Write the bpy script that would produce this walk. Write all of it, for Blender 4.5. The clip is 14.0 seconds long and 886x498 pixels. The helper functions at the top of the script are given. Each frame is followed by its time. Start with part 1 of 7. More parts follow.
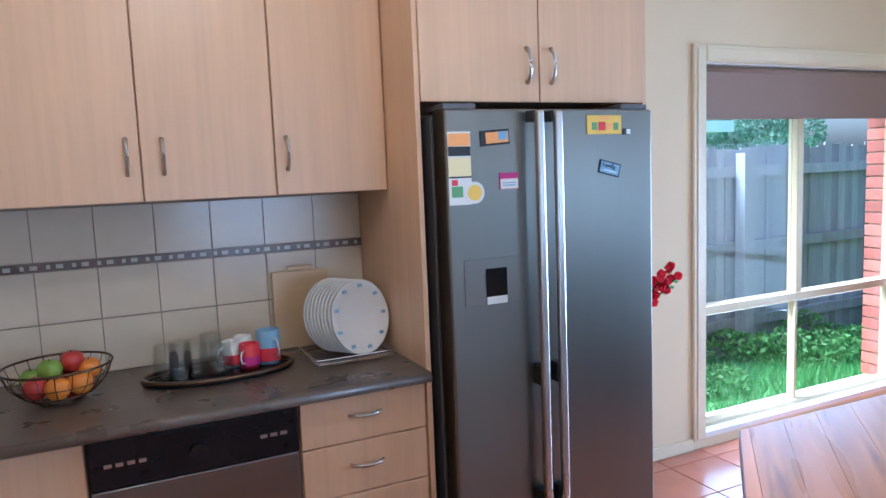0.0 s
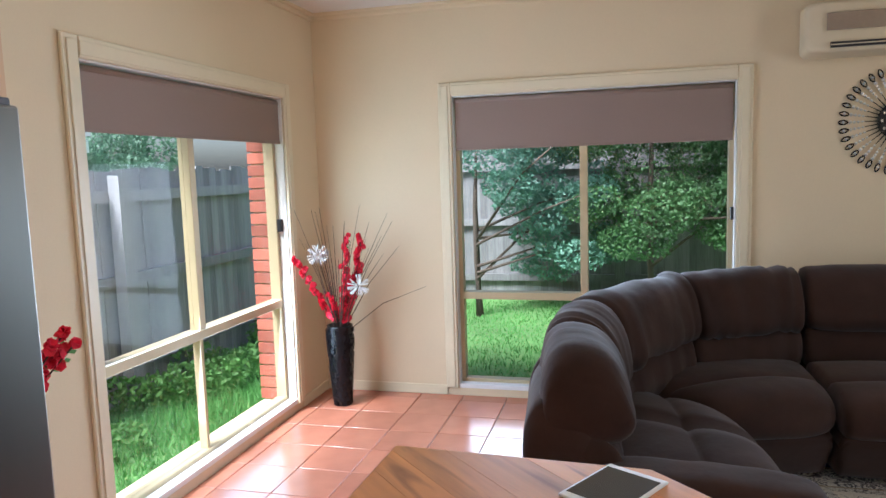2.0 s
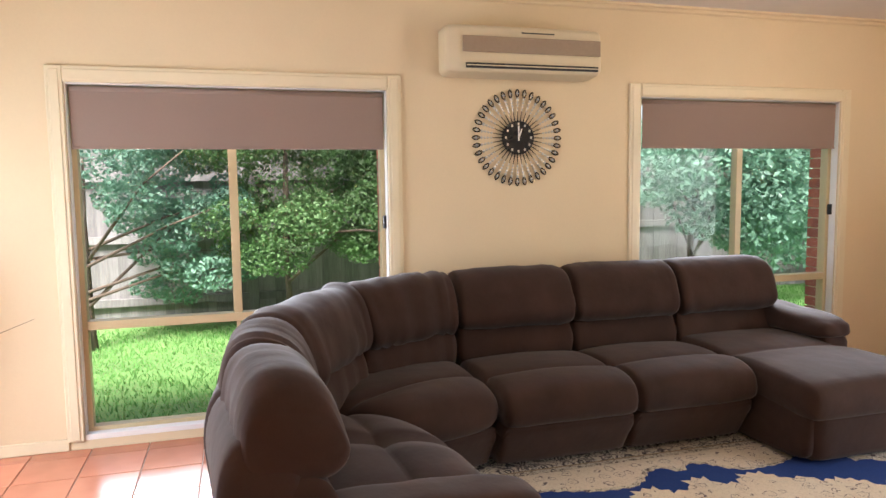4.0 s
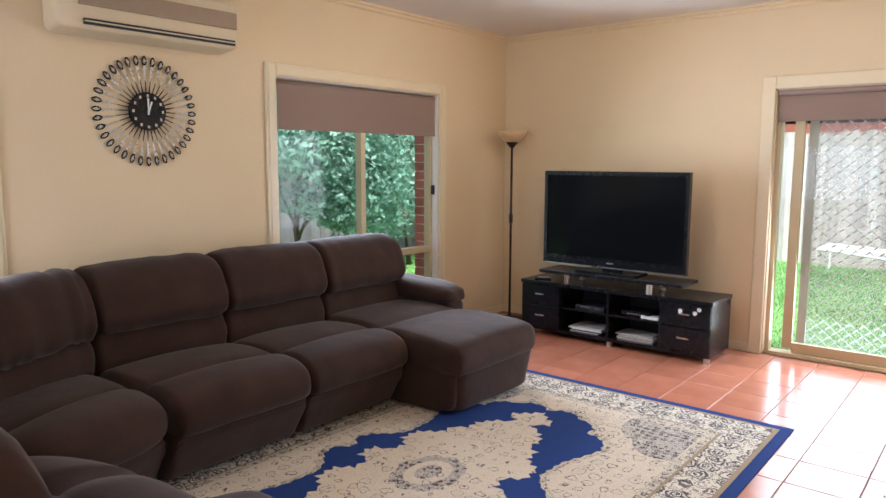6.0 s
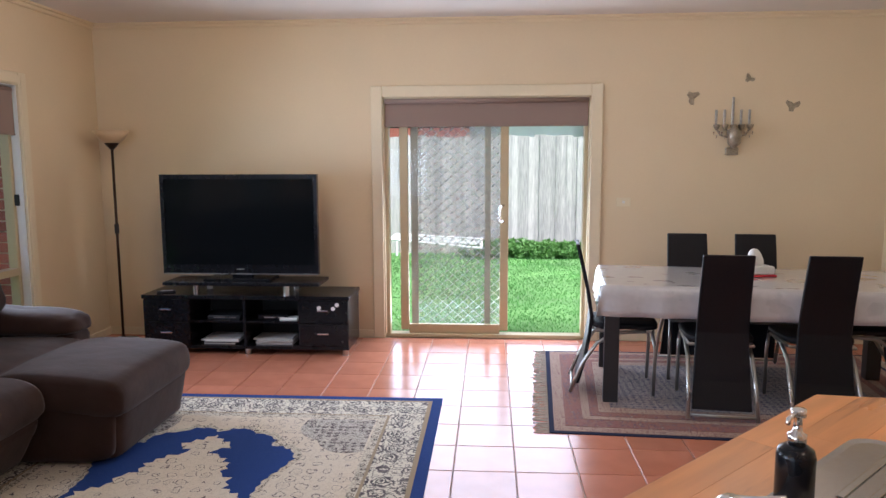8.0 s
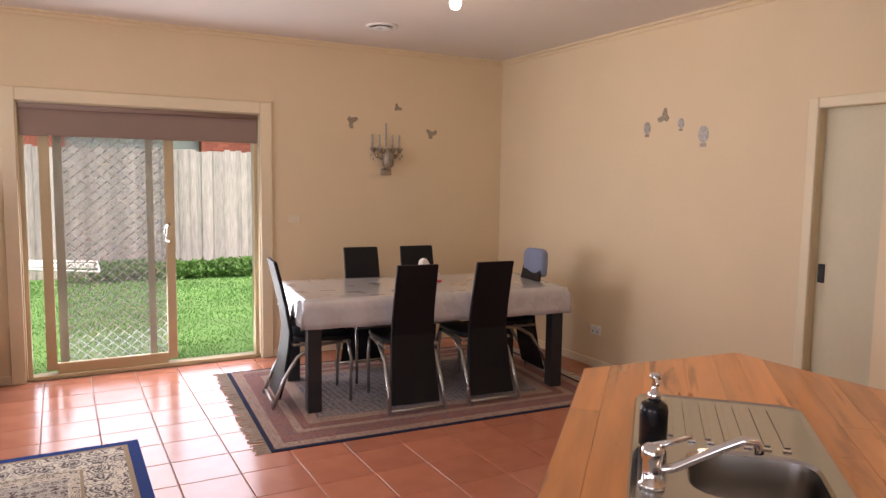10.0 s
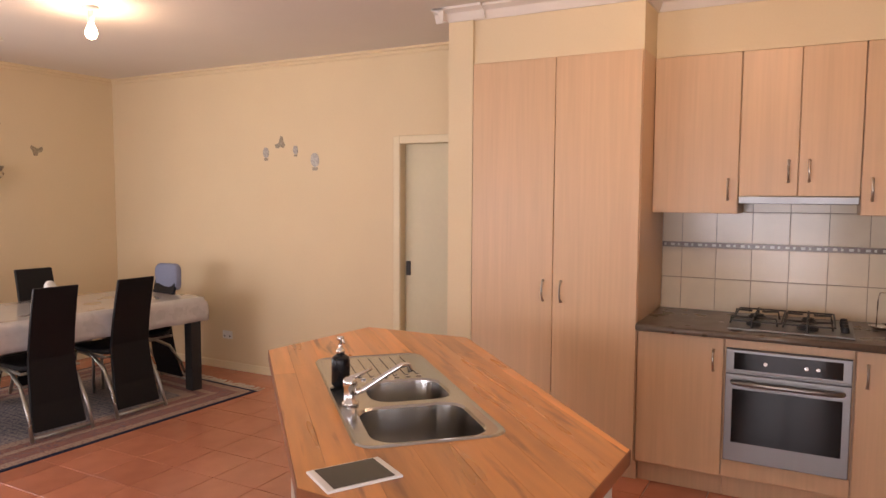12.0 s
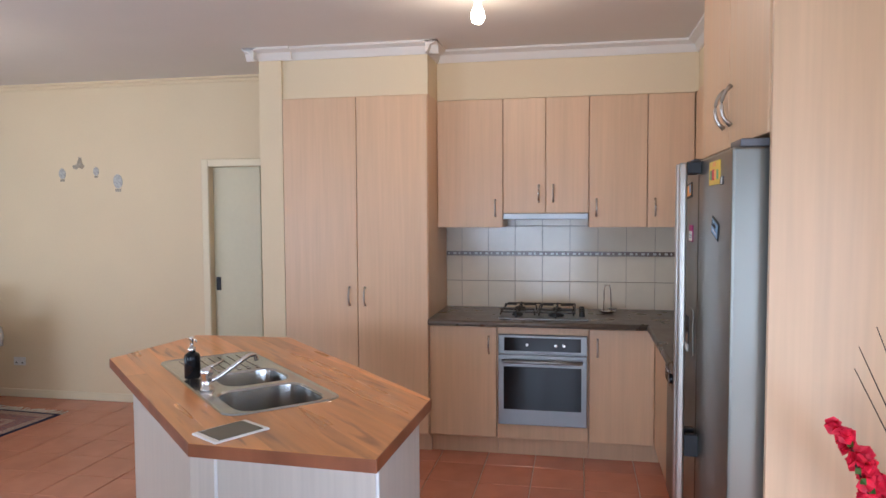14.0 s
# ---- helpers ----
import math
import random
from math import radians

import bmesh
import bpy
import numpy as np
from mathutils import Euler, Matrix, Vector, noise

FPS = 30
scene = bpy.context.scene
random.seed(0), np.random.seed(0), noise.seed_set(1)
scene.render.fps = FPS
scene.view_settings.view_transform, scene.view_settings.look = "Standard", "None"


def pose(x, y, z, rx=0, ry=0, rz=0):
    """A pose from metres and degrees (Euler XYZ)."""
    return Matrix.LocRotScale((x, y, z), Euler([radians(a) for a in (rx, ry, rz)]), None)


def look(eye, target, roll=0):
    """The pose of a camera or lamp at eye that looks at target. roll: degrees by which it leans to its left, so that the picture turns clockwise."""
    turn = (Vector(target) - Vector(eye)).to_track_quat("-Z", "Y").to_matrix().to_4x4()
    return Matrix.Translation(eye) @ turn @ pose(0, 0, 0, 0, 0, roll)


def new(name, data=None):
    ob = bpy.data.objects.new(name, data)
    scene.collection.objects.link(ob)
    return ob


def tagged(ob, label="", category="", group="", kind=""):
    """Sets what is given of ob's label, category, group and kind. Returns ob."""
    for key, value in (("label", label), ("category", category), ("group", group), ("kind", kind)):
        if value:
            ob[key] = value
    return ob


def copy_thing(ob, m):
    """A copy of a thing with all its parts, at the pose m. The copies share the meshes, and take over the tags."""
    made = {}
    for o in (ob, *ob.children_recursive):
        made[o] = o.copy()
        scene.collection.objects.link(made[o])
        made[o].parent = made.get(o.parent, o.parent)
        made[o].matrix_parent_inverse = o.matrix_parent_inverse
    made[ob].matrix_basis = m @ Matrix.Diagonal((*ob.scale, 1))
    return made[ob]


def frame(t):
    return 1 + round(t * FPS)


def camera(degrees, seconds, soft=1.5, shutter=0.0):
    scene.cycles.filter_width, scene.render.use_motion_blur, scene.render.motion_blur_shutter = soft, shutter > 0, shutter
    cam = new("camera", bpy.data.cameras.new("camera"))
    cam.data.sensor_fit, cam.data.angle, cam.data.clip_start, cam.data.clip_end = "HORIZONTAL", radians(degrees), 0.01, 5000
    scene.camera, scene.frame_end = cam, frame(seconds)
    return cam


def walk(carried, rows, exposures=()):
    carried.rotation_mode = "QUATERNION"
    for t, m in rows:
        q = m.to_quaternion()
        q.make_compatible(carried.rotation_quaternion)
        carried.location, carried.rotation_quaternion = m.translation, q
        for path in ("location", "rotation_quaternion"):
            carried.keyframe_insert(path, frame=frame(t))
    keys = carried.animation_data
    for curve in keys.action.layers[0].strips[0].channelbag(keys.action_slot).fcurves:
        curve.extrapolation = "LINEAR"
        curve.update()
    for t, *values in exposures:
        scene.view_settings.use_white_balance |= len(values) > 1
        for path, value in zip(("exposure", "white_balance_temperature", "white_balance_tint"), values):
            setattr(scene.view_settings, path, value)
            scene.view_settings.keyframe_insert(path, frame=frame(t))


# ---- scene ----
cam = camera(64.7, 14.0)
PATH = [
    (0, (2.421, 2.288, 1.55), (3.274, 4.083, 1.328), -2.3),
    (0.5, (2.526, 2.477, 1.539), (3.915, 3.9, 1.322), -2.8),
    (1, (2.672, 2.63, 1.537), (4.334, 3.718, 1.307), -2.8),
    (1.5, (2.794, 2.759, 1.552), (4.606, 3.576, 1.33), -2.3),
    (2, (2.837, 2.877, 1.553), (4.759, 3.386, 1.333), -1.8),
    (2.2, (2.853, 2.923, 1.554), (4.806, 3.298, 1.339), -2.0),
    (4.3, (3.231, 3.173, 1.479), (5.076, 2.424, 1.289), -0.4),
    (4.5, (3.264, 3.201, 1.479), (5.047, 2.314, 1.288), -0.3),
    (5, (3.34, 3.296, 1.491), (4.916, 2.08, 1.296), -0.8),
    (5.5, (3.414, 3.395, 1.49), (4.81, 1.982, 1.264), -0.5),
    (6, (3.533, 3.438, 1.488), (4.794, 1.905, 1.239), 0.2),
    (6.5, (3.691, 3.437, 1.501), (4.739, 1.75, 1.263), -0.1),
    (7, (3.832, 3.441, 1.509), (4.551, 1.591, 1.265), 0.6),
    (7.5, (3.974, 3.517, 1.509), (4.352, 1.569, 1.262), 0.4),
    (8, (4.107, 3.578, 1.499), (4.24, 1.598, 1.253), -0.2),
    (8.5, (4.254, 3.526, 1.494), (4.138, 1.544, 1.251), -0.4),
    (9, (4.414, 3.437, 1.496), (3.959, 1.502, 1.273), 0.0),
    (9.2, (4.479, 3.431, 1.498), (3.88, 1.534, 1.286), 0.3),
    (11.3, (5.223, 3.77, 1.548), (3.803, 2.373, 1.364), 0.4),
    (11.5, (5.299, 3.776, 1.551), (3.772, 2.496, 1.377), 0.3),
    (12, (5.474, 3.822, 1.567), (3.717, 2.879, 1.413), 0.3),
    (12.5, (5.623, 3.905, 1.575), (3.718, 3.306, 1.453), 0.1),
    (13, (5.797, 3.969, 1.576), (3.843, 3.561, 1.451), -0.6),
    (13.5, (5.955, 3.967, 1.585), (3.992, 3.605, 1.472), -0.0),
    (14, (6.115, 3.933, 1.588), (4.155, 3.554, 1.479), -0.3),
]
EXPOSURES = [(0.0, 1.35, 4450, 7), (0.5, 0.95, 4300, 2), (1.0, 0.9, 5000, 9), (1.5, 0.88, 5350, 10), (2.0, 0.88, 5500, 9), (4.5, 1.58, 6750, 21), (5.0, 1.52, 6800, 25), (5.5, 1.4, 6200, 17),
             (6.0, 1.3, 6000, 15), (6.5, 1.27, 5550, 11), (7.0, 1.05, 5200, 7), (7.5, 0.95, 5300, 11), (8.2, 0.86, 5900, 18), (9.0, 0.74, 6400, 24), (10.5, 0.65, 7400, 31),
             (11.5, 0.6, 8300, 38), (12.0, 0.9, 7500, 30), (12.5, 1.0, 6450, 21), (13.0, 0.9, 6000, 16), (13.5, 0.85, 5800, 16), (14.0, 0.86, 5500, 13)]
walk(cam, [(t, look(eye, target, roll)) for t, eye, target, roll in PATH], EXPOSURES)

# ---- world and sun ----
world = bpy.data.worlds.new("sky")
scene.world = world
world.use_nodes = True
_wn = world.node_tree.nodes
_sky = _wn.new("ShaderNodeTexSky")
_sky.sky_type = "NISHITA"
_sky.sun_disc = False
_sky.sun_elevation = radians(57.4)
_sky.sun_rotation = radians(-63.4)
_sky.dust_density = 4.0
world.node_tree.links.new(_sky.outputs[0], _wn["Background"].inputs[0])
_wn["Background"].inputs[1].default_value = 0.15
sun = new("sun", bpy.data.lights.new("sun", "SUN"))
sun.data.energy = 5.0
sun.data.angle = radians(20)
sun.data.color = (1.0, 0.98, 0.95)
sun.matrix_world = look((-12, 6, 21), (0, 0, 0))


def window_light(name, at, toward, w, h, power, color=(0.86, 0.93, 1.0)):
    lamp = new(name, bpy.data.lights.new(name, "AREA"))
    lamp.data.shape = "RECTANGLE"
    lamp.data.size, lamp.data.size_y, lamp.data.energy, lamp.data.color = w, h, power, color
    lamp.matrix_world = look(at, toward)
    return lamp


BULBS = [(2.75, 0.0), (2.77, 3.46), (5.75, -0.45)]
for _x, _y in BULBS:
    _l = new("bulb_light", bpy.data.lights.new("bulb_light", "POINT"))
    _l.data.energy, _l.data.color, _l.data.shadow_soft_size = 6.5, (1.0, 0.78, 0.54), 0.03
    _l.location = (_x, _y, 2.53)

WIN = 0.72
window_light("daylight_north", (6.1, 5.045, 1.0), (6.1, 4.0, 0.9), 1.6, 1.5, 34 * WIN, (0.74, 0.87, 1.0))
_east = [window_light("daylight_east_a", (7.495, 3.1, 1.0), (6.0, 3.1, 0.97), 1.7, 1.5, 31 * WIN, (0.8, 0.9, 1.0)),
         window_light("daylight_east_b", (7.495, -0.4, 1.15), (6.0, -0.36, 1.12), 1.6, 1.15, 34 * WIN, (0.8, 0.9, 1.0))]
for _l in _east:
    _l.data.spread = radians(115)
window_light("daylight_south", (4.15, -2.315, 0.95), (4.15, -1.0, 0.8), 1.6, 1.7, 38 * WIN)


# ---- materials ----
def mat(name, color, rough=0.6, metal=0.0, scale=20.0, vary=0.08, bump=0.0, bscale=None, spec=0.5, big=2.0, bigvary=0.04, stretch=(1, 1, 1), sheen=0.0, coat=0.0, rand=0.0):
    m = bpy.data.materials.new(name)
    m.use_nodes = True
    nt = m.node_tree
    N, L = nt.nodes, nt.links
    p = N["Principled BSDF"]
    p.inputs["Roughness"].default_value = rough
    p.inputs["Metallic"].default_value = metal
    p.inputs["Specular IOR Level"].default_value = spec
    p.inputs["Sheen Weight"].default_value = sheen
    p.inputs["Coat Weight"].default_value = coat
    tc = N.new("ShaderNodeTexCoord")
    mp = N.new("ShaderNodeMapping")
    mp.inputs["Scale"].default_value = stretch
    L.new(tc.outputs["Object"], mp.inputs[0])
    n1 = N.new("ShaderNodeTexNoise")
    n1.inputs["Scale"].default_value = scale
    n1.inputs["Detail"].default_value = 5
    L.new(mp.outputs[0], n1.inputs["Vector"])
    n2 = N.new("ShaderNodeTexNoise")
    n2.inputs["Scale"].default_value = big
    L.new(mp.outputs[0], n2.inputs["Vector"])

    def math(op, a, b):
        q = N.new("ShaderNodeMath")
        q.operation = op
        for i, v in enumerate((a, b)):
            if isinstance(v, (int, float)):
                q.inputs[i].default_value = v
            else:
                L.new(v, q.inputs[i])
        return q.outputs[0]
    v = math("ADD", math("MULTIPLY", math("SUBTRACT", n1.outputs[0], 0.5), vary * 4), 1.0)
    v = math("ADD", v, math("MULTIPLY", math("SUBTRACT", n2.outputs[0], 0.5), bigvary * 4))
    if rand:
        oi = N.new("ShaderNodeObjectInfo")
        v = math("ADD", v, math("MULTIPLY", math("SUBTRACT", oi.outputs["Random"], 0.5), rand * 2))
    hs = N.new("ShaderNodeHueSaturation")
    hs.inputs["Color"].default_value = (*color, 1)
    L.new(v, hs.inputs["Value"])
    L.new(hs.outputs[0], p.inputs["Base Color"])
    r = math("ADD", math("MULTIPLY", math("SUBTRACT", n2.outputs[0], 0.5), 0.25), rough)
    L.new(r, p.inputs["Roughness"])
    if bump:
        nb = N.new("ShaderNodeTexNoise")
        nb.inputs["Scale"].default_value = bscale or scale
        nb.inputs["Detail"].default_value = 6
        L.new(mp.outputs[0], nb.inputs["Vector"])
        b = N.new("ShaderNodeBump")
        b.inputs["Strength"].default_value = bump
        b.inputs["Distance"].default_value = 0.01
        L.new(nb.outputs[0], b.inputs["Height"])
        L.new(b.outputs[0], p.inputs["Normal"])
    return m


def glass_mat(name, tint=(1, 1, 1), rough=0.0, thin=0.03):
    m = bpy.data.materials.new(name)
    m.use_nodes = True
    N, L = m.node_tree.nodes, m.node_tree.links
    p = N["Principled BSDF"]
    out = N["Material Output"]
    t = N.new("ShaderNodeBsdfTransparent")
    t.inputs[0].default_value = (*tint, 1)
    g = N.new("ShaderNodeBsdfGlossy")
    g.inputs["Roughness"].default_value = rough
    mx = N.new("ShaderNodeMixShader")
    fr = N.new("ShaderNodeLayerWeight")
    fr.inputs[0].default_value = 0.5
    pw = N.new("ShaderNodeMath")
    pw.operation = "POWER"
    L.new(fr.outputs["Facing"], pw.inputs[0])
    pw.inputs[1].default_value = 5.0
    sc = N.new("ShaderNodeMath")
    sc.operation = "MULTIPLY_ADD"
    L.new(pw.outputs[0], sc.inputs[0])
    sc.inputs[1].default_value = 0.2
    sc.inputs[2].default_value = thin
    L.new(sc.outputs[0], mx.inputs[0])
    L.new(t.outputs[0], mx.inputs[1])
    L.new(g.outputs[0], mx.inputs[2])
    L.new(mx.outputs[0], out.inputs[0])
    N.remove(p)
    return m


M_WALL = mat("painted_plaster", (0.73, 0.60, 0.40), 0.7, scale=90, vary=0.015, bump=0.05, bscale=140, bigvary=0.02, spec=0.3)
M_CEIL = mat("ceiling_paint", (0.74, 0.69, 0.63), 0.85, scale=60, vary=0.01, bump=0.03, bscale=120, bigvary=0.02)
M_TRIM = mat("cream_gloss_trim", (0.75, 0.655, 0.46), 0.35, scale=30, vary=0.015)
M_WHITE = mat("white_paint", (0.8, 0.79, 0.76), 0.45, scale=30, vary=0.02)
M_ALU = mat("primrose_aluminium", (0.55, 0.45, 0.27), 0.35, 0.1, scale=40, vary=0.02)
M_GROUT = mat("floor_grout", (0.55, 0.42, 0.34), 0.8, scale=60, vary=0.1)
M_TILE = mat("terracotta_tile", (0.52, 0.2, 0.12), 0.2, scale=9, vary=0.06, bump=0.05, bscale=14, bigvary=0.08, rand=0.09, spec=0.6)
M_LAM = mat("beech_laminate", (0.65, 0.435, 0.265), 0.38, scale=7, vary=0.05, stretch=(9, 9, 0.35), big=2.0, bigvary=0.05, rand=0.02)
M_STEEL = mat("brushed_steel", (0.25, 0.25, 0.25), 0.36, 1.0, scale=40, vary=0.015, stretch=(1, 1, 0.03), bigvary=0.01)
M_FRIDGE = mat("satin_fridge_steel", (0.235, 0.228, 0.205), 0.36, 1.0, scale=40, vary=0.015, stretch=(1, 1, 0.03), bigvary=0.01)
M_CHROME = mat("chrome", (0.75, 0.75, 0.75), 0.12, 1.0, scale=20, vary=0.02)
M_NICKEL = mat("brushed_nickel", (0.55, 0.52, 0.48), 0.3, 1.0, scale=20, vary=0.02)
M_BLACK = mat("black_gloss", (0.008, 0.008, 0.010), 0.24, scale=30, vary=0.1, spec=0.3)
M_BLACKM = mat("black_matt", (0.015, 0.015, 0.017), 0.5, scale=30, vary=0.1)
M_STONE = mat("brown_worktop_laminate", (0.12, 0.092, 0.07), 0.3, scale=55, vary=0.14, big=8, bigvary=0.07)
M_SOFA = mat("brown_suede", (0.040, 0.0205, 0.0148), 0.85, scale=6, vary=0.25, bump=0.5, bscale=8, big=2.5, bigvary=0.14, sheen=0.12, spec=0.15)
M_BLIND = mat("taupe_blind_fabric", (0.28, 0.2, 0.165), 0.85, scale=200, vary=0.04, bump=0.1, bscale=400)
M_GLASS = glass_mat("window_glass", thin=0.012)
M_OAK = mat("island_timber", (0.66, 0.28, 0.09), 0.3, scale=2.6, vary=0.2, stretch=(0.8, 9, 9), big=1.4, bigvary=0.12, rand=0.28, coat=0.3)


def add_streaks(m, dark, stretch, scale, lo, hi):
    """Dark mineral streaks and knots laid over a timber's own colour."""
    N, L = m.node_tree.nodes, m.node_tree.links
    p = N["Principled BSDF"]
    src = p.inputs["Base Color"].links[0].from_socket
    tc = N.new("ShaderNodeTexCoord")
    mp = N.new("ShaderNodeMapping")
    mp.inputs["Scale"].default_value = stretch
    oi = N.new("ShaderNodeObjectInfo")
    L.new(oi.outputs["Random"], mp.inputs["Location"])
    L.new(tc.outputs["Object"], mp.inputs[0])
    n = N.new("ShaderNodeTexNoise")
    n.inputs["Scale"].default_value = scale
    n.inputs["Detail"].default_value = 4
    n.inputs["Distortion"].default_value = 0.6
    L.new(mp.outputs[0], n.inputs["Vector"])
    r = N.new("ShaderNodeValToRGB")
    r.color_ramp.elements[0].position, r.color_ramp.elements[0].color = lo, (0, 0, 0, 1)
    r.color_ramp.elements[1].position, r.color_ramp.elements[1].color = hi, (1, 1, 1, 1)
    L.new(n.outputs[0], r.inputs[0])
    mx = N.new("ShaderNodeMix")
    mx.data_type = "RGBA"
    L.new(r.outputs[0], mx.inputs["Factor"])
    L.new(src, mx.inputs[6])
    mx.inputs[7].default_value = (*dark, 1)
    L.new(mx.outputs[2], p.inputs["Base Color"])


add_streaks(M_OAK, (0.2, 0.07, 0.025), (1.6, 14, 14), 1.3, 0.58, 0.76)


# ---- building helpers ----
def put(bm, name, material, parent=None, label="", smooth=False):
    me = bpy.data.meshes.new(name)
    bmesh.ops.recalc_face_normals(bm, faces=bm.faces)
    bm.to_mesh(me)
    bm.free()
    if smooth:
        for f in me.polygons:
            f.use_smooth = True
    me.materials.append(material)
    ob = new(name, me)
    if parent is not None:
        ob.parent = parent
        ob.matrix_parent_inverse = parent.matrix_basis.inverted()
    return tagged(ob, label)


def part(name, bm, material, parent, label="", smooth=False):
    me = bpy.data.meshes.new(name)
    bmesh.ops.recalc_face_normals(bm, faces=bm.faces)
    bm.to_mesh(me)
    bm.free()
    if smooth:
        for f in me.polygons:
            f.use_smooth = True
    me.materials.append(material)
    ob = new(name, me)
    ob.parent = parent
    return tagged(ob, label)


def thing(name, at=(0, 0, 0), rz=0.0, label="", category="", group=""):
    ob = new(name)
    ob.matrix_basis = pose(*at, 0, 0, rz)
    return tagged(ob, label, category, group)


def box(bm, x0, x1, y0, y1, z0, z1, bevel=0.0, seg=2):
    vs = [bm.verts.new((x, y, z)) for x in (x0, x1) for y in (y0, y1) for z in (z0, z1)]
    fs = [bm.faces.new([vs[i] for i in q]) for q in ((0, 1, 3, 2), (4, 6, 7, 5), (0, 4, 5, 1), (2, 3, 7, 6), (0, 2, 6, 4), (1, 5, 7, 3))]
    if bevel:
        es = {e for f in fs for e in f.edges}
        bmesh.ops.bevel(bm, geom=list(es), offset=bevel, segments=seg, affect="EDGES", profile=0.5)
    return bm


def boxb(*a, bevel=0.0, seg=2):
    return box(bmesh.new(), *a, bevel=bevel, seg=seg)


def cyl(bm, p0, p1, r0, r1=None, n=16, caps=True):
    p0, p1 = Vector(p0), Vector(p1)
    r1 = r0 if r1 is None else r1
    d = (p1 - p0)
    q = d.to_track_quat("Z", "Y")
    a, b = [], []
    for i in range(n):
        t = 2 * math.pi * i / n
        o = Vector((math.cos(t), math.sin(t), 0))
        a.append(bm.verts.new(p0 + q @ (o * r0)))
        b.append(bm.verts.new(p1 + q @ (o * r1)))
    for i in range(n):
        bm.faces.new((a[i], a[(i + 1) % n], b[(i + 1) % n], b[i]))
    if caps:
        bm.faces.new(list(reversed(a)))
        bm.faces.new(b)
    return bm


def tube(bm, pts, r, n=8, closed=False):
    pts = [Vector(p) for p in pts]
    rings = []
    m = len(pts)
    up = Vector((0, 0, 1))
    for i, p in enumerate(pts):
        if closed:
            d = pts[(i + 1) % m] - pts[i - 1]
        else:
            d = pts[min(i + 1, m - 1)] - pts[max(i - 1, 0)]
        d.normalize()
        u = d.cross(up)
        if u.length < 0.05:
            u = d.cross(Vector((0, 1, 0)))
        u.normalize()
        w = u.cross(d).normalized()
        rr = r[i] if isinstance(r, (list, tuple)) else r
        rings.append([bm.verts.new(p + u * (rr * math.cos(2 * math.pi * k / n)) + w * (rr * math.sin(2 * math.pi * k / n))) for k in range(n)])
    for i in range(m if closed else m - 1):
        a, b = rings[i], rings[(i + 1) % m]
        for k in range(n):
            bm.faces.new((a[k], a[(k + 1) % n], b[(k + 1) % n], b[k]))
    if not closed:
        bm.faces.new(list(reversed(rings[0])))
        bm.faces.new(rings[-1])
    return bm


def lathe(bm, profile, at=(0, 0, 0), n=24):
    rings = []
    for r, z in profile:
        rings.append([bm.verts.new((at[0] + r * math.cos(2 * math.pi * k / n), at[1] + r * math.sin(2 * math.pi * k / n), at[2] + z)) for k in range(n)])
    for a, b in zip(rings, rings[1:]):
        for k in range(n):
            bm.faces.new((a[k], a[(k + 1) % n], b[(k + 1) % n], b[k]))
    bm.faces.new(list(reversed(rings[0])))
    bm.faces.new(rings[-1])
    return bm


def prism(bm, outline, z0, z1, bevel=0.0):
    a = [bm.verts.new((x, y, z0)) for x, y in outline]
    b = [bm.verts.new((x, y, z1)) for x, y in outline]
    n = len(a)
    fs = [bm.faces.new(list(reversed(a))), bm.faces.new(b)]
    for i in range(n):
        fs.append(bm.faces.new((a[i], a[(i + 1) % n], b[(i + 1) % n], b[i])))
    if bevel:
        es = {e for f in fs for e in f.edges}
        bmesh.ops.bevel(bm, geom=list(es), offset=bevel, segments=2, affect="EDGES", profile=0.5)
    return bm


# ---- the room's measures ----
XW, XK, XE, YS, YN, ZC = 0.93, 1.08, 7.45, -2.27, 5.0, 2.66
TH = 0.24
W1 = (5.23, 6.95, 0.07, 2.05)
W2 = (2.23, 4.01, 0.07, 2.05)
W3 = (-1.25, 0.46, 0.07, 2.05)
SD = (3.29, 5.0, 0.0, 2.03)
PD = (1.02, 1.62, 0.0, 1.95)


def wall_x(name, y0, y1, x0, x1, holes, label):
    """A wall that runs along x, between y0 and y1, with openings (x0, x1, z0, z1)."""
    bm = bmesh.new()
    x = x0
    for h in sorted(holes):
        box(bm, x, h[0], y0, y1, 0, ZC)
        if h[2] > 0:
            box(bm, h[0], h[1], y0, y1, -0.1, h[2])
        box(bm, h[0], h[1], y0, y1, h[3], ZC)
        x = h[1]
    box(bm, x, x1, y0, y1, 0, ZC)
    return tagged(put(bm, name, M_WALL), label, kind="structure")


def wall_y(name, x0, x1, y0, y1, holes, label):
    bm = bmesh.new()
    y = y0
    for h in sorted(holes):
        box(bm, x0, x1, y, h[0], 0, ZC)
        if h[2] > 0:
            box(bm, x0, x1, h[0], h[1], -0.1, h[2])
        box(bm, x0, x1, h[0], h[1], h[3], ZC)
        y = h[1]
    box(bm, x0, x1, y, y1, 0, ZC)
    return tagged(put(bm, name, M_WALL), label, kind="structure")


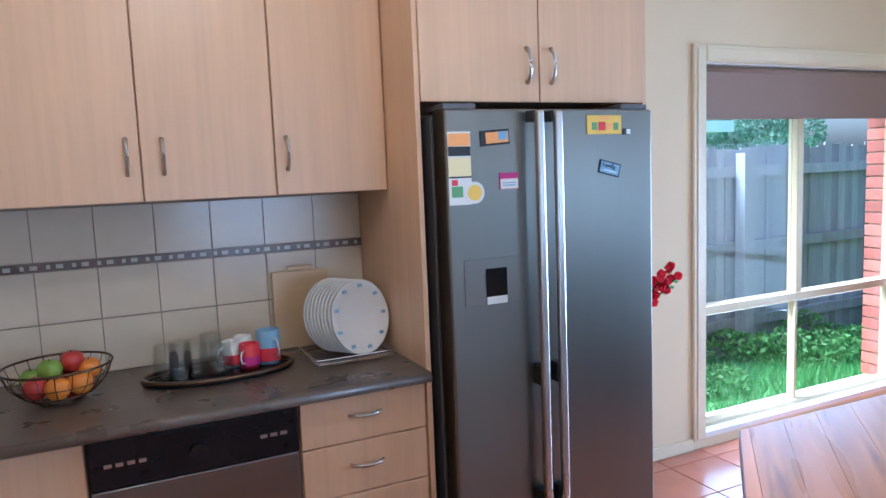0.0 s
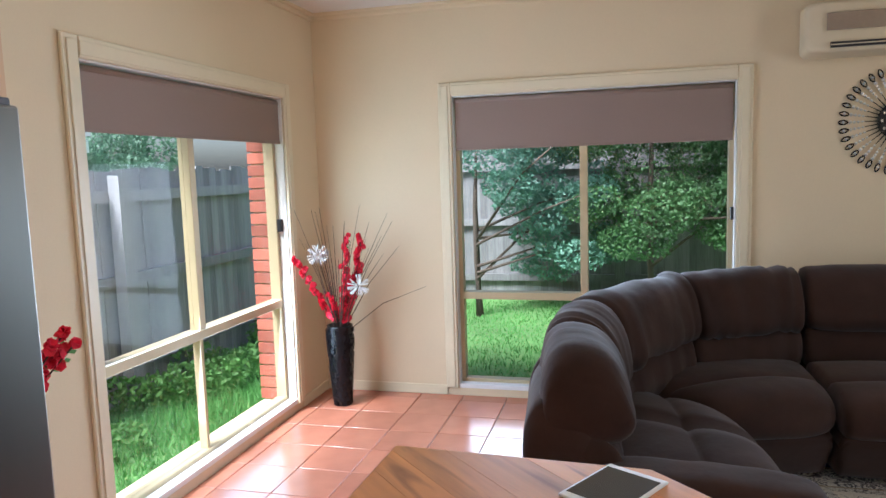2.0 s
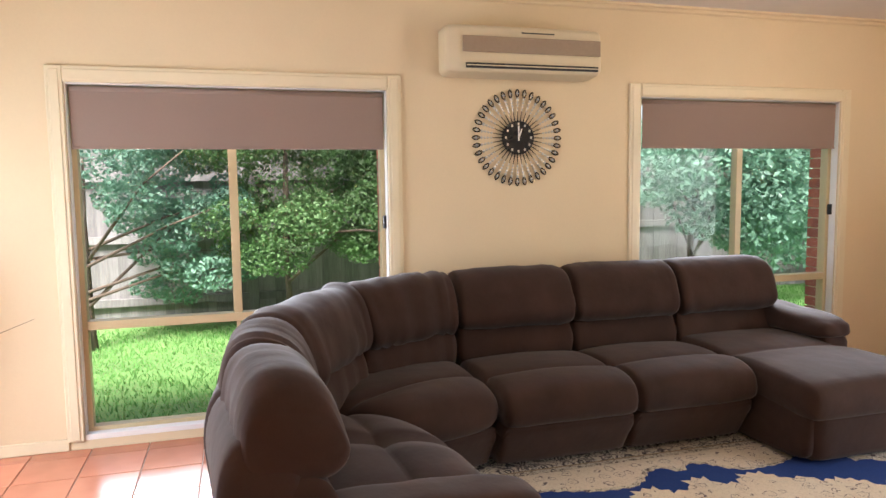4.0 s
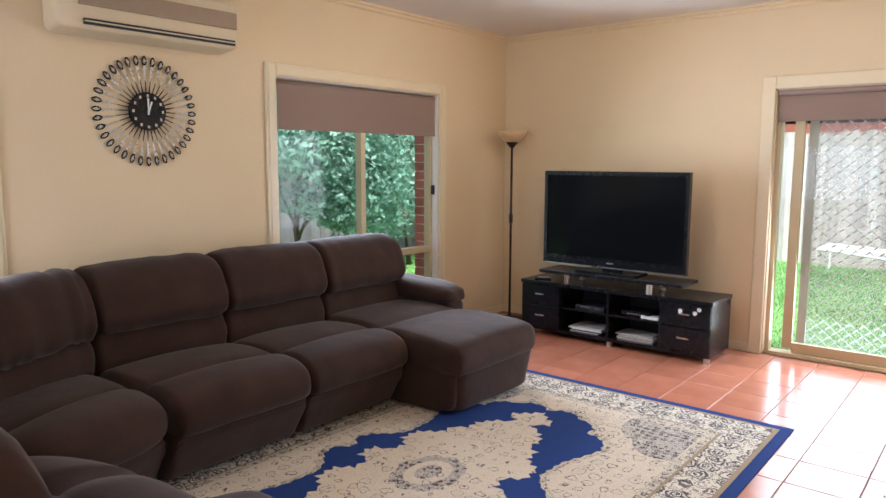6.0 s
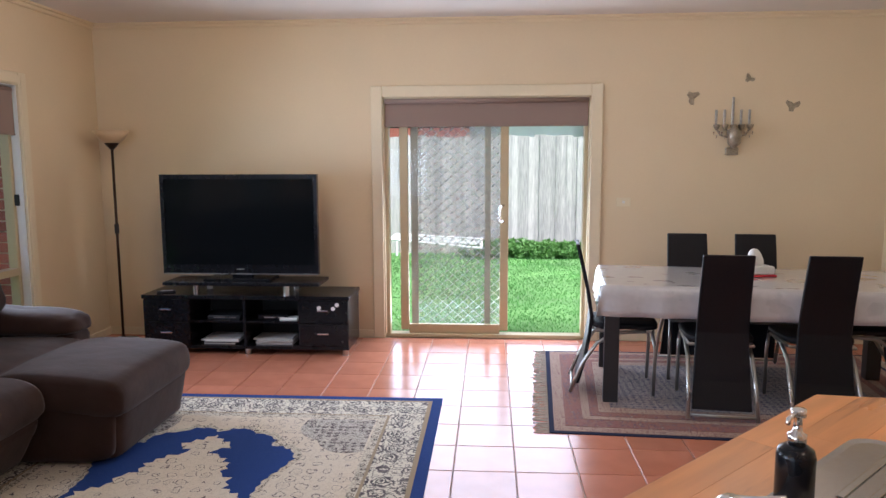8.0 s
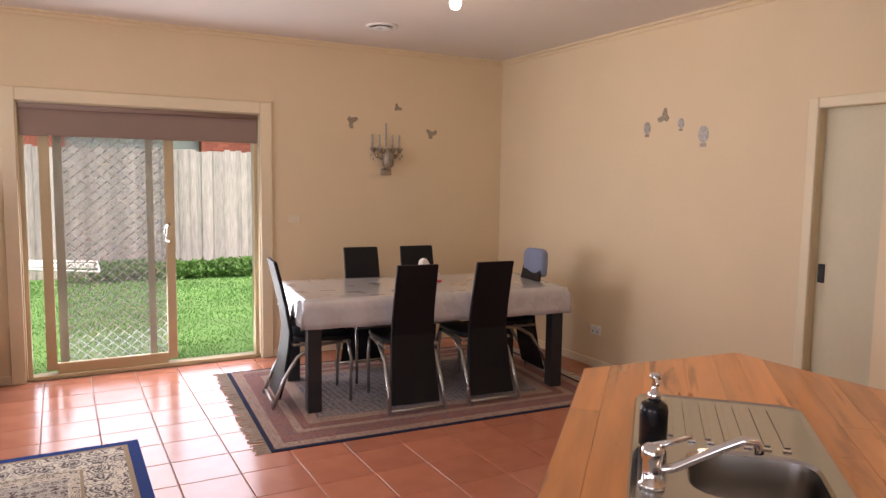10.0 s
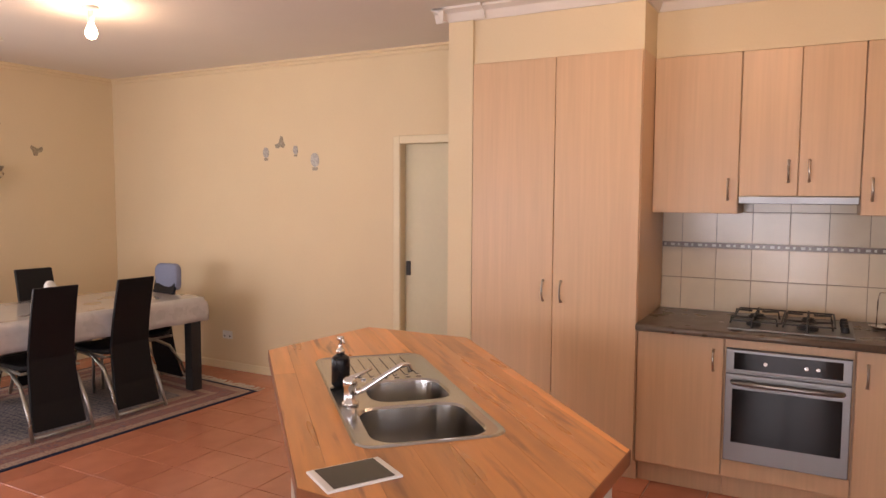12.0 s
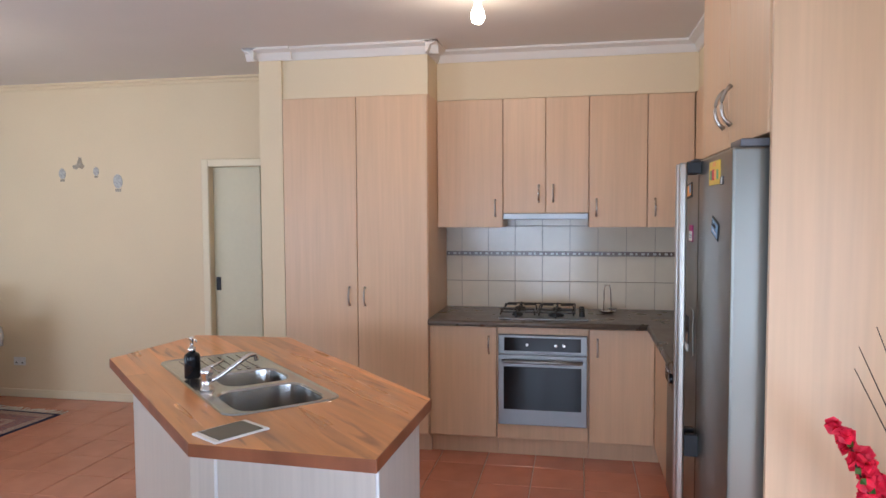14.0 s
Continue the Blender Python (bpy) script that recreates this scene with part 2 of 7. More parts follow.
wall_x("wall_north", YN, YN + TH, XK - TH, XE + TH, [W1], "cream painted plaster wall with a tall window")
wall_x("wall_south", YS - TH, YS, XW - TH, XE + TH, [SD], "cream painted plaster wall with a sliding glass door")
wall_y("wall_east", XE, XE + TH, YS, YN, [W2, W3], "cream painted plaster wall with two windows")
wall_y("wall_west", XW - TH, XW, YS, 1.84, [PD], "cream painted plaster wall with a sliding inner door")
wall_y("wall_west_kitchen", XK - TH, XK, 1.84, YN, [], "cream plaster wall behind the kitchen cabinets")
tagged(put(boxb(XW - 0.5, XE + TH, YS - TH, YN + TH, ZC, ZC + 0.15), "ceiling", M_CEIL), "flat off-white painted ceiling", kind="structure")
tagged(put(boxb(XW - 0.5, XE + TH, YS - TH, YN + TH, -0.2, -0.008), "floor", M_GROUT), "terracotta tiled floor with pale grout", kind="structure")
# ---- shaping helpers ----
def pillow(c8, n=8, k=6.0, wrinkle=0.0, seed=0.0, puff=0.0):
    """A soft cushion: a rounded cube stretched between eight corners (bottom four, then top four, each in the same order)."""
    bm = bmesh.new()
    c = [Vector(p) for p in c8]
    made = {}

    def at(p):
        key = tuple(round(a, 5) for a in p)
        if key not in made:
            q = Vector(p)
            m = max(abs(a) for a in q)
            s = sum(abs(a) ** k for a in q) ** (1 / k)
            r = q * (m / s)
            r += q.normalized() * puff * (1 - min(1, (abs(q[0]) ** 4 + abs(q[1]) ** 4 + abs(q[2]) ** 4 - 1) / 2))
            u, v, w = [(a + 1) / 2 for a in r]
            lo = c[0] * (1 - u) * (1 - v) + c[1] * u * (1 - v) + c[2] * u * v + c[3] * (1 - u) * v
            hi = c[4] * (1 - u) * (1 - v) + c[5] * u * (1 - v) + c[6] * u * v + c[7] * (1 - u) * v
            o = lo * (1 - w) + hi * w
            if wrinkle:
                d = noise.noise(o * 7 + Vector((seed, 0, 0))) + 0.6 * noise.noise(Vector((o.x * 22, o.y * 22, o.z * 6 + seed)))
                d -= 1.1 * (1 - min(1, abs(noise.noise(Vector((o.x * 3.2 + seed, o.y * 3.2, o.z * 5)))) * 9))
                o += (o - (c[0] + c[6]) / 2).normalized() * d * wrinkle
            made[key] = bm.verts.new(o)
        return made[key]
    for ax in range(3):
        for sgn in (-1, 1):
            for i in range(n):
                for j in range(n):
                    quad = []
                    for a, b in ((i, j), (i + 1, j), (i + 1, j + 1), (i, j + 1)):
                        p = [0, 0, 0]
                        p[ax] = sgn
                        p[(ax + 1) % 3] = -1 + 2 * a / n
                        p[(ax + 2) % 3] = -1 + 2 * b / n
                        quad.append(at(p))
                    bm.faces.new(quad)
    return bm


def clip(poly, a, b, c):
    """The part of a convex outline where a*x + b*y <= c."""
    out = []
    for i, p in enumerate(poly):
        q = poly[(i + 1) % len(poly)]
        dp, dq = a * p[0] + b * p[1] - c, a * q[0] + b * q[1] - c
        if dp <= 0:
            out.append(p)
        if (dp < 0 < dq) or (dq < 0 < dp):
            t = dp / (dp - dq)
            out.append((p[0] + (q[0] - p[0]) * t, p[1] + (q[1] - p[1]) * t))
    return out


def bow_handle(parent, at, along=(0, 0, 1), out=(0, -1, 0), length=0.11, reach=0.028):
    """A bowed bar handle centred at `at`."""
    a, o, p = Vector(along), Vector(out), Vector(at)
    pts = []
    for i in range(9):
        t = -1 + 2 * i / 8
        pts.append(p + a * (t * length / 2) + o * (reach * (1 - t * t) ** 0.7 + 0.002))
    return part("handle", tube(bmesh.new(), pts, [0.006 if 0 < i < 8 else 0.008 for i in range(9)], 6), M_NICKEL, parent, "bowed brushed nickel handle", True)


def door_panel(parent, x0, x1, y0, y1, z0, z1, name="door"):
    return part(name, boxb(x0, x1, y0, y1, z0, z1, bevel=0.0025, seg=1), M_LAM, parent)


# ---- windows and doors ----
def window(name, plane, out, lo, hi, z0, z1, trans, mull, label, lock):
    """plane: where the wall's face stands; out: the axis it faces ('x' or 'y')."""
    w = thing(name, label=label)
    tagged(w, kind="structure")

    def bx(a0, a1, d0, d1, za, zb, bev=0.003):
        if out == "y":
            return boxb(a0, a1, plane + d0, plane + d1, za, zb, bevel=bev, seg=1)
        return boxb(plane + d0, plane + d1, a0, a1, za, zb, bevel=bev, seg=1)
    f = 0.035
    part("window_frame", bx(lo, lo + f, 0.06, 0.13, z0, z1), M_ALU, w, "cream aluminium frame")
    part("window_frame", bx(hi - f, hi, 0.06, 0.13, z0, z1), M_ALU, w)
    part("window_frame", bx(lo + f, hi - f, 0.06, 0.13, z1 - f, z1), M_ALU, w)
    part("window_frame", bx(lo + f, hi - f, 0.06, 0.13, z0, z0 + f), M_ALU, w)
    part("transom", bx(lo + f, hi - f, 0.05, 0.13, trans - 0.03, trans + 0.02), M_ALU, w)
    part("mullion", bx(mull - 0.025, mull + 0.025, 0.055, 0.12, trans + 0.02, z1 - f), M_ALU, w)
    part("mullion", bx(mull - 0.012, mull + 0.012, 0.07, 0.12, z0 + f, trans - 0.03), M_ALU, w)
    for a, b, za, zb in ((lo + f, mull - 0.025, trans + 0.02, z1 - f), (mull + 0.025, hi - f, trans + 0.02, z1 - f), (lo + f, mull - 0.012, z0 + f, trans - 0.03), (mull + 0.012, hi - f, z0 + f, trans - 0.03)):
        g = part("pane", bx(a, b, 0.092, 0.097, za, zb, 0), M_GLASS, w, "clear glass pane")
        g.visible_shadow = False
    part("window_sill", bx(lo, hi, -0.004, 0.06, z0 - 0.02, z0 + 0.012), M_WHITE, w, "white painted sill")
    for a0, a1, za, zb in ((lo, lo + 0.008, z0 + 0.012, z1), (hi - 0.008, hi, z0 + 0.012, z1), (lo + 0.008, hi - 0.008, z1 - 0.008, z1)):
        part("reveal", bx(a0, a1, -0.002, 0.06, za, zb), M_WHITE, w, "white painted reveal")
    part("latch", bx(lock - 0.015, lock + 0.015, 0.03, 0.06, 1.2, 1.28), M_BLACKM, w, "small black window latch")
    for a0, a1, za, zb in ((lo - 0.088, lo, z0 - 0.02, z1 + 0.088), (hi, hi + 0.088, z0 - 0.02, z1 + 0.088), (lo, hi, z1, z1 + 0.088)):
        part("architrave", bx(a0, a1, -0.02, 0.0, za, zb, 0.005), M_TRIM, w, "cream painted architrave")
        part("architrave", bx(a0 + 0.02 if a1 - a0 < 0.1 else a0, a1 - 0.02 if a1 - a0 < 0.1 else a1, -0.026, -0.02, za + 0.01, zb - 0.02, 0.003), M_TRIM, w)
    return w


def blind(plane, out, lo, hi, z0, z1, label):
    b = thing("roller_blind", label=label, category="blind", group="roller blinds")

    def bx(a0, a1, d0, d1, za, zb, bev=0.002):
        return boxb(a0, a1, plane + d0, plane + d1, za, zb, bevel=bev, seg=1) if out == "y" else boxb(plane + d0, plane + d1, a0, a1, za, zb, bevel=bev, seg=1)
    part("fabric", bx(lo, hi, 0.018, 0.021, z0 + 0.012, z1 - 0.03), M_BLIND, b, "taupe blockout fabric")
    part("bottom_bar", bx(lo, hi, 0.014, 0.026, z0, z0 + 0.014), M_BLIND, b)
    p, q = ((lo, plane + 0.035, z1 - 0.03), (hi, plane + 0.035, z1 - 0.03)) if out == "y" else ((plane + 0.035, lo, z1 - 0.03), (plane + 0.035, hi, z1 - 0.03))
    part("roller", cyl(bmesh.new(), p, q, 0.02), M_BLIND, b, "rolled fabric tube", True)
    return b


window("window_1", YN, "y", *W1, 0.74, 6.04, "tall cream aluminium window onto a side fence", 6.93)
window("window_2", XE, "x", *W2, 0.70, 3.15, "tall cream aluminium window onto the garden", 2.24)
window("window_3", XE, "x", *W3, 0.73, -0.41, "cream aluminium window behind the sofa", -1.24)
blind(YN, "y", 5.26, 6.94, 1.76, 2.045, "taupe roller blind rolled most of the way up")
blind(XE, "x", 2.25, 3.99, 1.69, 2.045, "taupe roller blind rolled most of the way up")
blind(XE, "x", -1.23, 0.43, 1.70, 2.045, "taupe roller blind rolled most of the way up")
_b = blind(-4.64, "y", 3.31, 4.98, 1.79, 2.03, "short taupe roller blind above the sliding door")
for _o in [_b]:
    _o.matrix_basis = pose(0, 2.34, 0)

# sliding door
sd = tagged(thing("door_1", label="cream aluminium sliding door with a mesh security screen"), kind="structure")
for x0, x1 in ((3.29, 3.33), (4.96, 5.0)):
    part("door_frame", boxb(x0, x1, YS - 0.14, YS - 0.05, 0.0, 2.03, bevel=0.003, seg=1), M_ALU, sd, "cream aluminium frame")
part("door_frame", boxb(3.33, 4.96, YS - 0.14, YS - 0.05, 1.99, 2.03, bevel=0.003, seg=1), M_ALU, sd)
part("threshold", boxb(3.33, 4.96, YS - 0.14, YS - 0.03, 0.0, 0.03, bevel=0.003, seg=1), M_ALU, sd, "cream aluminium sill track")
M_MESH = bpy.data.materials.new("security_mesh")
M_MESH.use_nodes = True
_n, _l = M_MESH.node_tree.nodes, M_MESH.node_tree.links
_n["Principled BSDF"].inputs["Base Color"].default_value = (0.42, 0.46, 0.5, 1)
_n["Principled BSDF"].inputs["Roughness"].default_value = 0.6
_t = _n.new("ShaderNodeBsdfTransparent")
_m = _n.new("ShaderNodeMixShader")
_m.inputs[0].default_value = 0.24
_l.new(_t.outputs[0], _m.inputs[1])
_l.new(_n["Principled BSDF"].outputs[0], _m.inputs[2])
_l.new(_m.outputs[0], _n["Material Output"].inputs[0])
# fixed pane at the narrow side, sliding leaf
for x0, x1 in ((4.80, 4.87), (3.95, 4.02)):
    part("stile", boxb(x0, x1, YS - 0.1, YS - 0.06, 0.06, 1.99, bevel=0.003, seg=1), M_ALU, sd, "cream door stile")
part("rail", boxb(4.02, 4.80, YS - 0.1, YS - 0.06, 0.03, 0.11, bevel=0.003, seg=1), M_ALU, sd)
part("rail", boxb(4.02, 4.80, YS - 0.1, YS - 0.06, 1.92, 1.99, bevel=0.003, seg=1), M_ALU, sd)
_g = part("pane", boxb(4.02, 4.80, YS - 0.083, YS - 0.078, 0.11, 1.92), M_GLASS, sd, "clear glass pane")
_g.visible_shadow = False
_g = part("pane", boxb(4.87, 4.96, YS - 0.105, YS - 0.1, 0.03, 1.99), M_GLASS, sd, "clear glass pane")
_g.visible_shadow = False
M_SCRF = mat("grey_screen_frame", (0.42, 0.44, 0.36), 0.4, 0.2, scale=30, vary=0.03)
sc = part("screen_frame", box(box(box(box(bmesh.new(), 4.10, 4.15, YS - 0.135, YS - 0.11, 0.03, 1.99), 4.72, 4.78, YS - 0.135, YS - 0.11, 0.03, 1.99), 4.15, 4.72, YS - 0.135, YS - 0.11, 0.03, 0.08), 4.15, 4.72, YS - 0.135, YS - 0.11, 1.93, 1.99), M_SCRF, sd, "grey screen door frame")
_g = part("screen_mesh", boxb(3.98, 4.73, YS - 0.125, YS - 0.122, 0.08, 1.93), M_MESH, sd, "fine pale insect mesh")
_g.visible_shadow = False
# the screen's pressed lattice, small diamonds
M_LAT = mat("pale_screen_grille", (0.7, 0.72, 0.72), 0.4, 0.1, scale=30, vary=0.03)
bm = bmesh.new()
LP, LQ = 0.089, 0.078
for j in range(int(1.85 / LQ) + 1):
    z0 = 0.085 + j * LQ
    for i in range(9):
        for s_ in (0, 1):
            xa = 4.0 + i * LP + (LP / 2 if s_ else 0.0)
            za, zb = z0 + (LQ / 2 if s_ else 0.0), z0 + (LQ / 2 if s_ else 0.0) + LQ / 2
            if xa + LP / 2 > 4.73 or zb > 1.93:
                continue
            tube(bm, [(xa, YS - 0.119, za), (xa + LP / 2, YS - 0.119, zb)], 0.0022, 4)
            tube(bm, [(xa + LP / 2, YS - 0.119, za), (xa + LP / 4, YS - 0.119, (za + zb) / 2)], 0.006, 4)
            tube(bm, [(xa + LP / 4, YS - 0.119, (za + zb) / 2), (xa, YS - 0.119, zb)], 0.0014, 4)
tagged(part("lattice", bm, M_LAT, sd, "pressed metal lattice of the screen"), kind="stuff")
part("handle", tube(bmesh.new(), [(3.99, YS - 0.06, 1.0), (4.02, YS - 0.02, 1.01), (4.03, YS - 0.015, 1.07), (4.02, YS - 0.02, 1.13), (3.99, YS - 0.06, 1.14)], 0.01), M_CHROME, sd, "bowed chrome pull handle", True)
for x0, x1, za, zb in ((3.195, 3.29, 0, 2.125), (5.0, 5.095, 0, 2.125), (3.29, 5.0, 2.03, 2.125)):
    part("architrave", boxb(x0, x1, YS, YS + 0.02, za, zb, bevel=0.005, seg=1), M_TRIM, sd, "cream painted architrave")
for x0, x1, za, zb in ((3.29, 3.3, 0.03, 2.02), (4.99, 5.0, 0.03, 2.02), (3.3, 4.99, 2.02, 2.03)):
    part("reveal", boxb(x0, x1, YS - 0.05, YS + 0.002, za, zb, bevel=0.002, seg=1), M_TRIM, sd)

# inner pocket door in the west wall
pd = tagged(thing("door_2", label="cream inner door, nearly closed, with a small black latch"), kind="structure")
M_PDOOR = mat("cream_door_paint", (0.62, 0.57, 0.4), 0.45, scale=30, vary=0.02)
part("door_leaf", boxb(XW - 0.09, XW - 0.055, 1.02, 1.43, 0.01, 1.95, bevel=0.003, seg=1), M_PDOOR, pd, "flat cream door leaf")
part("latch", boxb(XW - 0.055, XW - 0.048, 1.035, 1.075, 0.95, 1.06, bevel=0.002, seg=1), M_BLACKM, pd, "black flush pull")
part("latch", boxb(XW - 0.055, XW - 0.05, 1.04, 1.06, 0.99, 1.05, bevel=0.002, seg=1), M_CHROME, pd)
for y0, y1, za, zb in ((0.96, 1.02, 0, 2.01), (1.62, 1.68, 0, 2.01), (1.02, 1.62, 1.95, 2.01)):
    part("architrave", boxb(XW, XW + 0.02, y0, y1, za, zb, bevel=0.005, seg=1), M_TRIM, pd, "cream painted architrave")
bm = bmesh.new()
box(bm, XW - 1.6, XW - 1.5, 0.2, 2.6, 0, ZC)
box(bm, XW - 1.5, XW - TH, 0.2, 0.3, 0, ZC)
box(bm, XW - 1.5, XW - TH, 2.5, 2.6, 0, ZC)
box(bm, XW - 1.5, XW - TH, 0.3, 2.5, ZC, ZC + 0.1)
tagged(put(bm, "wall_passage", M_WALL), "plain cream walls of the passage behind the door", kind="structure")
tagged(put(boxb(XW - 1.5, XW - 0.5, 0.3, 2.5, -0.1, 0.0), "floor_passage", M_TILE), "tiled passage floor", kind="structure")

# skirting and cornice
def skirting(x0, x1, y0, y1):
    ob = put(boxb(x0, x1, y0, y1, 0, 0.07, bevel=0.004, seg=1), "baseboard", M_TRIM)
    return tagged(ob, "low cream painted skirting board", kind="structure")


skirting(4.31, 5.15, YN - 0.012, YN)
skirting(7.03, XE - 0.012, YN - 0.012, YN)
skirting(XE - 0.012, XE, 4.09, YN)
skirting(XE - 0.012, XE, 0.54, 2.15)
skirting(XE - 0.012, XE, YS, -1.33)
skirting(5.08, XE - 0.012, YS, YS + 0.012)
skirting(XW, 3.21, YS, YS + 0.012)
skirting(XW, XW + 0.012, YS + 0.012, 0.955)


def cornice(p0, p1, inward, label="white coved plaster cornice", s=0.075):
    """A coved strip from p0 to p1 under the ceiling; inward: the room's side."""
    bm = bmesh.new()
    a, b, n = Vector((*p0, 0)), Vector((*p1, 0)), Vector((*inward, 0))
    prof = [(0, 0), (0, -s), (0.012, -s), (0.02, -s * 0.8), (s * 0.45, -s * 0.4), (s * 0.85, -0.018), (s, -0.014), (s, 0)]
    va = [bm.verts.new(a + n * u + Vector((0, 0, ZC + w))) for u, w in prof]
    vb = [bm.verts.new(b + n * u + Vector((0, 0, ZC + w))) for u, w in prof]
    m = len(prof)
    for i in range(m):
        bm.faces.new((va[i], va[(i + 1) % m], vb[(i + 1) % m], vb[i]))
    bm.faces.new(va)
    bm.faces.new(list(reversed(vb)))
    return tagged(put(bm, "trim", M_CEIL if s > 0.06 else M_WALL), label, kind="structure")


cornice((4.30, YN), (XE, YN), (0, -1), "small plaster cornice along the wall", 0.045)
cornice((XE, YS), (XE, YN), (-1, 0), "small plaster cornice along the wall", 0.045)
cornice((XW, YS), (XE, YS), (0, 1), "small plaster cornice along the wall", 0.045)
cornice((XW, YS), (XW, 1.84), (1, 0), "small plaster cornice along the wall", 0.045)

# bulkheads and the nib wall by the pantry
tagged(put(boxb(XW - 0.1, 1.72, 1.84, 2.0, 0, ZC), "wall_nib", M_WALL), "narrow cream wall end beside the pantry", kind="structure")
for _x0, _x1, _y0, _y1, _z in ((XK, 1.70, 2.0, 2.985, 2.335), (XK, 1.40, 2.985, 4.68, 2.335), (XK, 3.34, 4.68, YN, 2.335), (3.34, 4.30, 4.42, YN, 2.5)):
    tagged(put(boxb(_x0, _x1, _y0, _y1, _z, ZC), "bulkhead", M_WALL), "cream plaster bulkhead above the cabinets", kind="structure")
cornice((1.72, 1.76), (1.72, 2.08), (1, 0))
cornice((1.70, 2.0), (1.70, 3.06), (1, 0))
cornice((1.40, 2.985), (1.40, 4.68), (1, 0))
cornice((1.40, 2.985), (1.775, 2.985), (0, 1))
cornice((1.40, 4.68), (3.34, 4.68), (0, -1))
cornice((XW, 1.84), (1.795, 1.84), (0, -1))

# ---- kitchen, west run ----
CT, CB = 0.89, 0.853
pantry = thing("pantry_cupboard", label="tall beech laminate pantry with two full-height doors", category="cupboard")
part("body", boxb(XK, 1.70, 2.0, 2.985, 0.11, 2.335), M_LAM, pantry)
door_panel(pantry, 1.702, 1.72, 2.003, 2.508, 0.13, 2.33)
door_panel(pantry, 1.702, 1.72, 2.512, 2.982, 0.13, 2.33)
part("plinth", boxb(XK, 1.64, 2.0, 2.985, 0, 0.11), M_LAM, pantry)
bow_handle(pantry, (1.72, 2.455, 1.03), out=(1, 0, 0), length=0.12)
bow_handle(pantry, (1.72, 2.56, 1.03), out=(1, 0, 0), length=0.12)


def wall_unit(y0, y1, z0, doors, handles, label="beech laminate wall cupboard with nickel handles"):
    u = thing("wall_cupboard", label=label, category="cupboard", group="kitchen wall cupboards")
    part("body", boxb(XK, 1.40, y0, y1, z0, 2.33), M_LAM, u)
    for a, b in doors:
        door_panel(u, 1.402, 1.42, a + 0.002, b - 0.002, z0, 2.33)
    for h in handles:
        bow_handle(u, (1.42, h, z0 + 0.13), out=(1, 0, 0), length=0.11)
    return u


wall_unit(2.987, 3.435, 1.475, [(2.987, 3.435)], [3.385])
wall_unit(3.437, 4.0, 1.57, [(3.437, 3.72), (3.72, 4.0)], [3.675, 3.77], "short beech laminate cupboard above the cooker hood")
wall_unit(4.002, 4.37, 1.475, [(4.002, 4.37)], [4.05])
wall_unit(4.372, 4.66, 1.475, [(4.372, 4.66)], [4.42], "narrow beech laminate wall cupboard in the corner")
hood = thing("cooker_hood", label="slim stainless slide-out cooker hood under the cupboards", category="cooker hood")
part("body", boxb(XK, 1.41, 3.445, 3.99, 1.535, 1.568), M_STEEL, hood)
part("front_strip", boxb(1.412, 1.445, 3.44, 3.997, 1.528, 1.568, bevel=0.004), M_STEEL, hood, "polished steel front strip")


def base_unit(x0, x1, y0, y1, label):
    u = thing("base_cupboard", label=label, category="cupboard", group="kitchen base cupboards")
    part("body", boxb(x0, x1, y0, y1, 0.12, CB), M_LAM, u)
    return u


b = base_unit(XK, 1.68, 2.987, 3.425, "beech laminate base cupboard beside the oven")
door_panel(b, 1.682, 1.70, 2.989, 3.423, 0.13, 0.845)
bow_handle(b, (1.70, 3.375, 0.73), out=(1, 0, 0), length=0.11)
part("plinth", boxb(XK, 1.62, 2.987, 3.425, 0, 0.12), M_LAM, b)
b = base_unit(XK, 1.68, 4.005, 4.40, "beech laminate base cupboard beside the oven")
door_panel(b, 1.682, 1.70, 4.007, 4.398, 0.13, 0.845)
bow_handle(b, (1.70, 4.055, 0.73), out=(1, 0, 0), length=0.11)
part("plinth", boxb(XK, 1.62, 4.005, 4.44, 0, 0.12), M_LAM, b)
b = base_unit(XK, 1.68, 3.427, 4.003, "beech laminate housing around the built-in oven")
part("filler", boxb(1.682, 1.70, 3.429, 4.001, 0.805, 0.848, bevel=0.002, seg=1), M_LAM, b)
part("filler", boxb(1.682, 1.70, 3.429, 4.001, 0.13, 0.22, bevel=0.002, seg=1), M_LAM, b)
part("plinth", boxb(XK, 1.62, 3.427, 4.003, 0, 0.12), M_LAM, b)

M_OVGLASS = mat("black_oven_glass", (0.01, 0.01, 0.011), 0.1, scale=10, vary=0.02, spec=0.25)
oven = thing("oven", label="stainless built-in oven with black glass and a bar handle", category="oven")
part("body", boxb(1.25, 1.70, 3.437, 3.993, 0.225, 0.80), M_STEEL, oven)
part("control_panel", boxb(1.70, 1.716, 3.437, 3.993, 0.685, 0.80, bevel=0.004), M_STEEL, oven, "steel control panel")
part("display", boxb(1.7165, 1.719, 3.475, 3.955, 0.70, 0.785), M_OVGLASS, oven, "black glass display")
for yk in (3.62, 3.80, 3.85):
    part("button", cyl(bmesh.new(), (1.719, yk, 0.74), (1.727, yk, 0.74), 0.009, n=12), M_NICKEL, oven)
part("door", boxb(1.70, 1.722, 3.437, 3.993, 0.225, 0.675, bevel=0.004), M_STEEL, oven, "steel oven door")
part("door_glass", boxb(1.7225, 1.725, 3.472, 3.958, 0.325, 0.60, bevel=0.001, seg=1), M_OVGLASS, oven, "black oven door glass")
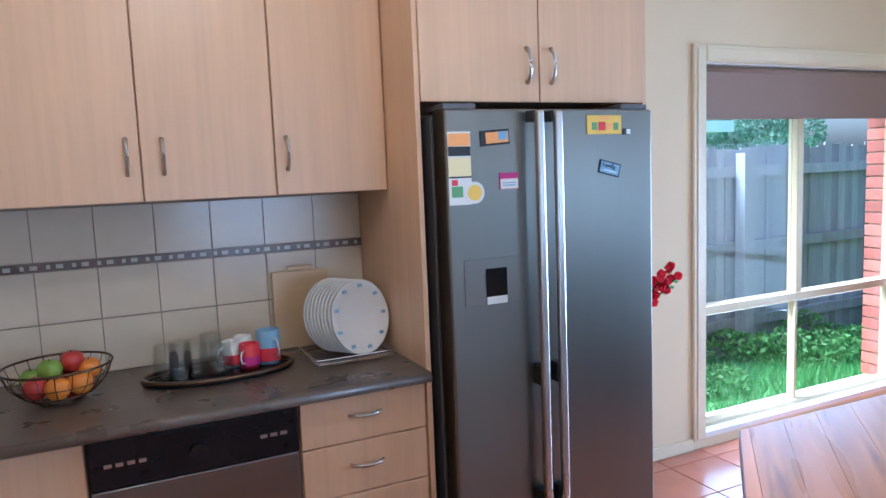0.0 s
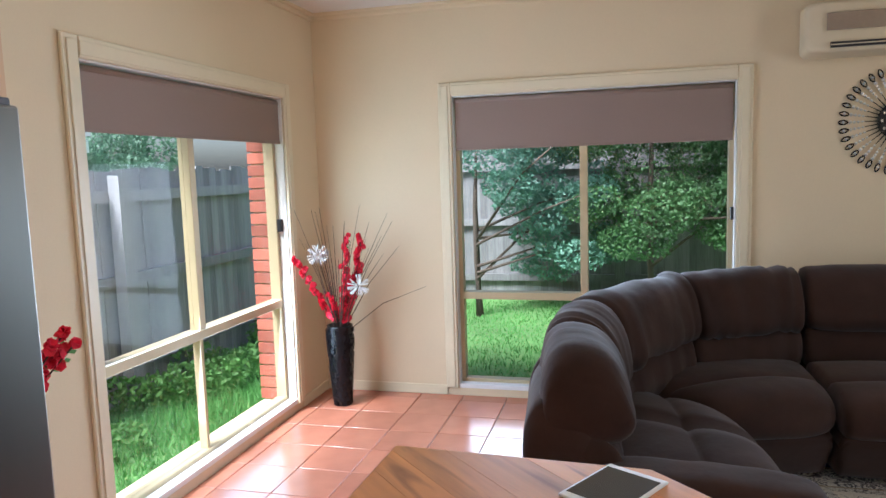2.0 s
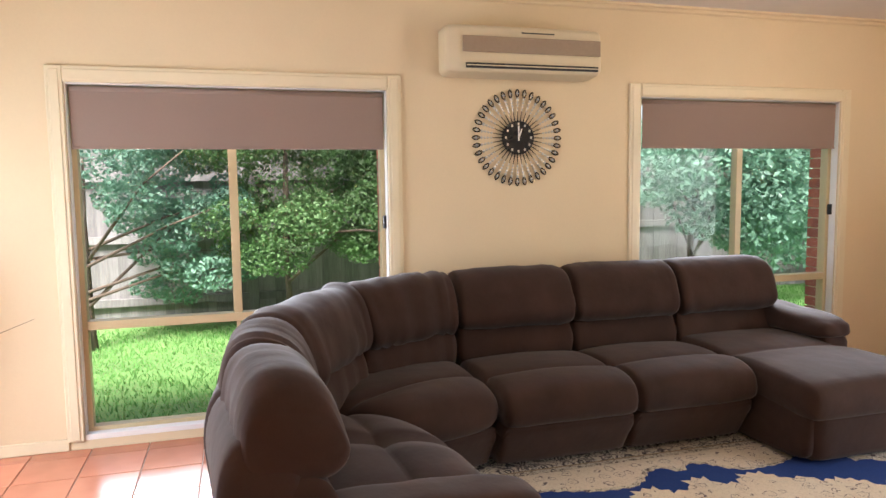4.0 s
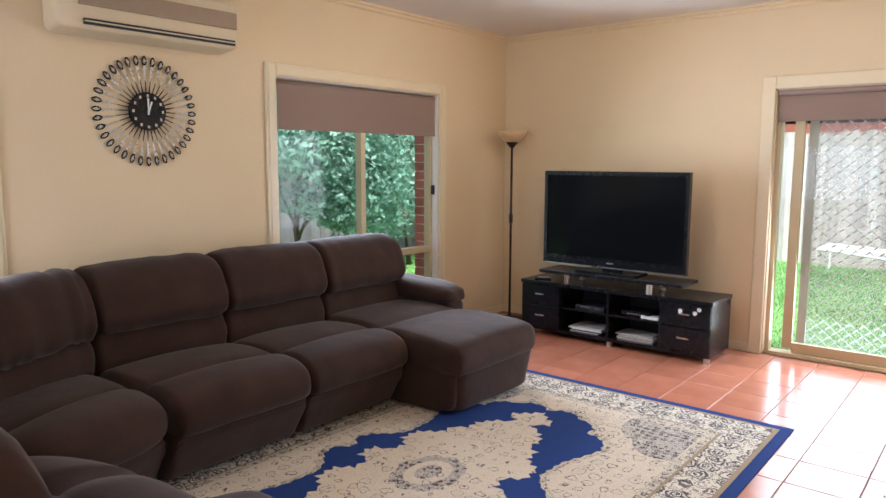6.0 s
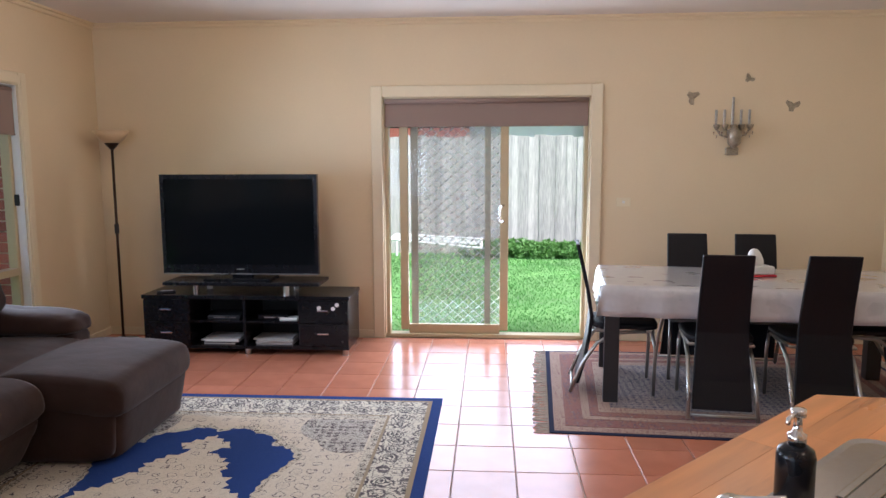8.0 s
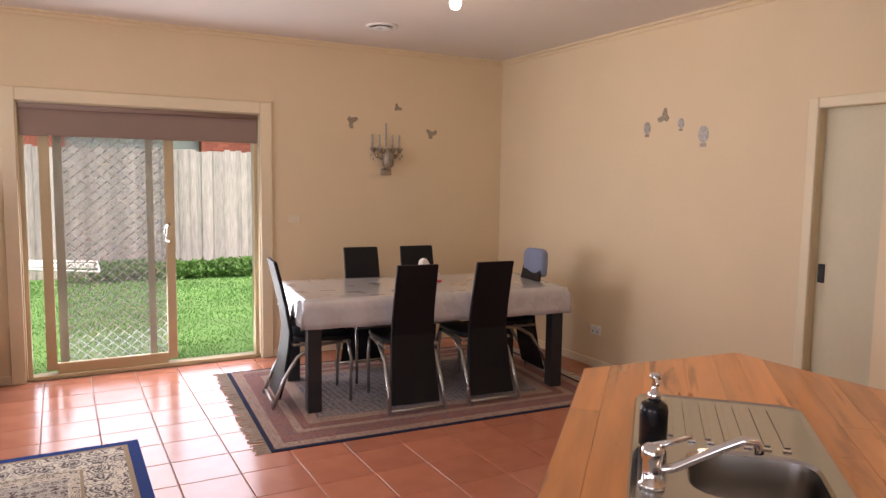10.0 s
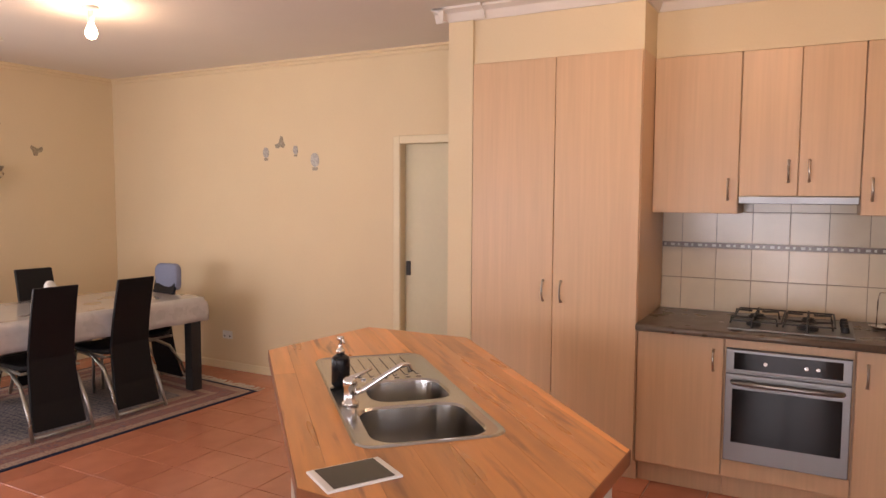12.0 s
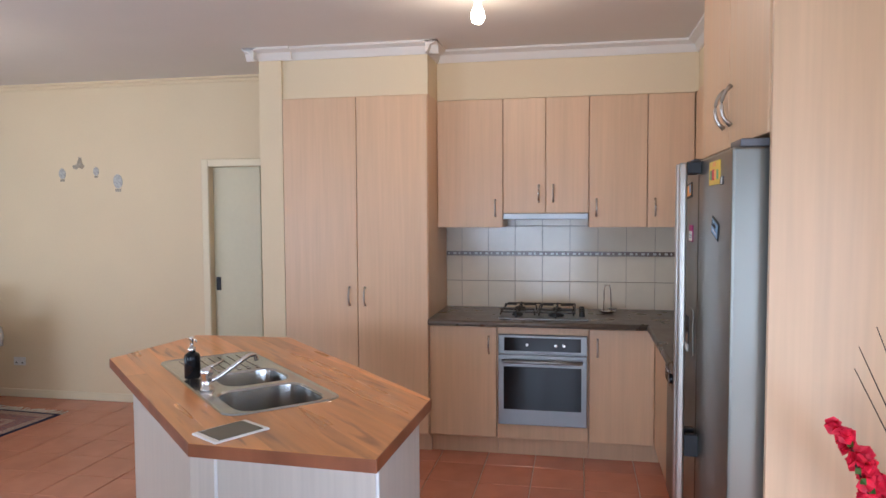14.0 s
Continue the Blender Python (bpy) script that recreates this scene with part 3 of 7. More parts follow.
part("handle", tube(bmesh.new(), [(1.722, 3.47, 0.635), (1.75, 3.485, 0.637), (1.758, 3.6, 0.637), (1.758, 3.83, 0.637), (1.75, 3.945, 0.637), (1.722, 3.96, 0.635)], 0.012, 10), M_STEEL, oven, "steel bar handle", True)

# worktops
worktop = thing("worktop", label="dark brown mottled laminate worktop with rounded edge", category="worktop")
part("cooker_length", prism(bmesh.new(), [(XK, 2.987), (1.74, 2.987), (1.74, 4.3595), (XK, 4.9)], CB, CT), M_STONE, worktop)
part("long_length", prism(bmesh.new(), [(XK, 4.9002), (1.74, 4.3597), (3.34, 4.36), (3.34, YN), (XK, YN)], CB, CT), M_STONE, worktop)
part("front_edge", tube(bmesh.new(), [(1.74, 2.987, CB + 0.0185), (1.74, 4.36, CB + 0.0185)], 0.0183, 12), M_STONE, worktop, "rounded front edge", True)
part("front_edge", tube(bmesh.new(), [(1.74, 4.36, CB + 0.0185), (3.34, 4.36, CB + 0.0185)], 0.0183, 12), M_STONE, worktop, "rounded front edge", True)

# gas hob
hob = thing("gas_hob", at=(1.42, 3.715, CT), label="stainless gas hob with black cast iron trivets", category="hob")
part("plate", boxb(-0.25, 0.25, -0.285, 0.285, 0.0, 0.012, bevel=0.005), M_STEEL, hob, "pressed steel hob plate")
for bx_, by_, r in ((-0.12, -0.17, 0.045), (0.12, -0.17, 0.035), (-0.12, 0.08, 0.035), (0.12, 0.08, 0.05)):
    part("burner", lathe(bmesh.new(), [(r, 0.012), (r, 0.022), (r * 0.75, 0.026), (r * 0.75, 0.034), (0.004, 0.036)], (bx_, by_, 0), 20), M_BLACKM, hob, "black burner cap")
    t = bmesh.new()
    for a in range(4):
        c, s = math.cos(a * math.pi / 2), math.sin(a * math.pi / 2)
        tube(t, [(bx_ + c * 0.025, by_ + s * 0.025, 0.05), (bx_ + c * 0.105, by_ + s * 0.105, 0.052), (bx_ + c * 0.112, by_ + s * 0.112, 0.012)], 0.006, 6)
    part("trivet", t, M_BLACKM, hob, "black cast iron trivet")
for s in (-0.235, 0.0):
    part("trivet", tube(bmesh.new(), [(x, y, 0.046) for x, y in ((-0.225, s - 0.03 if s < 0 else s - 0.02), (0.225, s - 0.03 if s < 0 else s - 0.02), (0.225, s + 0.2), (-0.225, s + 0.2))], 0.005, 6, closed=True), M_BLACKM, hob)
for i in range(4):
    part("knob", cyl(bmesh.new(), (-0.14 + i * 0.09, 0.245, 0.012), (-0.14 + i * 0.09, 0.245, 0.04), 0.02, 0.016, 14), M_BLACKM, hob, "black control knob")

# spoon rest with tongs
rest = thing("utensil_stand", at=(1.28, 4.13, CT), label="small steel spoon rest with upright wire loop", category="utensil")
part("dish", lathe(bmesh.new(), [(0.03, 0), (0.055, 0.012), (0.06, 0.02), (0.05, 0.016), (0.005, 0.012)], n=20), M_CHROME, rest, "shallow steel dish", True)
part("wire", tube(bmesh.new(), [(0, -0.025, 0.012), (0, -0.022, 0.15), (0, -0.015, 0.19), (0, 0.015, 0.19), (0, 0.022, 0.15), (0, 0.025, 0.012)], 0.004, 6), M_CHROME, rest, "bent steel wire loop", True)
part("spoon", lathe(bmesh.new(), [(0.004, 0.02), (0.03, 0.028), (0.032, 0.04), (0.004, 0.042)], (0.02, 0.03, 0), 14), M_CHROME, rest)

# ---- kitchen, north run ----
def north_wall_unit(x0, x1, doors, handles):
    u = thing("wall_cupboard", label="beech laminate wall cupboard above the dishwasher bench", category="cupboard", group="kitchen wall cupboards")
    part("body", boxb(x0, x1, 4.68, YN, 1.49, 2.33), M_LAM, u)
    for a, b_ in doors:
        door_panel(u, a + 0.002, b_ - 0.002, 4.66, 4.678, 1.49, 2.33)
    for h in handles:
        bow_handle(u, (h, 4.66, 1.63), length=0.11)
    return u


north_wall_unit(1.425, 2.08, [(1.44, 1.76), (1.76, 2.08)], [2.03])
north_wall_unit(2.082, 2.938, [(2.082, 2.525), (2.525, 2.938)], [2.485, 2.59])
north_wall_unit(2.94, 3.338, [(2.94, 3.338)], [2.98])

b = thing("base_cupboard", label="beech laminate corner base cupboard", category="cupboard", group="kitchen base cupboards")
part("body", boxb(1.70, 2.305, 4.42, YN, 0.12, CB), M_LAM, b)
door_panel(b, 1.71, 2.303, 4.40, 4.418, 0.13, 0.845)
part("plinth", boxb(1.70, 2.305, 4.46, YN, 0, 0.12), M_LAM, b)
dish = thing("dishwasher", label="black and steel dishwasher with a control strip", category="dishwasher")
part("body", boxb(2.308, 2.90, 4.43, YN - 0.02, 0.0, 0.848), M_BLACKM, dish)
part("door", boxb(2.312, 2.897, 4.398, 4.428, 0.12, 0.695, bevel=0.004), M_STEEL, dish, "brushed steel door")
part("control_panel", boxb(2.312, 2.897, 4.388, 4.428, 0.70, 0.845, bevel=0.006), M_BLACK, dish, "glossy black control panel")
part("display", boxb(2.50, 2.64, 4.384, 4.388, 0.80, 0.83), M_OVGLASS, dish)
part("knob", cyl(bmesh.new(), (2.60, 4.388, 0.765), (2.60, 4.37, 0.765), 0.026, 0.024, 20), M_BLACK, dish, "round black dial")
for i in range(4):
    part("button", boxb(2.35 + i * 0.03, 2.37 + i * 0.03, 4.383, 4.388, 0.765, 0.775), M_NICKEL, dish)
for i in range(3):
    part("button", boxb(2.78 + i * 0.03, 2.80 + i * 0.03, 4.383, 4.388, 0.765, 0.775), M_NICKEL, dish)
b = thing("drawer_unit", label="beech laminate drawer unit with four drawers", category="drawers")
part("body", boxb(2.905, 3.338, 4.42, YN, 0.12, CB), M_LAM, b)
for z0, z1 in ((0.69, 0.845), (0.515, 0.686), (0.33, 0.511), (0.13, 0.326)):
    d = part("drawer_front", boxb(2.907, 3.336, 4.40, 4.418, z0, z1, bevel=0.0025, seg=1), M_LAM, b)
    pts = [Vector((3.12 + 0.055 * t, 4.40 - 0.028 * (1 - t * t) ** 0.7, (z0 + z1) / 2 + 0.01)) for t in [-1 + i / 4 for i in range(9)]]
    part("handle", tube(bmesh.new(), pts, 0.006, 6), M_NICKEL, d, "bowed nickel handle", True)
part("plinth", boxb(2.905, 3.338, 4.46, YN, 0, 0.12), M_LAM, b)

# fridge housing
fh = thing("fridge_cupboard", label="beech laminate surround and top cupboard around the fridge", category="cupboard")
part("side_panel", boxb(3.34, 3.358, 4.39, YN, 0, 2.5, bevel=0.001, seg=1), M_LAM, fh)
part("side_panel", boxb(4.282, 4.30, 4.39, YN, 0, 2.5, bevel=0.001, seg=1), M_LAM, fh, "tall beech end panel")
part("body", boxb(3.36, 4.28, 4.41, YN, 1.785, 2.5), M_LAM, fh)
door_panel(fh, 3.36, 3.815, 4.385, 4.405, 1.775, 2.49)
door_panel(fh, 3.82, 4.28, 4.385, 4.405, 1.775, 2.49)
bow_handle(fh, (3.765, 4.385, 1.90), length=0.12)
bow_handle(fh, (3.865, 4.385, 1.90), length=0.12)

fr = thing("fridge", label="stainless double-door fridge with long bar handles and magnets", category="fridge")
M_FRSIDE = mat("grey_fridge_side", (0.13, 0.13, 0.14), 0.45, 0.2, scale=60, vary=0.04)
part("body", boxb(3.405, 4.255, 4.42, YN - 0.04, 0.03, 1.73, bevel=0.004), M_FRSIDE, fr, "grey painted steel body")
for x0, x1 in ((3.405, 3.762), (3.768, 4.255)):
    d = part("door", boxb(x0, x1, 4.31, 4.405, 0.08, 1.745, bevel=0.008), M_FRIDGE, fr, "brushed steel fridge door")
    part("gasket", boxb(x0 + 0.012, x1 - 0.012, 4.405, 4.42, 0.09, 1.735), M_BLACKM, d)
for hx in (3.727, 3.80):
    part("handle", boxb(hx - 0.014, hx + 0.014, 4.245, 4.268, 0.35, 1.735, bevel=0.006), M_NICKEL, fr, "long satin metal handle")
    part("handle_bracket", boxb(hx - 0.02, hx + 0.012, 4.268, 4.312, 1.70, 1.738, bevel=0.004), M_BLACKM, fr)
    part("handle_bracket", boxb(hx - 0.014, hx + 0.014, 4.268, 4.312, 0.80, 0.87, bevel=0.003), M_BLACKM, fr)
    part("handle_bracket", boxb(hx - 0.014, hx + 0.014, 4.268, 4.312, 0.36, 0.42, bevel=0.003), M_BLACKM, fr)
part("hinge_cover", boxb(4.13, 4.25, 4.33, 4.47, 1.745, 1.765, bevel=0.004), M_FRSIDE, fr)
part("hinge_cover", boxb(3.41, 3.53, 4.33, 4.47, 1.745, 1.765, bevel=0.004), M_FRSIDE, fr)
part("dispenser_panel", boxb(3.455, 3.695, 4.3075, 4.31, 1.10, 1.255, bevel=0.001, seg=1), M_FRIDGE, fr, "steel water dispenser panel")
part("display", boxb(3.535, 3.615, 4.305, 4.3075, 1.125, 1.22), M_OVGLASS, fr, "black dispenser display")
M_PLW = mat("white_plastic", (0.75, 0.75, 0.73), 0.4, scale=20, vary=0.02)
part("dispenser_lever", boxb(3.537, 3.613, 4.303, 4.3075, 1.10, 1.125), M_PLW, fr)
part("foot", boxb(3.43, 4.23, 4.43, 4.9, 0.0, 0.03), M_BLACKM, fr)


def colour(name, rgb, rough=0.5, **kw):
    return mat(name, rgb, rough, scale=40, vary=0.03, **kw)


M_YEL = colour("yellow_print", (0.8, 0.55, 0.08))
M_ORG = colour("orange_print", (0.85, 0.4, 0.12))
M_RED = colour("red_print", (0.6, 0.03, 0.05))
M_MAG = colour("magenta_print", (0.45, 0.02, 0.2))
M_CRM = colour("cream_print", (0.8, 0.72, 0.4))
M_GRN = colour("green_print", (0.15, 0.35, 0.15))
M_BLU = colour("blue_print", (0.25, 0.42, 0.6))


def sticker(name, label, x, z, w, h, m, rz=0.0, extras=()):
    s = thing(name, at=(x, 4.3098, z), label=label, category="magnet", group="magnets on the fridge")
    s.matrix_basis = pose(x, 4.3098, z) @ pose(0, 0, 0, 0, rz, 0)
    part("card", boxb(-w / 2, w / 2, -0.003, 0, -h / 2, h / 2), m, s)
    for i, (ex, ez, ew, eh, em) in enumerate(extras):
        part("print", boxb(ex - ew / 2, ex + ew / 2, -0.004 - i * 0.0002, -0.003, ez - eh / 2, ez + eh / 2), em, s)
    return s


sticker("energy_label", "tall energy rating sticker, yellow and black", 3.452, 1.555, 0.082, 0.235, M_PLW, 0, [(0, 0.092, 0.078, 0.04, M_ORG), (0, 0.055, 0.08, 0.03, M_BLACKM), (0, 0.005, 0.08, 0.06, M_CRM), (0, -0.028, 0.08, 0.005, M_BLACKM), (-0.02, -0.045, 0.02, 0.018, M_RED), (-0.012, -0.075, 0.04, 0.035, M_GRN)])
s = thing("round_label", at=(3.503, 4.309, 1.475), label="round yellow sticker on the fridge door", category="sticker")
part("disc", cyl(bmesh.new(), (0, 0, 0), (0, -0.004, 0), 0.036, n=24), M_PLW, s)
part("disc", cyl(bmesh.new(), (0, -0.004, 0), (0, -0.005, 0), 0.026, n=24), M_YEL, s)
sticker("photo_magnet", "small photo magnet with a dark border", 3.585, 1.652, 0.11, 0.05, M_BLACKM, -4, [(0.008, 0.0, 0.085, 0.036, M_ORG), (0.03, 0.004, 0.035, 0.028, M_BLU)])
sticker("card_magnet", "magenta and white business card magnet", 3.635, 1.508, 0.072, 0.055, M_MAG, 0, [(0, -0.009, 0.068, 0.033, M_PLW), (0, -0.006, 0.05, 0.004, M_BLU), (0, -0.014, 0.05, 0.004, M_BLU)])
sticker("picture_magnet", "yellow picture magnet near the top", 4.035, 1.69, 0.15, 0.066, M_YEL, 0, [(0, 0.024, 0.04, 0.012, M_ORG), (-0.045, -0.005, 0.022, 0.026, M_GRN), (-0.012, -0.005, 0.03, 0.03, M_RED), (0.02, -0.006, 0.025, 0.022, M_ORG), (0.05, -0.006, 0.02, 0.026, M_GRN)])
s = sticker("word_magnet", "tilted grey plaque magnet lettered Family", 4.055, 1.535, 0.095, 0.048, M_BLACKM, 14, [(0.0, 0.0, 0.083, 0.038, M_BLU), (0.005, -0.009, 0.06, 0.004, M_PLW)])
cu = bpy.data.curves.new("word", "FONT")
cu.body, cu.size, cu.extrude = "Family", 0.024, 0.0004
tx = new("word", cu)
tx.parent = s
tx.matrix_basis = pose(-0.036, -0.0052, 0.001, 90)
cu.materials.append(M_BLACKM)
sticker("small_magnet", "tiny black and white magnet", 4.135, 1.665, 0.035, 0.022, M_BLACKM, 0, [(0.007, 0, 0.018, 0.018, M_PLW)])

# ---- island ----
ISL = [(3.29, 1.83), (4.30, 2.83), (4.33, 3.40), (3.71, 3.42), (2.65, 2.43), (2.66, 1.90)]
IC, IA = (3.50, 2.61), 44.6
_ca, _sa = math.cos(radians(IA)), math.sin(radians(IA))


def to_local(p):
    dx, dy = p[0] - IC[0], p[1] - IC[1]
    return (dx * _ca + dy * _sa, -dx * _sa + dy * _ca)


ISL_L = [to_local(p) for p in ISL]
isl = thing("kitchen_island", at=(*IC, 0), rz=IA, label="angular kitchen island with a solid timber top and pale panels", category="kitchen island")
HOLE = (-0.46, 0.52, -0.225, 0.16)
rnd = random.Random(4)
edges_v = [-0.5, -0.43, -0.33, -0.225, -0.10, 0.0, 0.08, 0.16, 0.25, 0.33, 0.41, 0.5]
for v0, v1 in zip(edges_v, edges_v[1:]):
    strip = clip(clip(ISL_L, 0, 1, v1 - 0.0004), 0, -1, -v0 - 0.0004)
    if len(strip) < 3:
        continue
    pieces = [strip]
    if v0 >= HOLE[2] - 1e-6 and v1 <= HOLE[3] + 1e-6:
        pieces = [clip(strip, 1, 0, HOLE[0]), clip(strip, -1, 0, -HOLE[1])]
    else:
        cut = rnd.uniform(-0.5, 0.4)
        pieces = [clip(strip, 1, 0, cut - 0.0003), clip(strip, -1, 0, -cut - 0.0003)]
    for pc in pieces:
        if len(pc) >= 3:
            part("board", prism(bmesh.new(), pc, 0.88, 0.92), M_OAK, isl)
M_OAKEND = mat("stained_timber_edge", (0.26, 0.085, 0.035), 0.4, scale=9, vary=0.35, stretch=(1, 1, 0.4), big=3.0, bigvary=0.25)
for _i, (_p, _q) in enumerate(zip(ISL_L, ISL_L[1:] + ISL_L[:1])):
    _d = Vector((_q[0] - _p[0], _q[1] - _p[1]))
    _n = Vector((_d.y, -_d.x)).normalized() * 0.003
    part("edging", prism(bmesh.new(), [_p, _q, (_q[0] + _n.x, _q[1] + _n.y), (_p[0] + _n.x, _p[1] + _n.y)], 0.881, 0.9185), M_OAKEND, isl, "dark oiled edge of the timber top")
M_ISLB = mat("pale_limed_laminate", (0.62, 0.55, 0.47), 0.4, scale=7, vary=0.05, stretch=(9, 9, 0.4), bigvary=0.05)
ISB = [to_local(p) for p in [(3.30, 1.95), (4.02, 2.66), (4.10, 2.80), (4.13, 3.345), (3.72, 3.38), (2.72, 2.42), (2.74, 1.96)]]
bmb = bmesh.new()
_a = [bmb.verts.new((x, y, 0.0)) for x, y in ISB]
_b = [bmb.verts.new((x, y, 0.88)) for x, y in ISB]
for _i in range(len(ISB)):
    bmb.faces.new((_a[_i], _a[(_i + 1) % len(ISB)], _b[(_i + 1) % len(ISB)], _b[_i]))
part("base_panel", bmb, M_ISLB, isl, "pale limed timber-look side panels")
for i in (2, 3):
    x, y = ISB[i]
    part("corner_strip", cyl(bmesh.new(), (x, y, 0), (x, y, 0.88), 0.006, n=8), M_WHITE, isl, "thin white corner strip")


def rrect(cx, cy, w, h, r, n=5):
    pts = []
    for sx, sy, a0 in ((1, 1, 0), (-1, 1, 90), (-1, -1, 180), (1, -1, 270)):
        for i in range(n + 1):
            a = radians(a0 + 90 * i / n)
            pts.append((cx + sx * (w / 2 - r) + r * math.cos(a), cy + sy * (h / 2 - r) + r * math.sin(a)))
    return pts


# sink
sink = thing("kitchen_sink", at=(*IC, 0.92), rz=IA, label="stainless double bowl sink with a drainer set in the island", category="sink")
M_SINK = mat("sink_steel", (0.5, 0.5, 0.49), 0.2, 1.0, scale=90, vary=0.05, bump=0.02, bscale=60)
bm = bmesh.new()


def loop(pts, z):
    return [bm.verts.new((x, y, z)) for x, y in pts]


def bridge(a, b):
    for i in range(len(a)):
        bm.faces.new((a[i], a[(i + 1) % len(a)], b[(i + 1) % len(b)], b[i]))


outer0 = loop(rrect(0.03, -0.033, 1.02, 0.425, 0.06), 0.0005)
outer1 = loop(rrect(0.03, -0.033, 1.01, 0.415, 0.055), 0.006)
outer2 = loop(rrect(0.03, -0.033, 0.985, 0.39, 0.05), 0.003)
bridge(outer0, outer1)
bridge(outer1, outer2)
holes = []
for cx, w, deep, cy, h in ((0.36, 0.32, 0.17, -0.03, 0.33), (0.035, 0.26, 0.15, 0.005, 0.27)):
    l0 = loop(rrect(cx, cy, w, h, 0.07), 0.003)
    l1 = loop(rrect(cx, cy, w - 0.012, h - 0.012, 0.066), -0.004)
    l2 = loop(rrect(cx, cy, w - 0.04, h - 0.04, 0.06), -deep + 0.03)
    l3 = loop(rrect(cx, cy, w - 0.09, h - 0.09, 0.05), -deep)
    l4 = loop(rrect(cx, cy, 0.08, 0.08, 0.039), -deep - 0.004)
    for p, q in ((l0, l1), (l1, l2), (l2, l3), (l3, l4)):
        bridge(p, q)
    bm.faces.new(l4)
    holes.append(l0)
ed = []
for lp in [outer2] + holes:
    for i in range(len(lp)):
        e = bm.edges.get((lp[i], lp[(i + 1) % len(lp)])) or bm.edges.new((lp[i], lp[(i + 1) % len(lp)]))
        ed.append(e)
bmesh.ops.triangle_fill(bm, use_beauty=True, edges=ed)
part("basin", bm, M_SINK, sink)
for i in range(7):
    part("drainer_rib", box(bmesh.new(), -0.43, -0.15, -0.165 + i * 0.042, -0.151 + i * 0.042, 0.003, 0.0065, bevel=0.002), M_SINK, sink)
for i in range(6):
    part("overflow_slot", boxb(-0.128, -0.120, -0.12 + i * 0.04, -0.102 + i * 0.04, 0.0035, 0.0075, bevel=0.001, seg=1), M_CHROME, sink)
for cx, cy, zz in ((0.36, -0.03, -0.172), (0.035, 0.005, -0.152)):
    part("drain", lathe(bmesh.new(), [(0.036, 0), (0.036, 0.003), (0.025, 0.002), (0.004, 0.0)], (cx, cy, zz)), M_CHROME, sink, "round sink waste", True)
tap = thing("mixer_tap", at=(*IC, 0.924), rz=IA, label="chrome lever mixer tap with a long swivel spout", category="tap")
tu, tv = 0.155, -0.2
part("body", lathe(bmesh.new(), [(0.026, 0.0), (0.026, 0.008), (0.019, 0.012), (0.019, 0.055), (0.022, 0.058), (0.022, 0.078), (0.012, 0.086)], (tu, tv, 0)), M_CHROME, tap, "", True)
part("spout", tube(bmesh.new(), [(tu, tv, 0.03), (tu, tv + 0.04, 0.042), (tu, tv + 0.12, 0.09), (tu, tv + 0.16, 0.112), (tu, tv + 0.185, 0.112), (tu, tv + 0.19, 0.09)], 0.009, 10), M_CHROME, tap, "", True)
part("lever", tube(bmesh.new(), [(tu, tv, 0.08), (tu - 0.01, tv + 0.035, 0.09), (tu - 0.02, tv + 0.07, 0.102)], [0.009, 0.006, 0.005], 8), M_CHROME, tap, "", True)

soap = thing("soap_dispenser", at=(3.595, 2.425, 0.927), label="rounded black soap pump bottle with chrome head", category="soap dispenser")
part("bottle", lathe(bmesh.new(), [(0.027, 0.0), (0.031, 0.004), (0.031, 0.085), (0.028, 0.096), (0.018, 0.103), (0.012, 0.105)], n=28), M_BLACK, soap, "glossy black rounded bottle", True)
part("pump", lathe(bmesh.new(), [(0.014, 0.105), (0.015, 0.122), (0.008, 0.126), (0.006, 0.15), (0.012, 0.153), (0.012, 0.165), (0.004, 0.167)]), M_CHROME, soap, "chrome pump", True)
part("nozzle", tube(bmesh.new(), [(0, 0, 0.16), (0.03, 0.035, 0.16), (0.034, 0.04, 0.153)], 0.004, 6), M_CHROME, soap, "", True)

phone = thing("tablet", at=(4.188, 2.903, 0.9203), rz=-30.7, label="white bordered tablet lying face up on the island", category="tablet")
part("body", boxb(-0.093, 0.093, -0.067, 0.067, 0, 0.007, bevel=0.003), M_WHITE, phone, "white casing")
part("screen", boxb(-0.075, 0.075, -0.06, 0.06, 0.007, 0.0078), mat("dark_screen", (0.03, 0.035, 0.04), 0.12, scale=5, vary=0.02), phone, "dark glass screen")

# ---- sofa ----
sofa = thing("corner_sofa", label="dark brown suede corner sofa with a chaise end and padded arm", category="sofa")
RAISE = 0.03
DEEP = 1.19
SEAT = [(0.86, 0.28), (0.5, 0.27), (0.25, 0.272), (0.13, 0.278), (0.075, 0.295), (0.05, 0.335), (0.05, 0.385), (0.07, 0.43), (0.115, 0.463), (0.18, 0.482), (0.26, 0.488), (0.33, 0.478), (0.36, 0.462), (0.39, 0.474), (0.5, 0.482), (0.66, 0.474), (0.8, 0.45), (0.87, 0.38)]
UPPER = [(1.08, 0.625), (0.95, 0.61), (0.84, 0.615), (0.78, 0.64), (0.75, 0.685), (0.752, 0.74), (0.775, 0.81), (0.81, 0.88), (0.86, 0.93), (0.92, 0.955), (0.99, 0.96), (1.055, 0.945), (1.10, 0.905), (1.13, 0.83), (1.14, 0.73), (1.12, 0.655)]
SHELL = [(0.96, 0.04), (1.06, 0.035), (1.115, 0.05), (1.14, 0.12), (1.175, 0.35), (1.20, 0.54), (1.205, 0.62), (1.19, 0.70), (1.15, 0.77), (1.08, 0.80), (0.98, 0.79), (0.93, 0.70), (0.92, 0.4)]
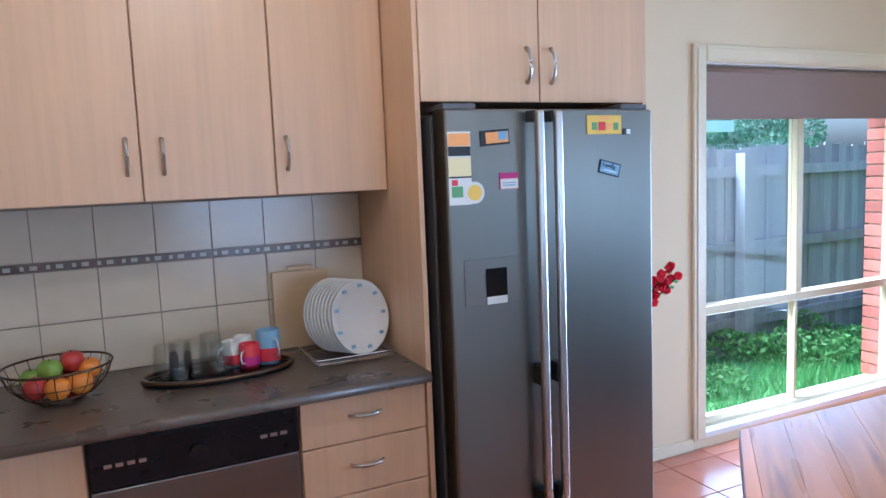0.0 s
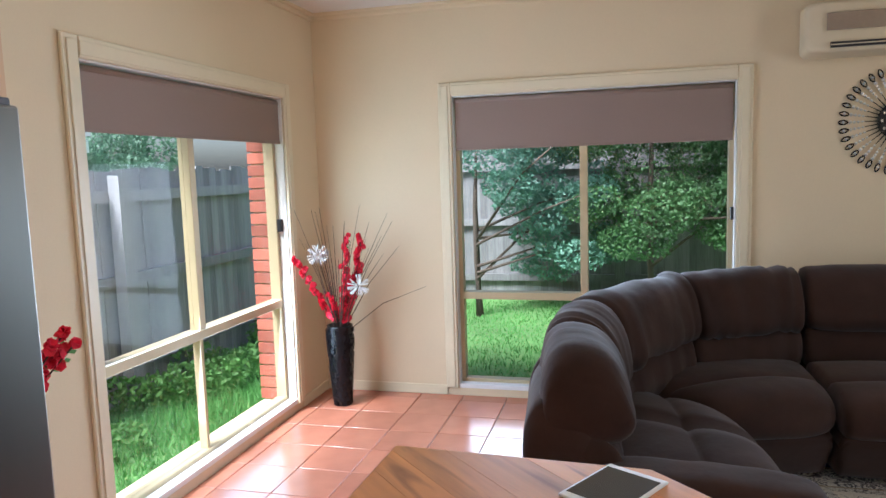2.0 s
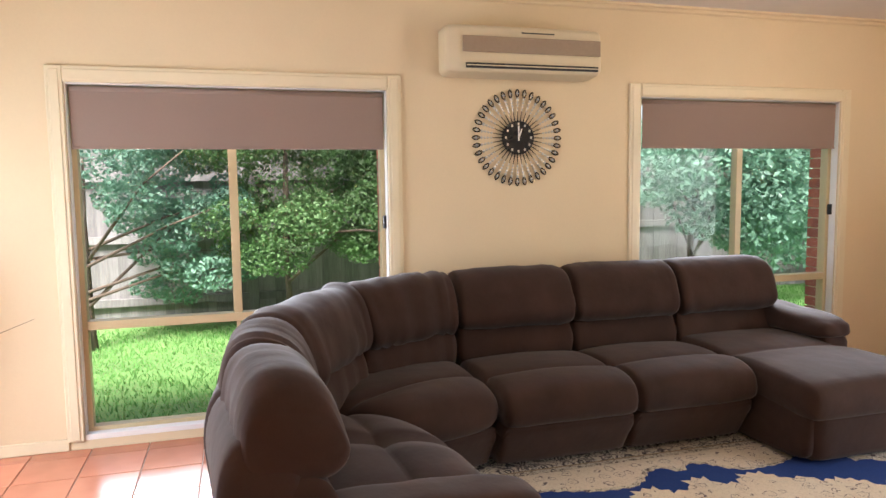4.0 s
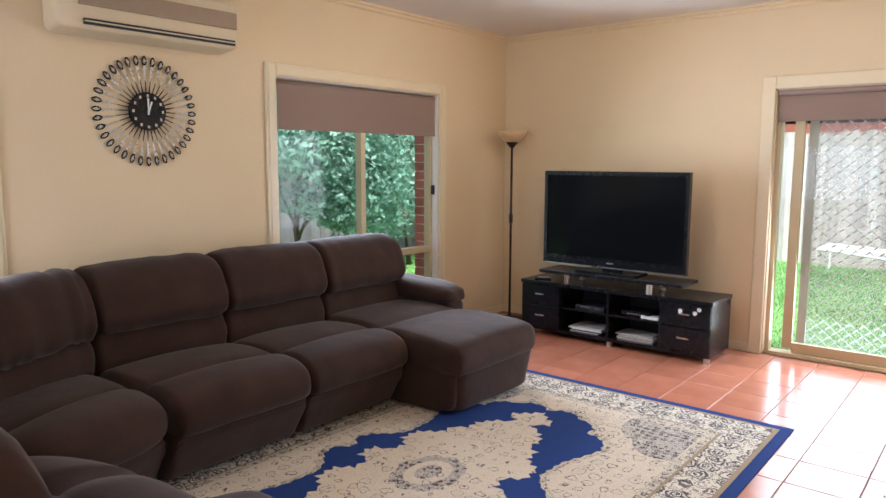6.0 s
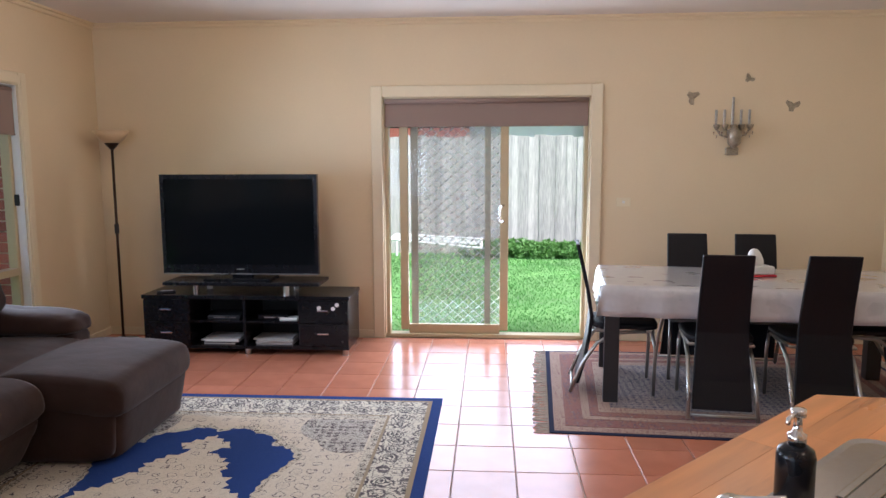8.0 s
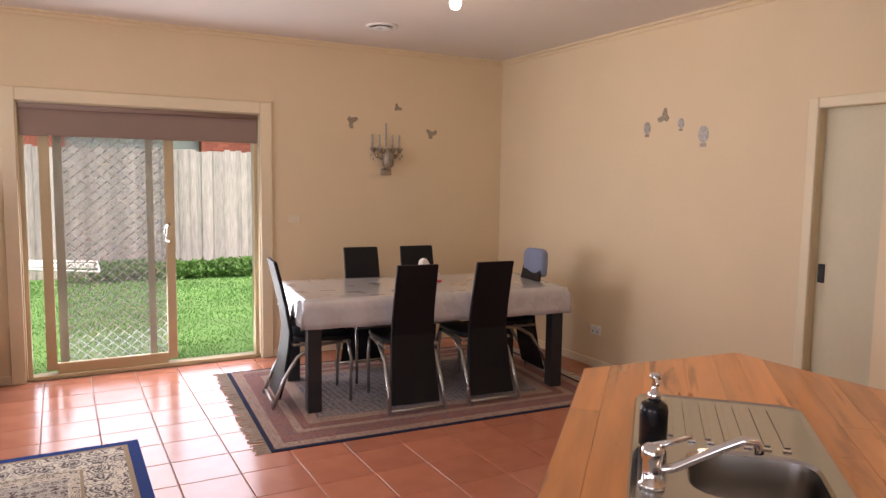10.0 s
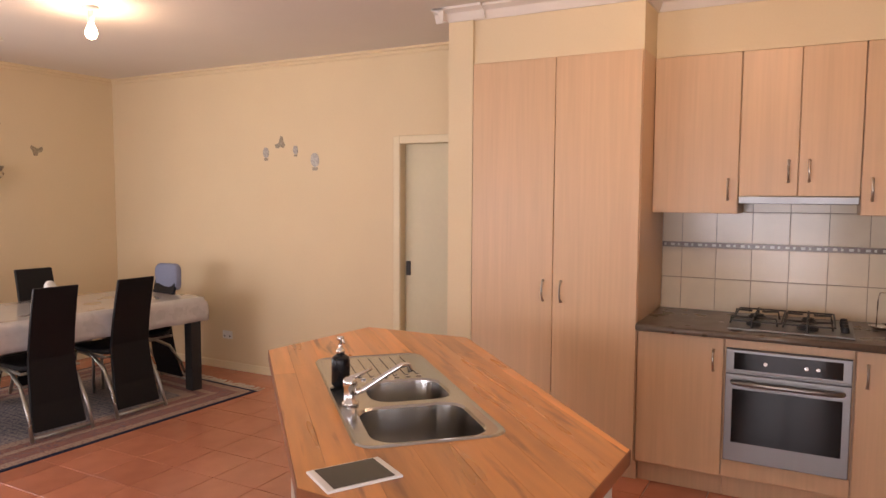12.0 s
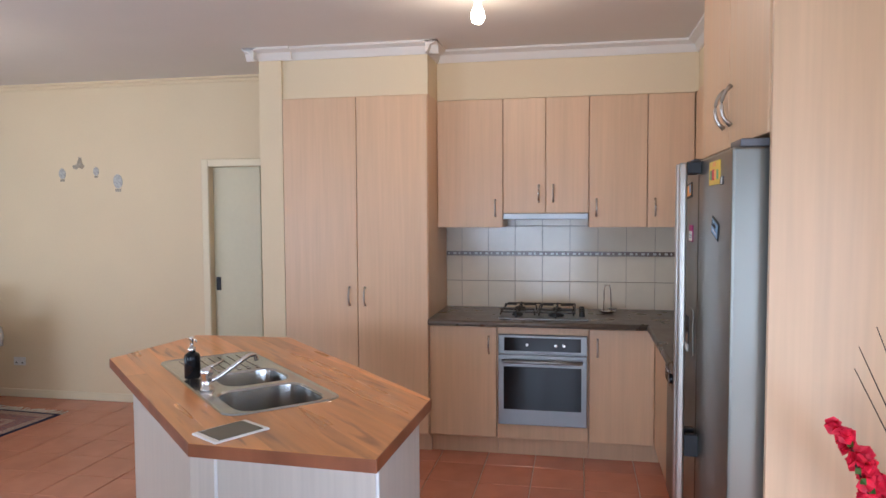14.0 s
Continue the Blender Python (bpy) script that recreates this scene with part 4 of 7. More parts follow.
LOWER = [(1.05, 0.42), (0.9, 0.41), (0.81, 0.43), (0.785, 0.49), (0.795, 0.56), (0.825, 0.62), (0.87, 0.655), (0.97, 0.665), (1.06, 0.65), (1.07, 0.52)]
REST = [(0.6, 0.05), (0.36, 0.045), (0.225, 0.05), (0.19, 0.08), (0.15, 0.15), (0.11, 0.235), (0.10, 0.272), (0.14, 0.295), (0.6, 0.29)]
CHAISE = [(1.22, 0.28), (0.6, 0.262), (0.1, 0.262), (0.03, 0.268), (0.0, 0.29), (-0.008, 0.335), (0.0, 0.40), (0.04, 0.445), (0.14, 0.465), (0.3, 0.48), (0.48, 0.486), (0.6, 0.476), (0.64, 0.462), (0.68, 0.478), (0.8, 0.492), (1.0, 0.492), (1.18, 0.47), (1.23, 0.38)]


def cushion(f0, f1, r1, r0, prof, n=22, k=7.0, wrinkle=0.004, folds=0.0, crown=0.02, tuft=0.0, seed=0.0):
    """A stuffed cushion: its section (depth, height) swept from side to side, drawn in at both ends; folds run up it, a tuft pulls its middle down."""
    F0, F1, R0, R1 = [Vector((*p, 0)) for p in (f0, f1, r0, r1)]
    fine = []
    m = len(prof)
    for i in range(m):
        p0, p1, p2, p3 = prof[i - 1], prof[i], prof[(i + 1) % m], prof[(i + 2) % m]
        for t in (0.0, 0.5):
            fine.append(tuple(0.5 * (2 * b + (c - a) * t + (2 * a - 5 * b + 4 * c - d) * t * t + (3 * b - a - 3 * c + d) * t ** 3) for a, b, c, d in zip(p0, p1, p2, p3)))
    cd = sum(p[0] for p in fine) / len(fine)
    cz = sum(p[1] for p in fine) / len(fine)
    bm = bmesh.new()
    rings = []
    for i in range(n + 1):
        s = -math.cos(math.pi * i / n) * 0.6 + (-1 + 2 * i / n) * 0.4
        q = max(0.0, 1 - abs(s) ** k) ** (1 / k) if abs(s) < 0.9999 else 0.0
        q = max(q, 0.5)
        row = []
        for d, z in fine:
            dd, zz = cd + (d - cd) * (0.72 + 0.28 * q), cz + (z - cz) * q
            lift = crown * (1 - s * s) * (1 if z > cz else -0.1)
            if z > cz and tuft:
                lift -= tuft * math.exp(-(s / 0.07) ** 2)
            u = (s + 1) / 2
            o = (F0 * (1 - u) + F1 * u) * (1 - dd / DEEP) + (R0 * (1 - u) + R1 * u) * (dd / DEEP)
            o.z = zz + lift
            w = noise.noise(o * 4.5 + Vector((seed, 0, 0))) + 0.4 * noise.noise(o * 13 + Vector((0, seed, 0)))
            if folds:
                w += folds * (abs(noise.noise(Vector((s * 5.0, seed, o.z * 1.2)))) * 3 - 0.6) * (0.4 + abs(s) * 0.6)
            out = Vector(((R0 - F0 + R1 - F1).x, (R0 - F0 + R1 - F1).y, 0)).normalized() * (dd - cd) + Vector((0, 0, zz - cz))
            if out.length > 1e-5:
                o += out.normalized() * w * wrinkle
            row.append(bm.verts.new(o))
        rings.append(row)
    m = len(fine)
    for a, b_ in zip(rings, rings[1:]):
        for j in range(m):
            bm.faces.new((a[j], a[(j + 1) % m], b_[(j + 1) % m], b_[j]))
    bm.faces.new(rings[0])
    bm.faces.new(list(reversed(rings[-1])))
    return bm


def seat_part(name, quad, prof, label="", **kw):
    return part(name, cushion(*quad, prof, **kw), M_SOFA, sofa, label, True)


def sofa_back(quad, seed, folds=0.0, k=12):
    seat_part("back_shell", quad, SHELL, "upholstered outer back", k=14, wrinkle=0.004, crown=0.0, seed=seed + 2)
    seat_part("lower_back_cushion", quad, LOWER, "soft lower back cushion", k=16, wrinkle=0.007, folds=folds, crown=0.0, seed=seed)
    seat_part("upper_back_cushion", quad, UPPER, "puffy upper back cushion", k=k, wrinkle=0.010, folds=folds, crown=0.008, seed=seed + 4)


XR = 7.36
for _q, _s in ((((6.17, 1.19), (6.17, 0.47), (XR, 0.47), (XR, 1.19)), 1), (((6.17, 1.93), (6.17, 1.20), (XR, 1.20), (XR, 1.93)), 2)):
    seat_part("footrest", _q, REST, "upholstered footrest panel under the seat", k=16, wrinkle=0.003, crown=0.0, seed=_s)
    part("base", pillow([(6.55, _q[0][1], RAISE), (6.55, _q[1][1], RAISE), (XR, _q[1][1], RAISE), (XR, _q[0][1], RAISE), (6.5, _q[0][1], 0.3), (6.5, _q[1][1], 0.3), (XR, _q[1][1], 0.34), (XR, _q[0][1], 0.34)], 6, 14), M_SOFA, sofa, "", True)
    seat_part("seat_cushion", _q, SEAT, "plump seat cushion with a front seam", k=13, wrinkle=0.006, seed=_s)
    sofa_back(_q, _s, 0.5)
sofa_back(((5.98, 2.10), (6.17, 1.94), (XR, 1.94), (7.02, 2.72)), 3, 2.2)
sofa_back(((5.66, 2.20), (5.97, 2.11), (7.01, 2.73), (6.18, 3.25)), 4, 2.6, 8)
sofa_back(((5.40, 2.24), (5.65, 2.21), (6.15, 3.22), (5.66, 3.27)), 5, 1.8, 6)
sofa_back(((5.10, 2.22), (5.39, 2.22), (5.65, 3.26), (5.10, 3.21)), 6, 1.4, 5)
# the wedge seat in the corner and the buttoned seat at the short end
CORNER = ((6.06, 2.42), (6.19, 1.95), (7.52, 1.95), (6.90, 3.30))
seat_part("footrest", CORNER, REST, "curved panel under the corner seat", k=16, wrinkle=0.003, crown=0.0, seed=8)
seat_part("seat_cushion", CORNER, SEAT, "rounded wedge-shaped corner seat", k=4.5, crown=0.03, seed=9)
END = ((5.20, 2.24), (6.0, 2.40), (6.75, 3.45), (5.20, 3.40))
seat_part("footrest", END, REST, "", k=16, wrinkle=0.003, crown=0.0, seed=10)
seat_part("seat_cushion", END, SEAT, "seat cushion tufted in four", k=5, crown=0.045, tuft=0.05, seed=11)
part("arm", pillow([(5.0, 2.36, RAISE), (5.19, 2.36, RAISE), (5.19, 3.10, RAISE), (5.07, 3.10, RAISE), (5.0, 2.34, 0.50), (5.19, 2.34, 0.50), (5.19, 3.10, 0.52), (5.07, 3.10, 0.52)], 8, 10), M_SOFA, sofa, "padded sofa arm", True)
part("arm_pad", pillow([(4.97, 2.28, 0.45), (5.21, 2.28, 0.45), (5.21, 2.98, 0.46), (4.99, 2.98, 0.46), (4.98, 2.30, 0.575), (5.20, 2.30, 0.575), (5.20, 2.98, 0.60), (5.0, 2.98, 0.60)], 14, 4, 0.005, 51, 0.015), M_SOFA, sofa, "soft arm pad", True)
# chaise end with its arm
CH = ((5.88, 0.44), (5.88, -0.39), (7.07, -0.30), (7.07, 0.45))
part("chaise_base", pillow([(5.94, -0.38, RAISE), (5.94, 0.37, RAISE), (XR, 0.45, RAISE), (XR, -0.30, RAISE), (5.89, -0.39, 0.30), (5.90, 0.40, 0.30), (XR, 0.45, 0.42), (XR, -0.3, 0.42)], 12, 22), M_SOFA, sofa, "upholstered chaise base", True)
part("chaise_side", pillow([(5.96, 0.30, RAISE), (5.96, 0.41, RAISE), (7.0, 0.46, RAISE), (7.0, 0.30, RAISE), (5.92, 0.26, 0.40), (5.92, 0.43, 0.39), (7.0, 0.46, 0.44), (7.0, 0.30, 0.44)], 10, 9), M_SOFA, sofa, "", True)
seat_part("chaise_cushion", CH, CHAISE, "long soft chaise cushion with a seam across it", k=10, wrinkle=0.006, crown=0.01, seed=31)
sofa_back(((6.17, 0.46), (6.17, -0.28), (XR, -0.28), (XR, 0.46)), 41, 0.5)
part("arm", pillow([(6.56, -0.48, RAISE), (6.56, -0.28, RAISE), (XR, -0.24, RAISE), (XR, -0.46, RAISE), (6.54, -0.48, 0.54), (6.54, -0.28, 0.54), (XR, -0.24, 0.56), (XR, -0.46, 0.56)], 8, 10), M_SOFA, sofa, "padded sofa arm", True)
part("arm_pad", pillow([(6.51, -0.51, 0.49), (6.51, -0.23, 0.49), (XR - 0.1, -0.20, 0.50), (XR - 0.1, -0.48, 0.50), (6.54, -0.50, 0.62), (6.54, -0.24, 0.62), (XR - 0.1, -0.20, 0.66), (XR - 0.1, -0.48, 0.66)], 14, 4, 0.008, 47, 0.015), M_SOFA, sofa, "soft arm pad", True)
for x, y in ((6.05, -0.28), (6.05, 0.28), (6.6, 0.2), (6.62, 1.2), (6.62, 1.85), (5.25, 2.7), (5.6, 2.8), (7.2, 1.2), (7.2, -0.2), (5.25, 3.2), (6.0, 3.15)):
    part("foot", cyl(bmesh.new(), (x, y, 0.0), (x, y, 0.05), 0.022, 0.026, 10), M_BLACKM, sofa, "small black foot")

# ---- rugs ----
def rug_mat(name, base, ink, scale, ink2=None, amount=0.5, small=None, even=0.35):
    """Woven motifs: rings and blossoms on a loose grid, with small leaves strewn between them."""
    m = bpy.data.materials.new(name)
    m.use_nodes = True
    N, L = m.node_tree.nodes, m.node_tree.links
    p = N["Principled BSDF"]
    p.inputs["Roughness"].default_value = 0.95
    p.inputs["Specular IOR Level"].default_value = 0.1
    p.inputs["Sheen Weight"].default_value = 0.15
    tc = N.new("ShaderNodeTexCoord")
    nz = N.new("ShaderNodeTexNoise")
    nz.inputs["Scale"].default_value = scale * 2.2
    L.new(tc.outputs["Object"], nz.inputs["Vector"])
    wm = N.new("ShaderNodeMix")
    wm.data_type = "VECTOR"
    wm.inputs["Factor"].default_value = 0.55 / scale
    L.new(tc.outputs["Object"], wm.inputs[4])
    L.new(nz.outputs["Color"], wm.inputs[5])

    def cells(sc, stops, rnd):
        vo = N.new("ShaderNodeTexVoronoi")
        vo.inputs["Scale"].default_value = sc
        vo.inputs["Randomness"].default_value = rnd
        L.new(wm.outputs[1], vo.inputs["Vector"])
        r = N.new("ShaderNodeValToRGB")
        e = r.color_ramp
        e.interpolation = "CONSTANT"
        e.elements[0].position, e.elements[0].color = 0.0, (*stops[0][1], 1)
        e.elements[1].position, e.elements[1].color = stops[1][0], (*stops[1][1], 1)
        for pos, c in stops[2:]:
            k = e.elements.new(pos)
            k.color = (*c, 1)
        L.new(vo.outputs["Distance"], r.inputs[0])
        return r.outputs[0]

    def times(a, b_, f):
        mx = N.new("ShaderNodeMix")
        mx.data_type = "RGBA"
        mx.blend_type = "MULTIPLY"
        mx.inputs["Factor"].default_value = f
        L.new(a, mx.inputs[6])
        L.new(b_, mx.inputs[7])
        return mx.outputs[2]
    i2 = ink2 or ink
    col = cells(scale, [(0, i2), (0.12, base), (0.2, ink), (0.2 + 0.1 * amount, base), (0.36, i2), (0.36 + 0.14 * amount, base)], even)
    dash = (ink[0] / base[0], ink[1] / base[1], ink[2] / base[2])
    one = (1.0, 1.0, 1.0)
    col = times(col, cells(small or scale * 3.1, [(0, dash), (0.16 + 0.12 * amount, one), (0.6 - 0.08 * amount, dash), (0.68, one)], 1.0), 0.75)
    fine = N.new("ShaderNodeTexNoise")
    fine.inputs["Scale"].default_value = 240
    L.new(tc.outputs["Object"], fine.inputs["Vector"])
    L.new(times(col, fine.outputs[0], 0.3), p.inputs["Base Color"])
    b = N.new("ShaderNodeBump")
    b.inputs["Strength"].default_value = 0.3
    b.inputs["Distance"].default_value = 0.003
    L.new(fine.outputs[0], b.inputs["Height"])
    L.new(b.outputs[0], p.inputs["Normal"])
    return m


R_NAVY = mat("navy_wool", (0.025, 0.056, 0.2), 0.95, scale=120, vary=0.12, bump=0.2, bscale=300, spec=0.1)
R_CREAM = rug_mat("cream_floral_wool", (0.8, 0.74, 0.6), (0.09, 0.075, 0.08), 9, (0.17, 0.14, 0.14), 0.6)
R_CREAM2 = rug_mat("cream_small_floral_wool", (0.76, 0.69, 0.54), (0.26, 0.2, 0.16), 20, (0.14, 0.11, 0.1), 0.6)
R_PLAIN = rug_mat("cream_speckled_wool", (0.8, 0.7, 0.55), (0.66, 0.56, 0.43), 13, (0.12, 0.09, 0.1), 0.25)
R_DENSE = rug_mat("grey_dense_floral_wool", (0.68, 0.62, 0.52), (0.12, 0.1, 0.105), 24, (0.12, 0.08, 0.08), 0.9)
R_LINE = mat("tan_wool_line", (0.36, 0.28, 0.19), 0.95, scale=150, vary=0.1, spec=0.1)

rug = thing("persian_rug", label="large cream and navy rug with a floral border and medallion", category="rug")
RX0, RX1, RY0, RY1 = 4.40, 6.66, -0.72, 2.82
rcx, rcy = 5.60, 1.03


def layer(outline, level, m, name, label=""):
    # each layer of pile stands a little above the one below
    return part(name, prism(bmesh.new(), outline, 0.0 if level == 0 else 0.004 + level * 0.0014, 0.0054 + level * 0.0014 + 0.0002), m, rug, label)


def rect(x0, x1, y0, y1):
    return [(x0, y0), (x1, y0), (x1, y1), (x0, y1)]


layer(rect(RX0, RX1, RY0, RY1), 0, R_NAVY, "edge_band", "navy blue edge band")
layer(rect(RX0 + 0.06, RX1 - 0.06, RY0 + 0.06, RY1 - 0.06), 1, R_LINE, "guard_band")
layer(rect(RX0 + 0.085, RX1 - 0.085, RY0 + 0.085, RY1 - 0.085), 2, R_CREAM, "border", "cream floral border")
layer(rect(RX0 + 0.29, RX1 - 0.29, RY0 + 0.33, RY1 - 0.33), 3, R_LINE, "guard_band")
layer(rect(RX0 + 0.305, RX1 - 0.305, RY0 + 0.345, RY1 - 0.345), 4, R_CREAM2, "inner_border")
layer(rect(RX0 + 0.35, RX1 - 0.35, RY0 + 0.40, RY1 - 0.40), 5, R_PLAIN, "field", "plain cream field with small sprigs")


def four_way(quarter, ragged=0.0, seed=1, steps=6):
    """A closed outline from one quarter's points (from the long tip to the side), mirrored twice, with a scalloped edge."""
    q = list(quarter)
    ring_ = q + [(x, -y) for x, y in reversed(q)] + [(-x, -y) for x, y in q] + [(-x, y) for x, y in reversed(q)]
    pts = []
    k = 0
    for i, p in enumerate(ring_):
        n = ring_[(i + 1) % len(ring_)]
        d = math.hypot(n[0] - p[0], n[1] - p[1])
        if d < 1e-4:
            continue
        m = max(1, int(d / 0.03))
        for j in range(m):
            t = j / m
            off = ragged * (1 if k % 2 else -1)
            k += 1
            pts.append((rcx + p[0] + (n[0] - p[0]) * t + off * (n[1] - p[1]) / d, rcy + p[1] + (n[1] - p[1]) * t - off * (n[0] - p[0]) / d))
    return pts


BLUE = [(0.01, -1.10), (0.06, -1.15), (0.15, -1.15), (0.21, -1.09), (0.29, -1.07), (0.35, -1.0), (0.34, -0.93), (0.41, -0.92), (0.48, -0.86), (0.51, -0.77), (0.48, -0.66), (0.43, -0.52), (0.42, -0.32), (0.47, -0.24), (0.55, -0.17), (0.58, -0.08), (0.52, -0.03), (0.51, 0.0)]
INNER = [(0.01, -1.04), (0.05, -0.99), (0.13, -0.93), (0.13, -0.88), (0.07, -0.86), (0.06, -0.81), (0.14, -0.77), (0.21, -0.67), (0.20, -0.58), (0.27, -0.53), (0.28, -0.43), (0.38, -0.36), (0.39, -0.24), (0.31, -0.18), (0.33, -0.08), (0.41, -0.06), (0.42, 0.0)]
layer([(rcx + (x - rcx) * 1.07, rcy + (y - rcy) * 1.035) for x, y in four_way(BLUE)], 6, R_CREAM2, "medallion_outline")
layer(four_way(BLUE, 0.006), 7, R_NAVY, "medallion", "navy blue scalloped medallion")
layer(four_way(INNER, 0.014), 8, R_PLAIN, "inner_medallion", "cream inner medallion with ragged flowered edge")
layer([(rcx + 0.16 * math.cos(a) * (1 + 0.05 * math.cos(8 * a)), rcy + 0.2 * math.sin(a) * (1 + 0.05 * math.cos(8 * a))) for a in [2 * math.pi * i / 64 for i in range(64)]], 9, R_DENSE, "centre_rosette", "dense floral centre")
layer([(rcx + 0.10 * math.cos(a), rcy + 0.14 * math.sin(a)) for a in [2 * math.pi * i / 40 for i in range(40)]], 10, R_PLAIN, "centre_rosette")
layer([(rcx + 0.055 * math.cos(a), rcy + 0.08 * math.sin(a)) for a in [2 * math.pi * i / 32 for i in range(32)]], 11, R_DENSE, "centre_rosette")
for sx in (-1, 1):
    for sy in (-1, 1):
        cx, cy = (RX0 + 0.36 if sx < 0 else RX1 - 0.36), (RY0 + 0.42 if sy < 0 else RY1 - 0.42)
        pts = [(cx, cy)]
        for i in range(25):
            a = math.pi / 2 * i / 24
            r = 0.40 * (1 + 0.12 * abs(math.sin(4 * a)))
            pts.append((cx - sx * r * 0.95 * math.cos(a), cy - sy * r * 1.1 * math.sin(a)))
        layer(pts, 6, R_DENSE, "corner_spandrel", "grey floral corner piece")

rug2 = thing("dining_rug", label="worn red and beige rug with tassels under the dining table", category="rug")
Q_RED = rug_mat("dull_red_wool", (0.24, 0.07, 0.05), (0.34, 0.2, 0.14), 28, (0.05, 0.04, 0.07), 0.5)
Q_BEIGE = rug_mat("beige_band_wool", (0.44, 0.3, 0.22), (0.2, 0.07, 0.05), 34, None, 0.5)
Q_FIELD = rug_mat("lattice_wool", (0.37, 0.29, 0.25), (0.05, 0.04, 0.07), 24, (0.06, 0.05, 0.09), 1.0, even=0.1)
Q_FRINGE = mat("cream_fringe", (0.55, 0.5, 0.42), 0.9, scale=60, vary=0.1)


def quad2(i):
    return [(1.22 + i, -1.90 + i), (3.66 - i, -1.90 + i), (3.77 - i, -0.19 - i), (1.36 + i, -0.06 - i)]


for lv, (i, m, nm) in enumerate(((0.0, mat("dark_navy_wool", (0.018, 0.022, 0.05), 0.95, scale=120, vary=0.15, spec=0.1), "edge_band"), (0.03, Q_BEIGE, "guard_band"), (0.10, Q_RED, "border"), (0.21, Q_BEIGE, "guard_band"), (0.26, Q_RED, "inner_border"), (0.32, Q_BEIGE, "guard_band"), (0.40, Q_FIELD, "field"))):
    part(nm, prism(bmesh.new(), quad2(i), 0.0 if lv == 0 else 0.004 + lv * 0.0014, 0.0056 + lv * 0.0014), m, rug2)
bm = bmesh.new()
rnd = random.Random(8)
for (xa, ya), (xb, yb), sg in (((3.66, -1.90), (3.77, -0.19), 1), ((1.22, -1.90), (1.36, -0.06), -1)):
    for i in range(110):
        t = i / 109
        x, y = xa + (xb - xa) * t, ya + (yb - ya) * t
        tube(bm, [(x, y, 0.004), (x + sg * rnd.uniform(0.03, 0.05), y + rnd.uniform(-0.012, 0.012), 0.004), (x + sg * rnd.uniform(0.07, 0.1), y + rnd.uniform(-0.03, 0.03), 0.0035)], 0.003, 4)
tagged(part("fringe", bm, Q_FRINGE, rug2, "cream knotted tassels"), kind="stuff")

# ---- dining table ----
TA = -6.8
table = thing("dining_table", at=(2.42, -1.00, 0), rz=TA, label="dining table with square black legs and a pale top", category="dining table")
part("tabletop", boxb(-0.95, 0.95, -0.44, 0.44, 0.715, 0.745, bevel=0.004), M_BLACKM, table, "black tabletop")
part("apron", boxb(-0.89, 0.89, -0.38, 0.38, 0.65, 0.715), M_BLACKM, table)
for x in (-0.89, 0.89):
    for y in (-0.38, 0.38):
        part("leg", boxb(x - 0.045, x + 0.045, y - 0.045, y + 0.045, 0.012, 0.65, bevel=0.004), M_BLACKM, table, "square black leg")
M_CLOTH = mat("lace_tablecloth", (0.5, 0.49, 0.49), 0.3, scale=22, vary=0.07, bump=0.1, bscale=60, big=7, bigvary=0.04, coat=0.9)
cloth = thing("tablecloth", at=(2.42, -1.00, 0), rz=TA, label="pale patterned tablecloth under clear plastic, hanging over the edge", category="tablecloth")
bm = bmesh.new()
NX, NY = 60, 32
grid = {}
for i in range(NX + 1):
    for j in range(NY + 1):
        x = -1.145 + 2.29 * i / NX
        y = -0.635 + 1.27 * j / NY
        ox, oy = max(0, abs(x) - 0.955), max(0, abs(y) - 0.445)
        d = max(ox, oy)
        px = math.copysign(min(abs(x), 0.955), x)
        py = math.copysign(min(abs(y), 0.445), y)
        w = 0.010 * math.sin(x * 24) * (oy > 0) + 0.010 * math.sin(y * 27) * (ox > 0)
        px += math.copysign(min(ox, 0.012) + d * 0.05 * (ox > 0) + (w if ox > 0 else 0) * d * 4, x) if ox > 0 else 0
        py += math.copysign(min(oy, 0.012) + d * 0.05 * (oy > 0) + (w if oy > 0 else 0) * d * 4, y) if oy > 0 else 0
        grid[i, j] = bm.verts.new((px, py, 0.751 - d * 0.97))
for i in range(NX):
    for j in range(NY):
        bm.faces.new((grid[i, j], grid[i + 1, j], grid[i + 1, j + 1], grid[i, j + 1]))
co = part("cloth", bm, M_CLOTH, cloth, "", True)
sm = co.modifiers.new("thick", "SOLIDIFY")
sm.thickness = 0.0015
sm.offset = 1

tb = thing("tissue_box", at=(2.36, -1.08, 0.755), rz=10, label="clear tissue holder with white tissue pulled up", category="tissue box")
part("box", boxb(-0.09, 0.09, -0.06, 0.06, 0.013, 0.065, bevel=0.006), M_PLW, tb)
part("tray", boxb(-0.1, 0.1, -0.07, 0.07, 0, 0.012, bevel=0.003), M_RED, tb, "dark red tray")
part("tissue", pillow([(-0.06, -0.03, 0.06), (0.06, -0.03, 0.06), (0.06, 0.03, 0.06), (-0.06, 0.03, 0.06), (-0.01, -0.03, 0.19), (0.055, -0.03, 0.16), (0.055, 0.03, 0.17), (-0.01, 0.03, 0.19)], 6, 3, 0.01, 5), M_WHITE, tb, "crumpled white tissue", True)

# ---- dining chairs ----
M_LEATH = mat("black_leatherette", (0.006, 0.006, 0.008), 0.5, scale=80, vary=0.15, bump=0.15, bscale=160, spec=0.25)
M_CFRAME = mat("silver_tube", (0.42, 0.41, 0.38), 0.3, 0.9, scale=20, vary=0.04)


